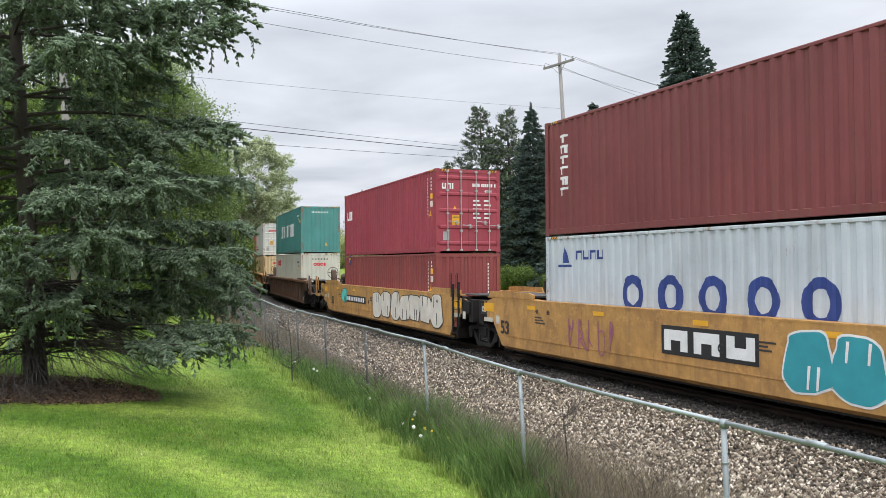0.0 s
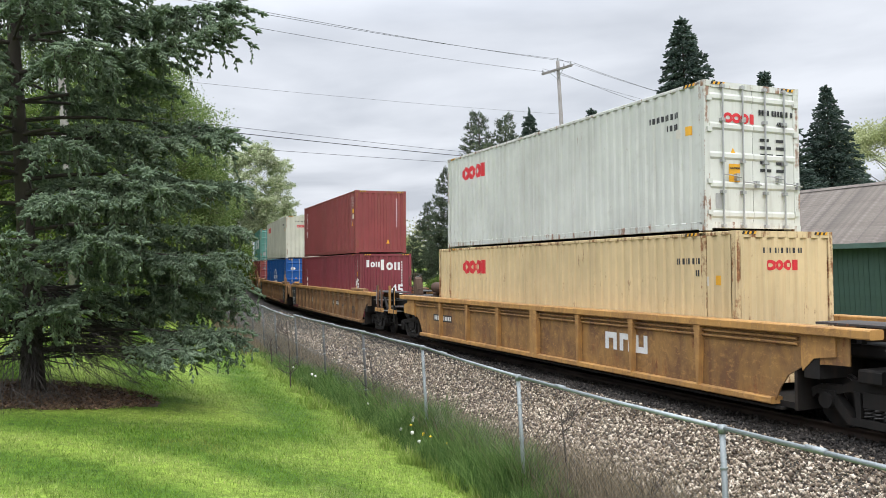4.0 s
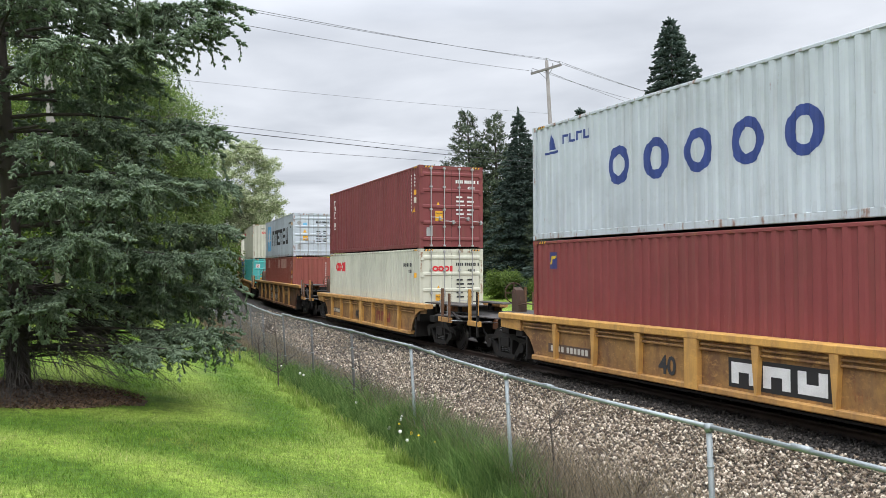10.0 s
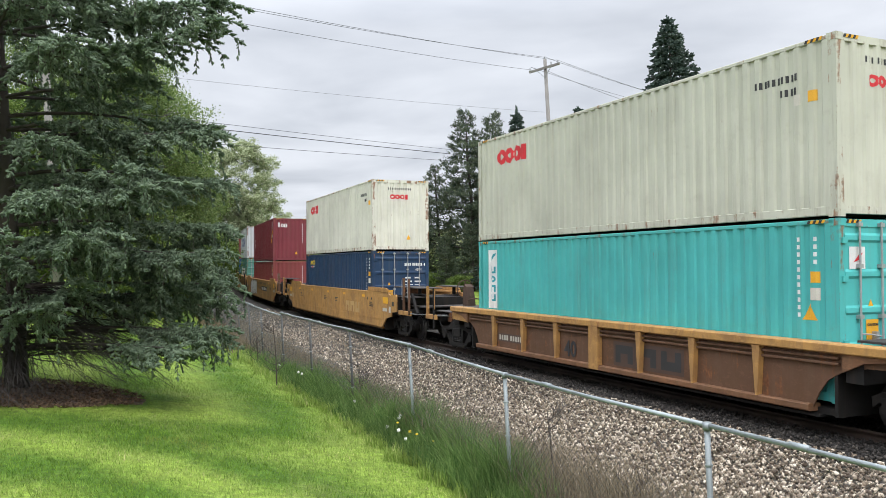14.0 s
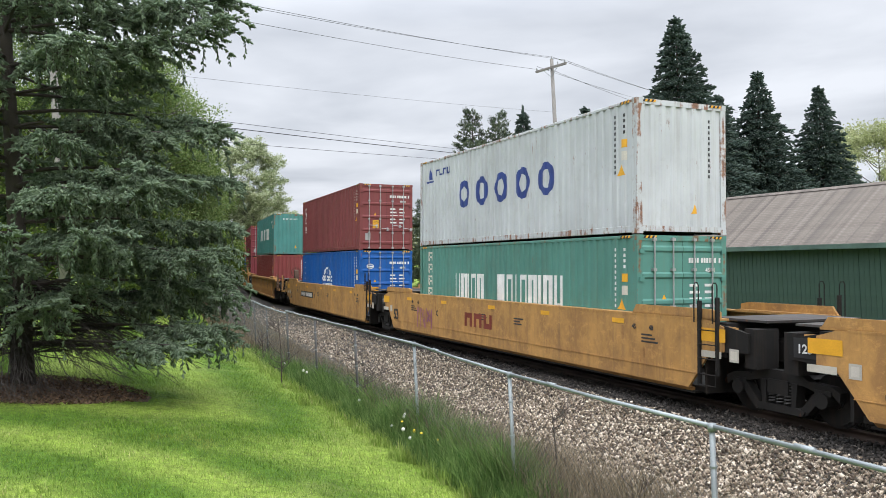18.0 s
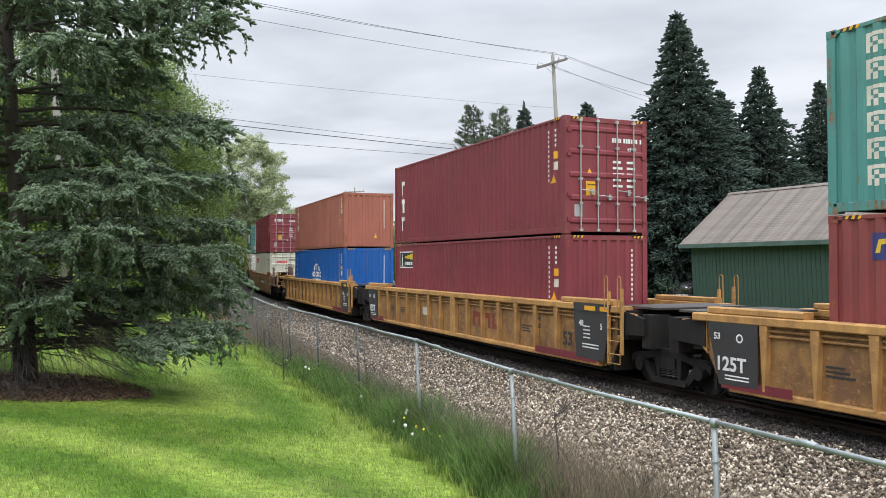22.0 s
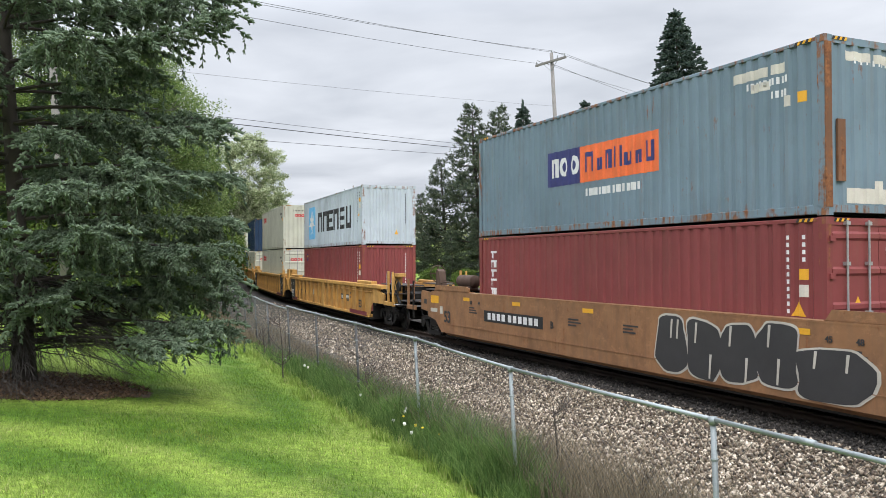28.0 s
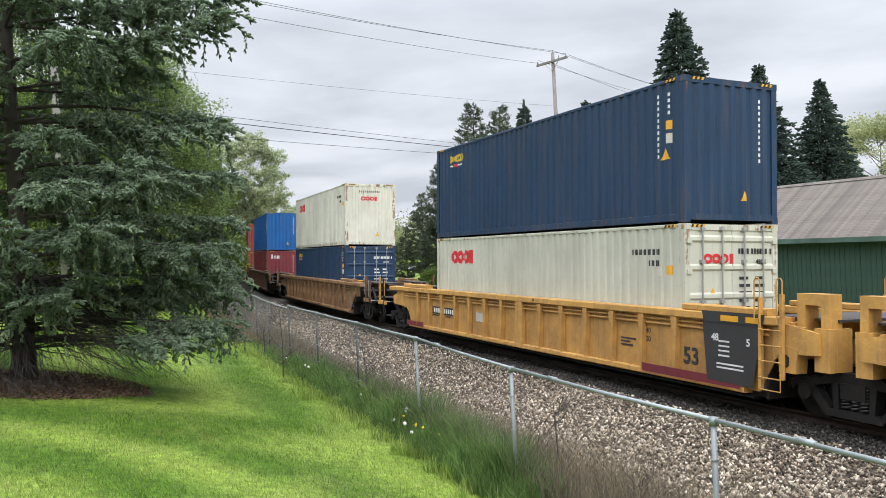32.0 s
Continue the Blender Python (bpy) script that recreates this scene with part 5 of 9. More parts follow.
# ---- old dark saloon car parked beside the shed, its front showing ----
def old_car():
    body_mat = plain("faded_black_car_paint", (0.030, 0.030, 0.032), 0.4, 0.1, 0.4, 3)
    chrome = plain("dull_chrome", (0.50, 0.51, 0.52), 0.25, 0.9, 0.1)
    glass = plain("dim_car_glass", (0.10, 0.12, 0.13), 0.08, 0.0, 0.1)
    x, y = 12.35, 37.9
    car = tagged(empty("old_car", pose(x, y, gz(x, y), 0, 0, 205)), "old dark rounded car with a chrome bumper beside the shed", "car")
    car.scale = (0.9, 0.9, 0.9)

    def lofted(name, secs, mat):
        k = len(secs[0])
        v = [p for s in secs for p in s]
        f = [(i * k + j, i * k + (j + 1) % k, (i + 1) * k + (j + 1) % k, (i + 1) * k + j) for i in range(len(secs) - 1) for j in range(k)]
        f += [tuple(reversed(range(k))), tuple((len(secs) - 1) * k + j for j in range(k))]
        return mesh_from(name, v, f, mat, True)

    def section(px, w, z0, z1, n=14, sq=0.55):
        out = []
        for i in range(n):
            a = 2 * math.pi * i / n
            c, s = math.cos(a), math.sin(a)
            out.append((px, w / 2 * math.copysign(abs(c) ** sq, c), (z0 + z1) / 2 + (z1 - z0) / 2 * math.copysign(abs(s) ** sq, s)))
        return out
    child("body", lofted("body", [section(2.20, 0.9, 0.50, 0.90), section(2.0, 1.15, 0.42, 1.02), section(1.2, 1.35, 0.36, 1.10), section(0.4, 1.62, 0.34, 1.12), section(-1.4, 1.66, 0.34, 1.12), section(-2.3, 1.3, 0.40, 0.98)], body_mat), car)
    child("cabin", lofted("cabin", [section(0.75, 1.2, 1.0, 1.10), section(0.15, 1.28, 1.0, 1.58), section(-0.9, 1.30, 1.0, 1.62), section(-1.9, 1.15, 0.95, 1.12)], body_mat), car)
    child("windscreen", lofted("windscreen", [section(0.70, 1.10, 1.06, 1.14), section(0.22, 1.16, 1.10, 1.53)], glass), car)
    for sgn in (-1, 1):
        child("fender", lofted("fender", [section(2.15, 0.30, 0.55, 0.80), section(1.9, 0.42, 0.40, 0.95), section(1.4, 0.46, 0.36, 0.98), section(0.7, 0.40, 0.34, 0.75), section(0.3, 0.2, 0.34, 0.5)], body_mat), car, "", pose(0, sgn * 0.68, 0))
        child("headlight", mesh_from("headlight", *ball(0.11, 6, 10), chrome, True), car, "", pose(2.12, sgn * 0.62, 0.80))
        for wx in (1.42, -1.5):
            w = child("wheel", Solid().wheel(wx, sgn * 0.78 - 0.09, sgn * 0.78 + 0.09, 0.33, 0.33, 20).mesh("wheel", rubber_black), car)
            child("hubcap", Solid().wheel(wx, sgn * 0.88 - 0.02, sgn * 0.88 + 0.005, 0.33, 0.17, 16).mesh("hubcap", chrome), w)
    child("bumper", Solid().tube([(2.05, -0.86, 0.46), (2.36, -0.6, 0.46), (2.42, 0, 0.46), (2.36, 0.6, 0.46), (2.05, 0.86, 0.46)], 0.055, 8).mesh("bumper", chrome, True), car, "chrome bumper")
    g = Solid()
    for i in range(7):
        g.box(2.20, 2.24, -0.30, 0.30, 0.50 + i * 0.045, 0.52 + i * 0.045)
    child("grille", g.mesh("grille", chrome), car)


old_car()

# ---- road beyond the track ----
def far_road():
    m, nt, bs = nodes_of("worn_asphalt")
    big, fine = noise_node(nt, 0.25, 5, 0.6, (1, 3, 1)), noise_node(nt, 9, 6, 0.7)
    col = ramp_node(nt, big.outputs["Fac"], [(0.3, (0.17, 0.17, 0.175)), (0.7, (0.27, 0.27, 0.275))]).outputs[0]
    col = mix_node(nt, col, ramp_node(nt, fine.outputs["Fac"], [(0.3, (0.7,) * 3), (0.7, (1.05,) * 3)]).outputs[0], 0.7, "MULTIPLY")
    nt.links.new(col, bs.inputs["Base Color"])
    bs.inputs["Roughness"].default_value = 0.9
    n = 40
    v = [(x, 106 + o + 0.0025 * (x - 20) ** 2, 0.06 - 0.02 * abs(o) / 9) for x in [-9 + 80 * i / n for i in range(n + 1)] for o in (-9, 0, 9)]
    f = [(3 * i + k, 3 * i + 3 + k, 3 * i + 4 + k, 3 * i + 1 + k) for i in range(n) for k in (0, 1)]
    tagged(new("road", mesh_from("road", v, f, m)), "pale worn asphalt road beyond the railway", "road", "", "structure")


far_road()

# ---- utility poles and wires ----
pole_wood = plain("weathered_pole_wood", (0.23, 0.215, 0.20), 0.9, 0, 0.25, 3)
insulator = plain("grey_porcelain", (0.30, 0.31, 0.32), 0.3)
wire_mat = plain("overhead_wire", (0.10, 0.10, 0.11), 0.6, 0.2)
cable_mat = plain("black_cable", (0.03, 0.03, 0.032), 0.7)


def utility_pole(x, y, top, turn, label, arm=True):
    z = gz(x, y)
    pole = tagged(empty("utility_pole", pose(x, y, z, 0, 0, turn)), label, "utility pole", "utility poles")
    h = top - z
    child("pole", Solid().tube([(0, 0, -0.3), (0, 0, h * 0.5), (0, 0, h)], 0.17, 12, 0.105).mesh("pole", pole_wood, True), pole)
    if arm:
        child("crossarm", Solid().box(-1.32, 1.32, -0.17, -0.06, h - 0.62, h - 0.49).mesh("crossarm", pole_wood), pole)
        for sgn in (-1, 1):
            child("brace", Solid().tube([(sgn * 0.62, -0.13, h - 0.60), (0, -0.12, h - 1.15)], 0.018, 5).mesh("brace", galv), pole)
        for px, pz in ((-1.25, h - 0.36), (1.2, h - 0.36), (0.62, h - 0.36), (0, h + 0.12)):
            child("insulator", Solid().tube([(px, -0.11 if px else 0, pz - 0.14), (px, -0.11 if px else 0, pz - 0.05), (px, -0.11 if px else 0, pz + 0.05)], 0.05, 8, 0.03).mesh("insulator", insulator), pole)
    return pole


FARP, NEARP = (7.4, 50.45), (-12.75, 27.15)
utility_pole(*FARP, 14.65, -53, "grey wooden utility pole with crossarm and insulators")
utility_pole(*NEARP, 13.4, -53, "grey wooden utility pole half hidden by the spruce")
utility_pole(-11.9, 111.0, 11.6, 10, "distant utility pole with equipment at its top")


def span(a, b, sag, r, mat, label, n=18):
    a, b = Vector(a), Vector(b)
    pts = [a.lerp(b, i / n) - Vector((0, 0, 4 * sag * (i / n) * (1 - i / n))) for i in range(n + 1)]
    ob = new("overhead_wire", Solid().tube(pts, r, 5).mesh("overhead_wire", mat))
    tagged(ob, label, "wire", "overhead wires")


ax, ay = 0.79, -1.05
for o1, o2, z1, z2, sag, r, mat, label in (
        (0.0, -0.95, 12.85, 14.25, 0.22, 0.011, wire_mat, "thin grey overhead power wire"), (0.0, 0.0, 13.35, 14.78, 0.22, 0.011, wire_mat, "thin grey overhead power wire"),
        (0.1, 0.95, 13.45, 14.30, 0.22, 0.011, wire_mat, "thin grey overhead power wire"), (0.1, 0.1, 10.15, 11.3, 0.12, 0.006, wire_mat, "thin grey service wire"),
        (0.15, 0.15, 8.85, 8.35, 0.10, 0.009, cable_mat, "thin dark telephone wire"), (0.15, 0.15, 8.62, 8.12, 0.10, 0.016, cable_mat, "thick dark telephone cable"),
        (0.15, 0.15, 7.92, 7.88, 0.08, 0.009, cable_mat, "thin dark telephone wire")):
    span((NEARP[0] + ax * o1, NEARP[1] + ay * o1, z1), (FARP[0] + ax * o2, FARP[1] + ay * o2, z2), sag, r, mat, label)
utility_pole(30.8, 78.5, 14.6, -53, "grey wooden utility pole beyond the spruces")
for off, z1, z2 in ((-1.0, 14.45, 14.3), (0.0, 14.80, 14.7), (1.0, 14.25, 14.1), (0.1, 13.9, 12.6)):
    span((FARP[0] + ax * off, FARP[1] + ay * off, z1), (30.8 + ax * off, 78.5 + ay * off, z2), 0.5, 0.012, wire_mat, "thin grey overhead power wire")


# ---- the train: paints ----
PAINT = {}


def paint(key, worn=False):
    """The paint of that name; worn: as on posts, rails and castings, where it chips and rusts."""
    if (key, worn) in PAINT:
        return PAINT[key, worn]
    table = {
        "maroon": ((0.205, 0.047, 0.046), 0.25), "maroon_dark": ((0.172, 0.043, 0.044), 0.2), "plum": ((0.180, 0.034, 0.044), 0.15),
        "crimson": ((0.270, 0.042, 0.060), 0.1), "brick": ((0.240, 0.070, 0.055), 0.3), "terracotta": ((0.300, 0.104, 0.074), 0.55),
        "cream": ((0.500, 0.498, 0.410), 0.25), "cream_rusty": ((0.60, 0.585, 0.50), 0.45), "off_white": ((0.535, 0.540, 0.500), 0.35),
        "beige": ((0.60, 0.46, 0.26), 0.6), "pale_grey": ((0.460, 0.500, 0.530), 0.25), "grey_rusty": ((0.47, 0.49, 0.50), 0.50),
        "silver": ((0.440, 0.490, 0.530), 0.4), "sea_green": ((0.085, 0.245, 0.205), 0.55), "teal_green": ((0.070, 0.230, 0.210), 0.4),
        "jade": ((0.085, 0.225, 0.185), 0.3), "deep_green": ((0.050, 0.140, 0.122), 0.25), "turquoise": ((0.070, 0.400, 0.380), 0.25),
        "blue": ((0.006, 0.082, 0.300), 0.12), "sky_blue": ((0.012, 0.105, 0.32), 0.15), "navy": ((0.014, 0.039, 0.086), 0.15), "slate": ((0.150, 0.210, 0.250), 0.6),
        "ttx": ((0.450, 0.245, 0.075), 0.5), "ttx_bright": ((0.560, 0.310, 0.080), 0.15), "ttx_dirty": ((0.300, 0.175, 0.080), 0.7),
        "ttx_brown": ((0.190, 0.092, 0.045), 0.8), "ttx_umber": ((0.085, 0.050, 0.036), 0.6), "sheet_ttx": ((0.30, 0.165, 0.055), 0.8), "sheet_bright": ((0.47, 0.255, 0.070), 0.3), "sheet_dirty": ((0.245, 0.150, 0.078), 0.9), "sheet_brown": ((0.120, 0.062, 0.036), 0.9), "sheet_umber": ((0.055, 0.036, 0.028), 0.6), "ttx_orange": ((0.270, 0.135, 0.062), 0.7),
    }
    c, rust = table[key]
    heavy = (0.4 if "bright" in key else 0.55 if key in ("ttx", "ttx_orange") else 0.9) if key.startswith(("ttx", "sheet")) else 0.0
    PAINT[key, worn] = painted_steel("worn_" + key if worn else "paint_" + key, c, min(1.15, rust + 0.50) if worn else rust, dirt_amount=0.6 if heavy or worn else 0.3, rough=0.6 if heavy else 0.5, heavy=heavy)
    return PAINT[key, worn]


FLAT = {}


def flat(key):
    if key not in FLAT:
        c = {"white": (0.72, 0.72, 0.70), "black": (0.016, 0.016, 0.017), "red": (0.62, 0.025, 0.035), "navy_ink": (0.020, 0.045, 0.200),
             "yellow": (0.74, 0.37, 0.02), "ink": (0.03, 0.03, 0.032), "sky": (0.16, 0.46, 0.72), "orange": (0.82, 0.16, 0.04), "teal": (0.03, 0.28, 0.32),
             "mint": (0.10, 0.55, 0.48), "chalk": (0.50, 0.47, 0.40), "silver_ink": (0.60, 0.56, 0.48), "maroon_ink": (0.16, 0.02, 0.03), "tan": (0.50, 0.32, 0.13),
             "grey": (0.33, 0.33, 0.32), "brown_red": (0.20, 0.035, 0.02), "green_ink": (0.06, 0.24, 0.13), "dull_yellow": (0.55, 0.33, 0.07), "gold": (0.62, 0.42, 0.03),
             "pale_patch": (0.44, 0.26, 0.22), "char": (0.035, 0.034, 0.034), "indigo": (0.03, 0.035, 0.15), "lilac": (0.30, 0.10, 0.16), "ghost": (0.085, 0.05, 0.035)}[key]
        FLAT[key] = plain("marking_" + key, c, 0.6, vary=0.12, scale=9)
    return FLAT[key]


steel_dark = painted_steel("grimy_cast_steel", (0.011, 0.010, 0.009), 0.2, (0.036, 0.024, 0.016), 0.6, 0.85, 0.35)
steel_grating = painted_steel("grimy_grating", (0.060, 0.055, 0.052), 0.65, (0.070, 0.045, 0.030), 0.7, 0.75, 0.35)
spring_steel = plain("spring_steel", (0.055, 0.052, 0.050), 0.6, 0.3, 0.3)
wheel_tread = plain("bare_wheel_steel", (0.20, 0.19, 0.18), 0.4, 0.9, 0.3)
bar_zinc = plain("zinc_locking_bar", (0.42, 0.42, 0.42), 0.45, 0.5, 0.2)

# ---- containers ----
HALF_W = 1.219
PITCH, DEEP = 0.278, 0.036


def wave(u):
    """Depth of the pressed side wall below its outer face at u."""
    t = (u / PITCH) % 1.0
    if t < 0.36:
        return 0.0
    if t < 0.50:
        return DEEP * (t - 0.36) / 0.14
    if t < 0.86:
        return DEEP
    return DEEP * (1 - (t - 0.86) / 0.14)


def wave_breaks(u0, u1):
    out = [u0]
    k = math.floor(u0 / PITCH)
    while k * PITCH < u1:
        out += [p for p in ((k + t) * PITCH for t in (0.0, 0.36, 0.50, 0.86)) if u0 < p < u1]
        k += 1
    return out + [u1]


def crossings(polys, u):
    zs = []
    for p in polys:
        for (a, b), (c, d) in zip(p, p[1:] + p[:1]):
            if (a <= u < c) or (c <= u < a):
                zs.append(b + (d - b) * (u - a) / (c - a))
    zs.sort()
    return list(zip(zs[::2], zs[1::2]))


def decal_mesh(name, polys, mat, face="side", at=-HALF_W, pressed=True, lift=0.004, step=0.045):
    """Painted marking as a skin that follows the pressed wall. polys are outlines in (u, z)."""
    us = [u for p in polys for u, _ in p]
    u0, u1 = min(us), max(us)
    cuts = sorted({round(u, 4) for u in (wave_breaks(u0, u1) if pressed else [u0, u1]) + us})
    grid = []
    for a, b in zip(cuts, cuts[1:]):
        k = max(1, math.ceil((b - a) / step))
        grid += [a + (b - a) * i / k for i in range(k)]
    grid.append(cuts[-1])
    sign = -1 if face == "side" else 1
    v, f, seen = [], [], {}

    def put(u, z):
        near = (round(u, 4), round(z, 2))
        if near in seen:
            return seen[near]
        seen[near] = len(v)
        o = at + sign * (lift - (wave(u) if pressed else 0.0))
        v.append((u, o, z) if face == "side" else (o, u, z))
        return len(v) - 1

    for a, b in zip(grid, grid[1:]):
        if b - a < 5e-5:
            continue
        e = (b - a) * 1e-3
        ca, cb = crossings(polys, a + e), crossings(polys, b - e)
        if len(ca) != len(cb):
            ca = cb = crossings(polys, (a + b) / 2)
        for (l0, h0), (l1, h1) in zip(ca, cb):
            q = list(dict.fromkeys((put(a, l0), put(b, l1), put(b, h1), put(a, h0))))
            if len(q) > 2:
                f.append(tuple(q))
    return mesh_from(name, v, f, mat)


def rect(u0, u1, z0, z1):
    return [(u0, z0), (u1, z0), (u1, z1), (u0, z1)]


def ring(cu, cz, w, h, stroke):
    n = 22
    out = [[(cu + (w / 2 - k) * math.cos(2 * math.pi * i / n), cz + (h / 2 - k) * math.sin(2 * math.pi * i / n)) for i in range(n)] for k in (0, stroke)]
    return out


def slab(u, z, w, h, stroke, cut="up"):
    """A plain block with one slot in it."""
    s = min(stroke, w * 0.42)
    if cut == "up":
        return [[(u, z), (u + w, z), (u + w, z + h), (u + w - s, z + h), (u + w - s, z + s), (u + s, z + s), (u + s, z + h), (u, z + h)]]
    if cut == "down":
        return [[(u, z), (u + s, z), (u + s, z + h - s), (u + w - s, z + h - s), (u + w - s, z), (u + w, z), (u + w, z + h), (u, z + h)]]
    return [rect(u, u + w, z, z + h)]


def star(cu, cz, r, n=7):
    return [(cu + (r if i % 2 == 0 else r * 0.38) * math.sin(math.pi * i / n), cz + (r if i % 2 == 0 else r * 0.38) * math.cos(math.pi * i / n)) for i in range(2 * n)]


def round_rect(u0, u1, z0, z1, r):
    out = []
    for cu, cz, a0 in ((u1 - r, z0 + r, -90), (u1 - r, z1 - r, 0), (u0 + r, z1 - r, 90), (u0 + r, z0 + r, 180)):
        out += [(cu + r * math.cos(radians(a0 + a)), cz + r * math.sin(radians(a0 + a))) for a in (0, 30, 60, 90)]
    return out


TEXT = {}


def text_mesh(body, size, mat, bold=False):
    key = (body, size, mat.name)
    if key not in TEXT:
        cu = bpy.data.curves.new("writing", "FONT")
        cu.body, cu.size, cu.extrude, cu.resolution_u = body, size, 0.002, 3
        cu.offset = size * (0.025 if bold else 0.01)
        ob = bpy.data.objects.new("writing", cu)
        me = bpy.data.meshes.new_from_object(ob)
        bpy.data.objects.remove(ob)
        me.materials.clear(); me.materials.append(mat)
        TEXT[key] = me
    return TEXT[key]


def side_text(parent, body, size, u, z, at, color, bold=True):
    return child("writing", text_mesh(body, size, flat(color), bold), parent, "", pose(u, at - 0.005, z, 90, 0, 0))


def end_text(parent, body, size, y, z, at, color, bold=True):
    return child("writing", text_mesh(body, size, flat(color), bold), parent, "", pose(at + 0.005, y, z, 90, 0, 90))


def code_bars(u, z, n, w, h, gap=0.35, down=False):
    """A line of unreadable small characters as plain bars."""
    if down:
        return [rect(u, u + w, z - i * h * (1 + gap) - h, z - i * h * (1 + gap)) for i in range(n)]
    return [rect(u + i * w * (1 + gap), u + i * w * (1 + gap) + w, z, z + h) for i in range(n)]


CAST = Solid().box(-0.089, 0.089, -0.081, 0.081, 0.0, 0.118)
BOX_CACHE = {}


def box_meshes(key, length, high, doors):
    k = (key, length, high, doors)
    if k in BOX_CACHE:
        return BOX_CACHE[k]
    mat, hl, w = paint(key), length / 2, HALF_W
    out = {}
    post_x = 6.096 - 0.08
    # frame: corner posts, rails and sills
    s = Solid()
    for x in (-post_x, post_x):
        for y in (-w + 0.075, w - 0.075):
            s.box(x - 0.075, x + 0.075, y - 0.07, y + 0.07, 0.118, high - 0.118)
    if hl > 6.2:
        for x in (-hl + 0.05, hl - 0.05):
            for y in (-w + 0.06, w - 0.06):
                s.box(x - 0.05, x + 0.05, y - 0.055, y + 0.055, 0.0, high - 0.01)
    for y in (-1, 1):
        s.bevel_box(-hl + 0.1, hl - 0.1, min(y * w, y * (w - 0.06)), max(y * w, y * (w - 0.06)), high - 0.085, high - 0.012, 0.012)
        s.bevel_box(-hl + 0.1, hl - 0.1, min(y * (w - 0.005), y * (w - 0.07)), max(y * (w - 0.005), y * (w - 0.07)), 0.02, 0.17, 0.012)
    for x in (-1, 1):
        a, b = sorted((x * (hl - 0.004), x * (hl - 0.12)))
        s.box(a, b, -w + 0.12, w - 0.12, high - 0.13, high - 0.012)
        s.box(a, b, -w + 0.12, w - 0.12, 0.05, 0.17)
    out["frame"] = s.mesh("frame", paint(key, True))
    # pressed side wall
    v, f = [], []
    cuts = wave_breaks(-hl + 0.12, hl - 0.12)
    for u in cuts:
        v += [(u, -w + wave(u) + 0.002, 0.16), (u, -w + wave(u) + 0.002, high - 0.08)]
    f = [(2 * i, 2 * i + 2, 2 * i + 3, 2 * i + 1) for i in range(len(cuts) - 1)]
    n = len(v)
    v += [(x, y + 0.05, z) for x, y, z in v]
    f += [tuple(n + i for i in reversed(q)) for q in f]
    out["side_wall"] = mesh_from("side_wall", v, f, mat)
    # pressed end wall, facing +x
    v, f = [], []
    cuts = wave_breaks(-w + 0.13, w - 0.13)
    for u in cuts:
        v += [(hl - wave(u) - 0.006, u, 0.16), (hl - wave(u) - 0.006, u, high - 0.12)]
    f = [(2 * i, 2 * i + 2, 2 * i + 3, 2 * i + 1) for i in range(len(cuts) - 1)]
    n = len(v)
    v += [(x - 0.05, y, z) for x, y, z in v]
    f += [tuple(n + i for i in reversed(q)) for q in f]
    out["end_wall"] = mesh_from("end_wall", v, f, mat)
    # one door leaf, hinged at y = -1.1, with pressed cross ribs
    prof = [(hl - 0.022, 0.16)]
    for i in range(5):
        z = 0.30 + (high - 0.62) * i / 4
        prof += [(hl - 0.022, z - 0.06), (hl + 0.008, z - 0.02), (hl + 0.008, z + 0.05), (hl - 0.022, z + 0.09)]
    s = Solid().plate([(hl - 0.05, 0.16)] + prof + [(hl - 0.022, high - 0.12), (hl - 0.05, high - 0.12)], 0.0, 1.085)
    out["door"] = s.mesh("door", mat)
    out["gasket"] = Solid().box(hl - 0.052, hl - 0.028, -0.02, 0.02, 0.16, high - 0.12).mesh("gasket", rubber_black)
    s = Solid()
    s.tube([(hl + 0.035, 0, 0.06), (hl + 0.035, 0, high - 0.05)], 0.018, 8)
    for z in (0.09, 0.75, 1.35, high - 0.75, high - 0.10):
        s.box(hl - 0.02, hl + 0.06, -0.045, 0.045, z - 0.03, z + 0.03)
    out["locking_bar"] = s.mesh("locking_bar", bar_zinc)
    out["handle"] = Solid().tube([(hl + 0.06, 0, 0.95), (hl + 0.075, 0.14, 0.945), (hl + 0.07, 0.42, 0.90)], 0.013, 6).box(hl - 0.02, hl + 0.07, 0.30, 0.37, 0.84, 0.98).mesh("handle", bar_zinc)
    out["hinge"] = Solid().box(hl - 0.03, hl + 0.03, -0.05, 0.06, -0.045, 0.045).mesh("hinge", mat)
    # roof with shallow cross pressings
    v, f = [], []
    cuts = wave_breaks(-hl + 0.13, hl - 0.13)
    for u in cuts:
        v += [(u, -w + 0.03, high - 0.02 - wave(u) * 0.4), (u, w - 0.03, high - 0.02 - wave(u) * 0.4)]
    f = [(2 * i, 2 * i + 2, 2 * i + 3, 2 * i + 1) for i in range(len(cuts) - 1)]
    n = len(v)
    v += [(x, y, z - 0.03) for x, y, z in v]
    f += [tuple(n + i for i in reversed(q)) for q in f]
    out["roof"] = mesh_from("roof", v, f, mat)
    comb = [(-hl + 0.12, 0.17), (-hl + 0.12, 0.13)]
    for i in range(20):
        x = -hl + 0.4 + i * (2 * hl - 0.8) / 19
        comb += [(x - 0.03, 0.13), (x - 0.03, 0.03), (x + 0.03, 0.03), (x + 0.03, 0.13)]
    comb += [(hl - 0.12, 0.13), (hl - 0.12, 0.17)]
    s = Solid().plate(comb, -w + 0.07, w - 0.07)
    out["underframe"] = s.mesh("underframe", steel_dark)
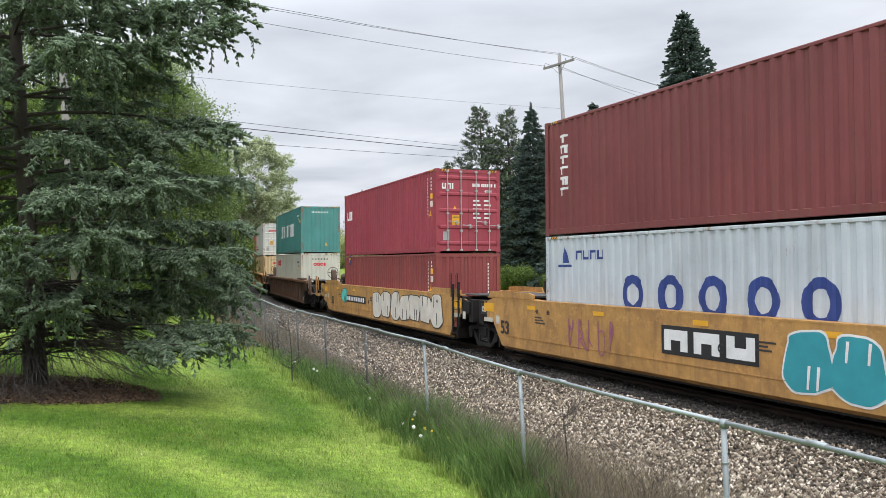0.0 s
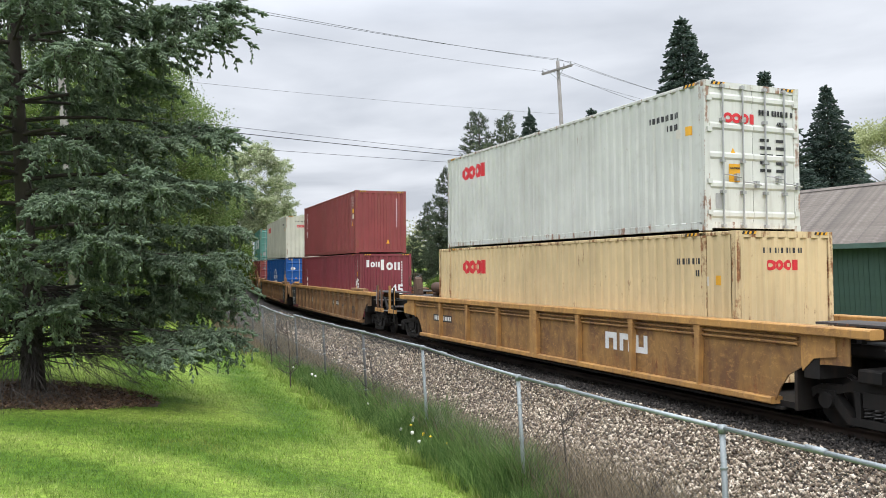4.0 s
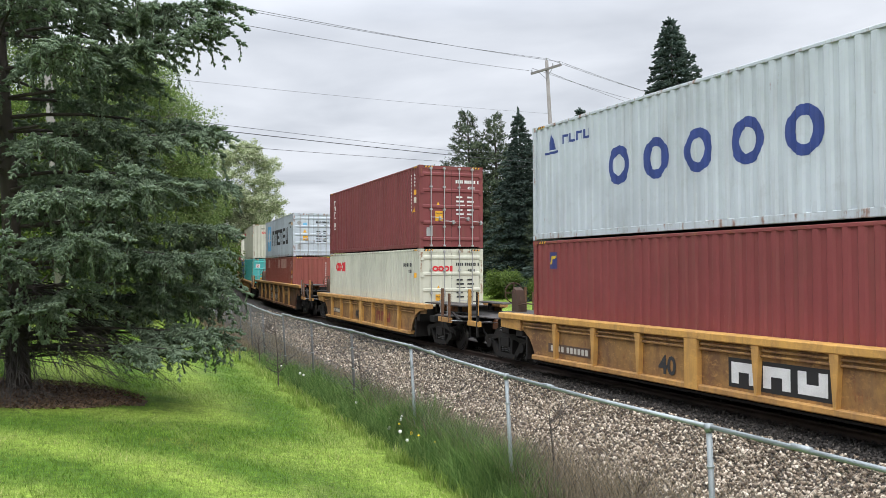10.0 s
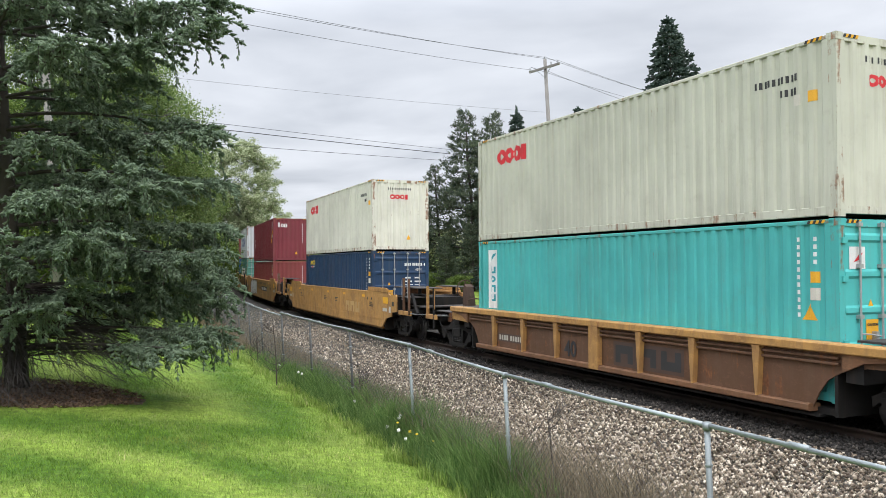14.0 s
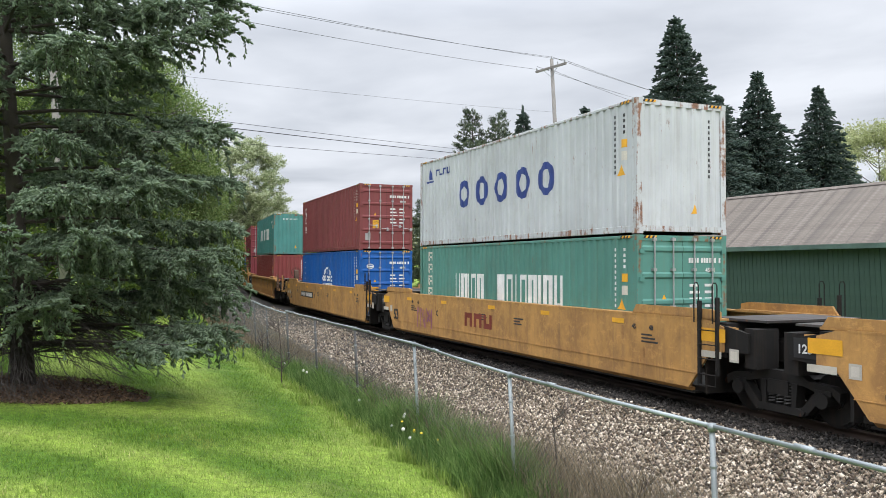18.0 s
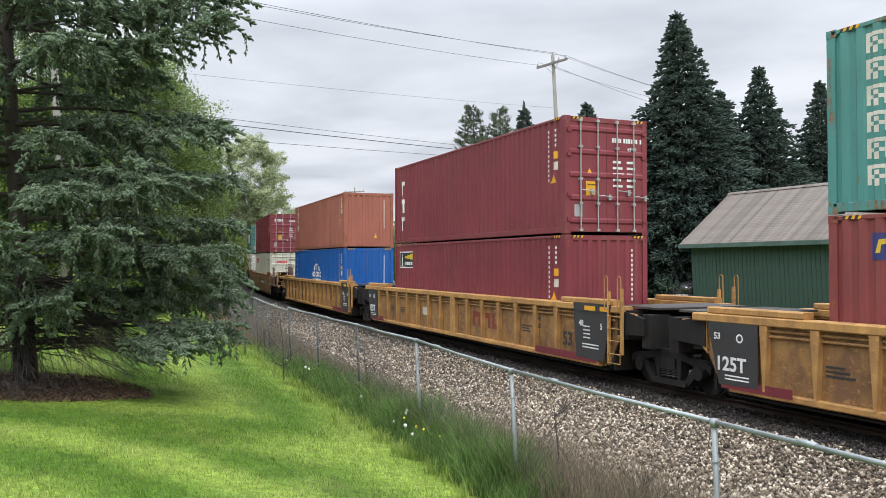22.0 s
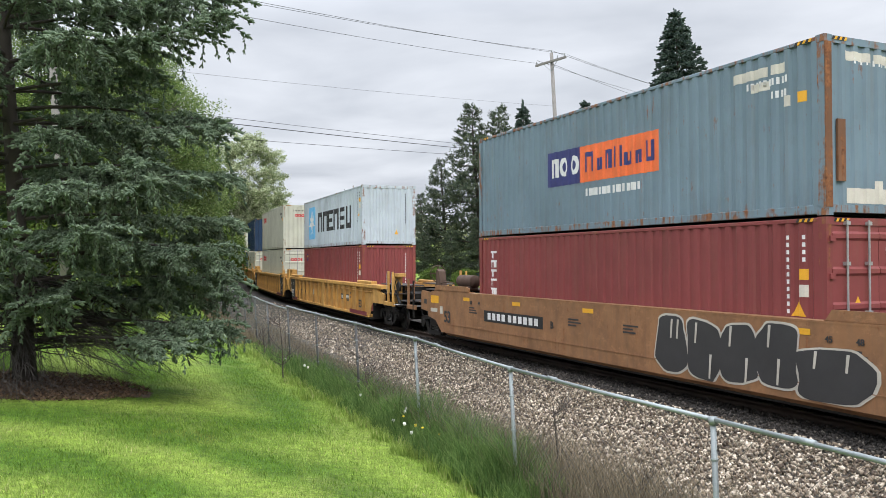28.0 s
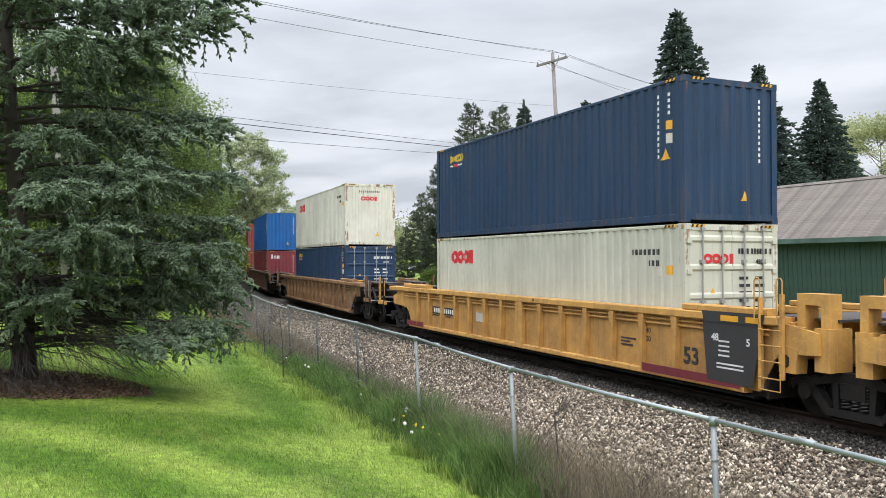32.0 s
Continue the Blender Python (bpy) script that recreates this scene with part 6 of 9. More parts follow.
    out["corner_casting"] = CAST.mesh("corner_casting", paint(key, True))
    BOX_CACHE[k] = out
    return out


HAZARD = {}


def hazard_meshes():
    if not HAZARD:
        for name, mat, off in (("black", flat("black"), 0), ("yellow", flat("yellow"), 1)):
            polys = []
            for i in range(6):
                if i % 2 == off:
                    a = i * 0.055
                    polys.append([(a, 0), (a + 0.055, 0), (a + 0.085, 0.055), (a + 0.03, 0.055)])
            HAZARD[name] = polys
    return HAZARD


def container(label, key, length=12.192, high=2.896, doors=True, marks=(), category="shipping container"):
    thing = tagged(empty("shipping_container"), label, category, "containers on the train")
    ms = box_meshes(key, length, high, doors)
    hl, w = length / 2, HALF_W
    child("frame", ms["frame"], thing)
    child("side_wall", ms["side_wall"], thing)
    child("side_wall", ms["side_wall"], thing, "", Matrix.Rotation(math.pi, 4, "Z"))
    child("roof", ms["roof"], thing)
    child("underframe", ms["underframe"], thing)
    child("end_wall", ms["end_wall"], thing, "", Matrix.Rotation(math.pi, 4, "Z"))
    cx = 6.096 - 0.089
    for x in (-cx, cx):
        for y in (-w + 0.081, w - 0.081):
            for z in (0.0, high - 0.118):
                child("corner_casting", ms["corner_casting"], thing, "", pose(x, y, z))
    if doors:
        for side, m in ((-1, pose(0, -1.09, 0)), (1, None)):
            if side < 0:
                leaf = child("door", ms["door"], thing, "", m)
                bars, hx = (0.30, 0.80), -0.02
            else:
                leaf = child("door", ms["door"], thing, "", pose(0, 0.005, 0))
                bars, hx = (0.28, 0.78), 1.10
            for b in bars:
                child("locking_bar", ms["locking_bar"], leaf, "zinc-plated locking bar", pose(0, b, 0))
                child("handle", ms["handle"], leaf, "", pose(0, b, 0 if b > 0.5 else 0.13, 0, 0, 0))
            for z in (0.35, 0.95, high - 0.95, high - 0.35):
                child("hinge", ms["hinge"], leaf, "", pose(0, hx, z))
        child("gasket", ms["gasket"], thing, "black rubber door gasket")
    else:
        child("end_wall", ms["end_wall"], thing)
    if high > 2.8:
        hz = hazard_meshes()
        for name in ("black", "yellow"):
            polys = [[(u + o, z + high - 0.075) for u, z in p] for p in hz[name] for o in (-1.06, 0.73)]
            child("hazard_stripe", decal_mesh("hazard_stripe", polys, flat(name), "end", hl, False, 0.005 if name == "black" else 0.004), thing)["kind"] = "stuff"
            polys = [[(u + o, z + high - 0.072) for u, z in p] for p in hz[name] for o in (-5.85, 5.50)]
            child("hazard_stripe", decal_mesh("hazard_stripe", polys, flat(name), "side", -w, False, 0.005 if name == "black" else 0.004), thing)["kind"] = "stuff"
    for mark in marks:
        mark(thing, length, high, doors)
    return thing


def glyphs(polys):
    """Groups outlines that overlap along u, so that each painted shape is a part of its own."""
    spans = sorted(((min(u for u, _ in p), max(u for u, _ in p), p) for p in polys), key=lambda q: q[0])
    groups = []
    for lo, hi, p in spans:
        if groups and lo < groups[-1][0] - 1e-4:
            groups[-1][0] = max(groups[-1][0], hi)
            groups[-1][1].append(p)
        else:
            groups.append([hi, [p]])
    return [g for _, g in groups]


def put_marks(thing, name, polys, label, make):
    small = name in ("stencil", "hazard_stripe", "web_address")
    for g in ([polys] if small else glyphs(polys)):
        ob = child(name, make(g), thing, label)
        if small:
            tagged(ob, kind="stuff")


def mark_side(thing, name, polys, color, label=""):
    put_marks(thing, name, polys, label, lambda g: decal_mesh(name, g, flat(color), "side", -HALF_W + 0.002, True))


def mark_end(thing, name, polys, color, length, doors, label=""):
    at = length / 2 - (0.022 if doors else 0.006)
    put_marks(thing, name, polys, label, lambda g: decal_mesh(name, g, flat(color), "end", at, not doors, 0.012 if doors else 0.004))


# painted owner marks, as plain shapes in their colours
def big_rings(color="navy_ink", low=False):
    def go(t, L, H, d):
        polys = []
        for i in range(5):
            polys += ring(-2.53 + i * 1.225, 1.53, 0.76, 0.86, 0.19)
        mark_side(t, "owner_mark", polys, color)
        mark_side(t, "owner_mark", [[(-5.5, 2.12), (-4.9, 2.12), (-4.9, 2.18), (-5.5, 2.18)], [(-5.35, 2.22), (-5.2, 2.62), (-5.05, 2.22)]]
                  + [p for i in range(4) for p in slab(-4.7 + i * 0.29, 2.30, 0.24, 0.22, 0.06, "up" if i % 2 else "down")], color)
    return go


def red_rings(end_z=2.2):
    def go(t, L, H, d):
        polys = ring(-4.70, 2.28, 0.46, 0.42, 0.13) + ring(-4.25, 2.28, 0.46, 0.42, 0.14) + ring(-3.85, 2.28, 0.40, 0.42, 0.13) + [rect(-3.62, -3.40, 2.08, 2.49)]
        mark_side(t, "owner_mark", polys, "red")
        o = -0.62 if d else -0.35
        polys = [p for q in (ring(o, end_z, 0.23, 0.2, 0.06), ring(o + 0.21, end_z, 0.23, 0.2, 0.065), ring(o + 0.42, end_z, 0.21, 0.2, 0.06)) for p in q]
        polys += [rect(o + 0.55, o + 0.65, end_z - 0.1, end_z + 0.1)]
        mark_end(t, "owner_mark", polys, "red", L, d)
    return go


def white_blocks(z0=1.12):
    def go(t, L, H, d):
        polys = []
        for k, u in enumerate((-3.18, -2.70, -2.25, -2.05, -1.58)):
            polys += slab(u, z0, 0.11 if k == 2 else 0.38, 0.82, 0.12, ("up", "down", "", "down", "down")[k])
        for k, u in enumerate((-0.28, 0.22, 0.72, 0.98, 1.48, 1.98, 2.24, 2.76)):
            polys += slab(u, z0, 0.11 if k in (2, 5) else 0.40, 0.82, 0.13, ("", "down", "", "down", "down", "", "down", "up")[k])
        mark_side(t, "owner_mark", polys, "white")
        for i in range(6):
            z = 2.40 - i * 0.40
            mark_side(t, "owner_mark", [rect(-5.42, -5.06, z + 0.24, z + 0.30), rect(-5.42, -5.35, z, z + 0.24), rect(-5.28, -5.20, z - 0.02, z + 0.22), rect(-5.13, -5.06, z, z + 0.24), rect(-5.35, -5.13, z + 0.09, z + 0.15)], "silver_ink")
    return go


def star_square(t, L, H, d):
    mark_side(t, "owner_mark", [round_rect(-4.88, -3.22, 0.46, 2.20, 0.12)], "sky")
    child("owner_mark", decal_mesh("owner_mark", [star(-4.05, 1.33, 0.68)], flat("white"), "side", -HALF_W - 0.004, True), t)
    polys, cuts = [], ("down", "down", "", "down", "", "up")
    for i in range(6):
        u = -2.58 + i * 1.165
        if cuts[i] == "":
            polys += [rect(u, u + 0.24, 0.80, 1.82), rect(u + 0.24, u + 0.98, 1.62, 1.82), rect(u + 0.24, u + 0.90, 1.22, 1.41), rect(u + 0.24, u + 0.98, 0.80, 1.0)]
        else:
            polys += slab(u, 0.80, 1.0, 1.02, 0.25, cuts[i])
    mark_side(t, "owner_mark", polys, "ink")
    if d:
        mark_end(t, "owner_mark", [rect(-0.62, -0.38, 1.75, 2.0)], "sky", L, d)
        mark_end(t, "placard", [[(-0.85, 2.15), (-0.70, 2.0), (-0.85, 1.85), (-1.0, 2.0)]], "grey", L, d)


def upright_marks(n=6, color="white", w=0.36, z_top=2.55, pitch=0.262):
    def go(t, L, H, d):
        polys = []
        for i in range(n):
            z = z_top - (i + 1) * pitch
            u = -5.42
            polys += [rect(u, u + w, z + pitch * 0.55, z + pitch * 0.78), rect(u + (0.04 if i % 2 else w * 0.38), u + (0.13 if i % 2 else w * 0.38 + 0.09), z, z + pitch * 0.55)]
            if i % 3 == 1:
                polys.append(rect(u + w - 0.12, u + w - 0.02, z, z + pitch * 0.55))
        mark_side(t, "owner_mark", polys, color)
    return go


def upright_tex(t, L, H, d):
    mark_side(t, "owner_mark", [rect(-5.34, -5.22, 1.85, 2.2)] + ring(-5.28, 1.62, 0.28, 0.3, 0.09) + [rect(-5.42, -5.30, 1.05, 1.4), rect(-5.26, -5.14, 1.05, 1.4)], "white")
    if True:
        polys = [rect(-0.90, -0.78, 2.28, 2.60)] + ring(-0.61, 2.40, 0.2, 0.24, 0.065) + [rect(-0.48, -0.40, 2.28, 2.52), rect(-0.36, -0.28, 2.28, 2.52)]
        mark_end(t, "owner_mark", polys, "white", L, d)


def forty_five(t, L, H, d):
    mark_end(t, "owner_mark", [rect(-0.24, -0.08, 2.15, 2.62)] + ring(0.18, 2.32, 0.32, 0.36, 0.10) + [rect(0.40, 0.50, 2.15, 2.5), rect(0.56, 0.66, 2.15, 2.5)], "white", L, d)
    end_text(t, "45", 0.62, 0.22, 1.05, L / 2, "white")
    side_text(t, "45", 0.55, 6.18, 1.35, -HALF_W - 0.002, "white")


def globe(t, L, H, d):
    polys = []
    for a0, a1 in ((22, 68), (72, 108), (112, 158)):
        outer = [(0.05 + 0.86 * math.cos(radians(a)), 1.52 + 0.62 * math.sin(radians(a))) for a in range(a0, a1 + 1, 6)]
        inner = [(0.05 + 0.76 * math.cos(radians(a)), 1.52 + 0.53 * math.sin(radians(a))) for a in range(a1, a0 - 1, -6)]
        polys.append(outer + inner)
    polys += [[(0.0, 1.80), (0.10, 1.80), (0.05, 2.10)], [(-0.62, 1.76), (-0.50, 1.76), (-0.22, 2.05), (-0.32, 2.05)], [(0.60, 1.76), (0.72, 1.76), (0.42, 2.05), (0.32, 2.05)]]
    for i in range(5):
        polys += ring(-0.82 + i * 0.435, 1.57, 0.40, 0.30, 0.095)
    for i in range(8):
        polys += slab(-0.92 + i * 0.245, 1.10, 0.19, 0.24, 0.06, ("", "down", "", "down", "down", "", "down", "up")[i])
    mark_side(t, "owner_mark", polys, "white")
    mark_side(t, "owner_mark", [p for i in range(5) for p in (rect(-5.45, -5.22, 2.36 - i * 0.3, 2.41 - i * 0.3), rect(-5.36, -5.31, 2.18 - i * 0.3, 2.48 - i * 0.3))], "white")
    if d:
        mark_end(t, "owner_mark", ring(-0.72, 2.2, 0.34, 0.22, 0.04) + [rect(-0.84, -0.60, 2.16, 2.22)], "white", L, d)


def two_tone_panel(t, L, H, d):
    mark_side(t, "owner_mark", [rect(-2.24, -0.80, 1.13, 1.99)], "indigo")
    mark_side(t, "owner_mark", [rect(-0.80, 2.05, 1.13, 1.98)], "orange")
    up = lambda color, polys: child("owner_mark", decal_mesh("owner_mark", polys, flat(color), "side", -HALF_W - 0.004, True), t)
    up("white", slab(-2.08, 1.35, 0.32, 0.46, 0.11, "down") + ring(-1.50, 1.58, 0.34, 0.46, 0.11) + ring(-1.05, 1.58, 0.34, 0.46, 0.11))
    polys = slab(-0.62, 1.36, 0.36, 0.46, 0.11, "down")
    for i, (u, w_, h_) in enumerate(((-0.14, 0.24, 0.28), (0.18, 0.24, 0.42), (0.50, 0.10, 0.46), (0.70, 0.10, 0.46), (0.90, 0.26, 0.28), (1.26, 0.24, 0.28), (1.62, 0.26, 0.44))):
        polys += [rect(u, u + w_, 1.36, 1.36 + h_)] if w_ < 0.2 else slab(u, 1.36, w_, h_, 0.09, ("up", "down")[i % 2])
    up("indigo", polys)
    mark_side(t, "web_address", code_bars(-0.62, 0.80, 12, 0.13, 0.17), "white")
    mark_side(t, "code_panel", [rect(4.1, 4.9, 2.45, 2.62), rect(4.98, 5.3, 2.45, 2.62), rect(4.55, 4.95, 2.22, 2.37)], "silver_ink")
    mark_end(t, "code_panel", [rect(-0.75, -0.12, 2.52, 2.67), rect(-0.05, 0.55, 2.52, 2.67), rect(0.62, 0.8, 2.52, 2.67)], "silver_ink", L, d)
    mark_end(t, "patch", [rect(-0.75, 0.55, 0.20, 0.45), rect(-0.05, 0.10, 0.45, 0.58)], "silver_ink", L, d, "pale primer patch")
    s = Solid().box(L / 2 - 0.012, L / 2 + 0.006, -1.215, -1.07, 0.13, 2.78)
    child("patch", s.mesh("patch", rust_mat), t, "rust-brown corner post")
    child("patch", Solid().box(L / 2 - 0.03, L / 2 + 0.015, -0.95, -0.78, 0.55, 1.55).mesh("patch", rust_mat), t, "rusty repair strip")


def lamp_square(t, L, H, d):
    mark_side(t, "owner_mark", [rect(-5.52, -4.18, 2.02, 2.62)], "white")
    up = lambda color, polys, k: child("owner_mark", decal_mesh("owner_mark", polys, flat(color), "side", -HALF_W - 0.003 * k, True), t)
    up("black", [rect(-5.48, -4.22, 2.06, 2.58)], 1)
    up("gold", [[(-5.1, 2.42), (-4.28, 2.54), (-4.28, 2.32), (-5.1, 2.38)]], 2)
    up("white", [[(-5.42, 2.08), (-5.18, 2.08), (-5.22, 2.42), (-5.38, 2.42)], rect(-5.36, -5.24, 2.44, 2.54)] + [rect(-5.0 + i * 0.12, -4.91 + i * 0.12, 2.12, 2.24) for i in range(6)], 2)


def small_square(t, L, H, d):
    mark_side(t, "owner_mark", [rect(-5.36, -4.98, 2.19, 2.60)], "indigo")
    child("owner_mark", decal_mesh("owner_mark", [[(-5.28, 2.30), (-5.20, 2.30), (-5.18, 2.42), (-5.06, 2.46), (-5.06, 2.52), (-5.22, 2.50)]], flat("gold"), "side", -HALF_W - 0.003, True), t)
    if d:
        mark_end(t, "owner_mark", [rect(-0.98, -0.72, 2.02, 2.30)], "indigo", L, d)
        child("owner_mark", decal_mesh("owner_mark", [[(-0.93, 2.08), (-0.88, 2.08), (-0.86, 2.16), (-0.77, 2.18), (-0.77, 2.24), (-0.90, 2.22)]], flat("gold"), "end", L / 2 - 0.005, False), t)
        mark_end(t, "owner_mark", ring(-0.42, 2.20, 0.16, 0.20, 0.03) + [rect(-0.52, -0.32, 2.02, 2.07)], "white", L, d)


def gold_word(t, L, H, d):
    mark_side(t, "owner_mark", [p for i in range(5) for p in ring(-4.95 + i * 0.20, 2.48, 0.19, 0.24, 0.065)], "gold")
    mark_side(t, "owner_mark", [rect(-5.05, -4.85, 2.24, 2.29), rect(-4.45, -4.12, 2.24, 2.29)], "white")
    mark_side(t, "owner_mark", [rect(-4.78, -4.52, 2.22, 2.31)], "red")


def white_column(t, L, H, d):
    mark_side(t, "owner_mark", [rect(-5.48, -4.97, 1.0, 2.64)], "white")
    polys = [[(-5.38, 2.35), (-5.2, 2.52), (-5.08, 2.56), (-5.22, 2.38)]]
    for i in range(4):
        polys += slab(-5.36, 1.98 - i * 0.26, 0.24, 0.19, 0.055, ("up", "", "down", "up")[i]) if i != 1 else ring(-5.24, 1.98 - i * 0.26 + 0.1, 0.24, 0.19, 0.055)
    child("owner_mark", decal_mesh("owner_mark", polys, flat("teal"), "side", -HALF_W - 0.003, True), t)
    mark_end(t, "owner_mark", [rect(-0.98, -0.62, 2.1, 2.45)], "white", L, d)
    child("owner_mark", decal_mesh("owner_mark", [[(-0.9, 2.2), (-0.78, 2.32), (-0.68, 2.36), (-0.78, 2.24)]], flat("red"), "end", L / 2 - 0.005, False), t)


def white_word(z=1.66):
    def go(t, L, H, d):
        mark_side(t, "owner_mark", slab(-5.58, z, 0.36, 0.40, 0.11, "up") + slab(-5.18, z, 0.34, 0.40, 0.10, "down") + [rect(-4.80, -4.69, z, z + 0.40)], "white")
        if d:
            mark_end(t, "owner_mark", slab(-0.98, 2.2, 0.15, 0.2, 0.05, "up") + slab(-0.80, 2.2, 0.15, 0.2, 0.05, "down") + [rect(-0.62, -0.56, 2.2, 2.4)], "white", L, d)
    return go


def door_sheet(t, L, H, d):
    """Small stencils, stickers and plates on the end and by the near corner post."""
    if d:
        ink = "ink" if t["ink"] else "white"
        mark_end(t, "stencil", code_bars(0.16, H - 0.60, 4, 0.055, 0.11) + code_bars(0.50, H - 0.60, 6, 0.055, 0.11) + [rect(1.0, 1.05, H - 0.60, H - 0.49)], ink, L, d)
        end_text(t, "45G1" if H > 2.8 else "42G1", 0.13, 0.62, H - 0.80, L / 2 - 0.012, ink)
        polys = []
        for r in range(5):
            z = H - 1.12 - r * 0.15
            polys += [rect(0.18, 0.18 + 0.24 + 0.05 * (r % 3), z, z + 0.06), rect(0.60, 0.80 + 0.06 * (r % 2), z, z + 0.06)]
        mark_end(t, "stencil", polys, ink, L, d)
        mark_end(t, "sticker", [rect(-0.62, -0.34, 0.95, 1.30)], "yellow", L, d, "yellow caution sticker")
        end_text(t, "CAUTION", 0.055, -0.60, 1.20, L / 2 - 0.008, "ink")
        mark_end(t, "data_plate", [rect(-0.95, -0.72, 0.42, 0.72)], "grey", L, d)
        mark_end(t, "sticker", [[(-0.62, 1.42), (-0.40, 1.42), (-0.51, 1.62)]], "yellow", L, d, "yellow warning triangle")
    else:
        ink = "ink" if t["ink"] else "white"
        if t["upright"]:
            mark_end(t, "stencil", code_bars(0.74, H - 0.35, 11, 0.05, 0.07, 0.75, True), ink, L, d)
        else:
            mark_end(t, "stencil", code_bars(-0.55, H - 0.42, 11, 0.04, 0.10, 1.4), ink, L, d)
        mark_end(t, "sticker", [[(0.25, 0.45), (0.42, 0.45), (0.33, 0.66)]], "yellow", L, d, "yellow warning triangle")


def corner_codes(upright=True):
    def go(t, L, H, d):
        ink = "ink" if t["ink"] else "white"
        u = L / 2 - 6.096
        if upright:
            mark_side(t, "stencil", code_bars(u + 5.30, H - 0.28, 11, 0.055, 0.07, 0.75, True), ink)
            mark_side(t, "stencil", code_bars(u + 5.62, H - 0.28, 4, 0.055, 0.07, 0.75, True), ink)
            mark_side(t, "sticker", [[(u + 5.38, 1.28), (u + 5.68, 1.28), (u + 5.53, 1.55)]] if not t["caution"] else [rect(u + 4.85, u + 5.25, 1.25, 1.5), [(u + 4.95, 1.58), (u + 5.2, 1.58), (u + 5.08, 1.82)]], "yellow", "yellow warning sticker")
        else:
            mark_side(t, "stencil", code_bars(u + 4.45, H - 0.62, 10, 0.045, 0.12, 1.1), ink)
            mark_side(t, "stencil", code_bars(u + 5.0, H - 0.85, 4, 0.045, 0.12, 1.1), ink)
        mark_side(t, "sticker", [rect(u + 5.55, u + 5.72, 1.88, 2.06)], "yellow", "yellow height sticker")
        mark_side(t, "sticker", [rect(u + 5.52, u + 5.72, 1.60, 1.80)] if upright else [rect(u + 5.25, u + 5.4, 1.86, 2.04)], "silver_ink")
    return go


gear_rust = painted_steel("dark_rusted_gear", (0.070, 0.042, 0.030), 0.6, rough=0.8, fade=0.3)
rust_mat = painted_steel("rusted_steel", (0.16, 0.075, 0.04), 1.2, rough=0.8, fade=0.3)


def loaded(label, key, marks, doors, high=2.896, length=12.192, ink=False, upright=True, caution=False):
    thing = container(label, key, length, high, doors, ())
    thing["ink"], thing["upright"], thing["caution"] = ink, upright, caution
    for m in (*marks, corner_codes(upright), door_sheet):
        m(thing, length, high, doors)
    for k in ("ink", "upright", "caution"):
        del thing[k]
    return thing

# ---- well cars ----
SIDE_Y = 1.50


def bogie_meshes():
    s = Solid()
    for y in (-1.03, 1.03):
        a, b = y - 0.08, y + 0.08
        s.plate([(-1.20, 0.44), (-1.05, 0.56), (-0.72, 0.56), (-0.50, 0.62), (0.50, 0.62), (0.72, 0.56), (1.05, 0.56), (1.20, 0.44), (1.22, 0.60), (1.05, 0.68), (0.62, 0.70), (0.42, 0.82), (-0.42, 0.82), (-0.62, 0.70), (-1.05, 0.68), (-1.22, 0.60)], a, b)
        s.plate([(-0.50, 0.12), (0.50, 0.12), (0.56, 0.20), (0.40, 0.24), (-0.40, 0.24), (-0.56, 0.20)], a - 0.03, b + 0.03)
        for d in (-1, 1):
            leg = [(d * 0.56, 0.14), (d * 0.92, 0.52), (d * 0.78, 0.60), (d * 0.44, 0.22)]
            s.plate(leg if d > 0 else leg[::-1], a, b)
            col = [(d * 0.27, 0.22), (d * 0.36, 0.22), (d * 0.40, 0.64), (d * 0.28, 0.64)]
            s.plate(col if d > 0 else col[::-1], a - 0.02, b + 0.02)
            s.wheel(d * 0.90, y - 0.14, y + 0.13, 0.44, 0.13, 14)
            s.box(d * 0.90 - 0.16, d * 0.90 + 0.16, a - 0.02, b + 0.02, 0.52, 0.60)
    s.box(-0.22, 0.22, -1.15, 1.15, 0.42, 0.66)
    frame_me = s.mesh("bogie", steel_dark)
    s = Solid()
    for x in (-0.17, 0.0, 0.17):
        coil = []
        for k in range(57):
            t = k / 56
            coil.append((x + 0.072 * math.cos(t * 14 * math.pi), -1.06 + 0.072 * math.sin(t * 14 * math.pi), 0.25 + 0.36 * t))
        s.tube(coil, 0.017, 4)
    spring = s.mesh("spring_pack", spring_steel)
    s = Solid()
    s.wheel(0, -0.80, -0.72, 0.0, 0.445, 28).wheel(0, -0.835, -0.80, 0.0, 0.40, 28).wheel(0, -0.87, -0.835, 0.0, 0.15, 16)
    wheel_me = s.mesh("wheel", steel_dark)
    wheel_me.materials.append(wheel_tread)
    for p in wheel_me.polygons:
        if len(p.vertices) == 4:
            p.material_index = 1
    axle = Solid().tube([(0, -0.75, 0), (0, 0.75, 0)], 0.085, 10).mesh("axle", steel_dark)
    return frame_me, spring, wheel_me, axle


BOGIE = bogie_meshes()


def add_bogie(car, x):
    b = child("bogie", BOGIE[0], car, "black cast-steel bogie", pose(x, 0, 0))
    child("spring_pack", BOGIE[1], b)
    for a in (-0.90, 0.90):
        child("wheel", BOGIE[2], b, "", pose(a, 0, 0.425))
        child("wheel", BOGIE[2], b, "", pose(a, 0, 0.425, 0, 0, 180))
        child("axle", BOGIE[3], b, "", pose(a, 0, 0.425))


CAR_CACHE = {}


def cached(key, make):
    if key not in CAR_CACHE:
        CAR_CACHE[key] = make()
    return CAR_CACHE[key]


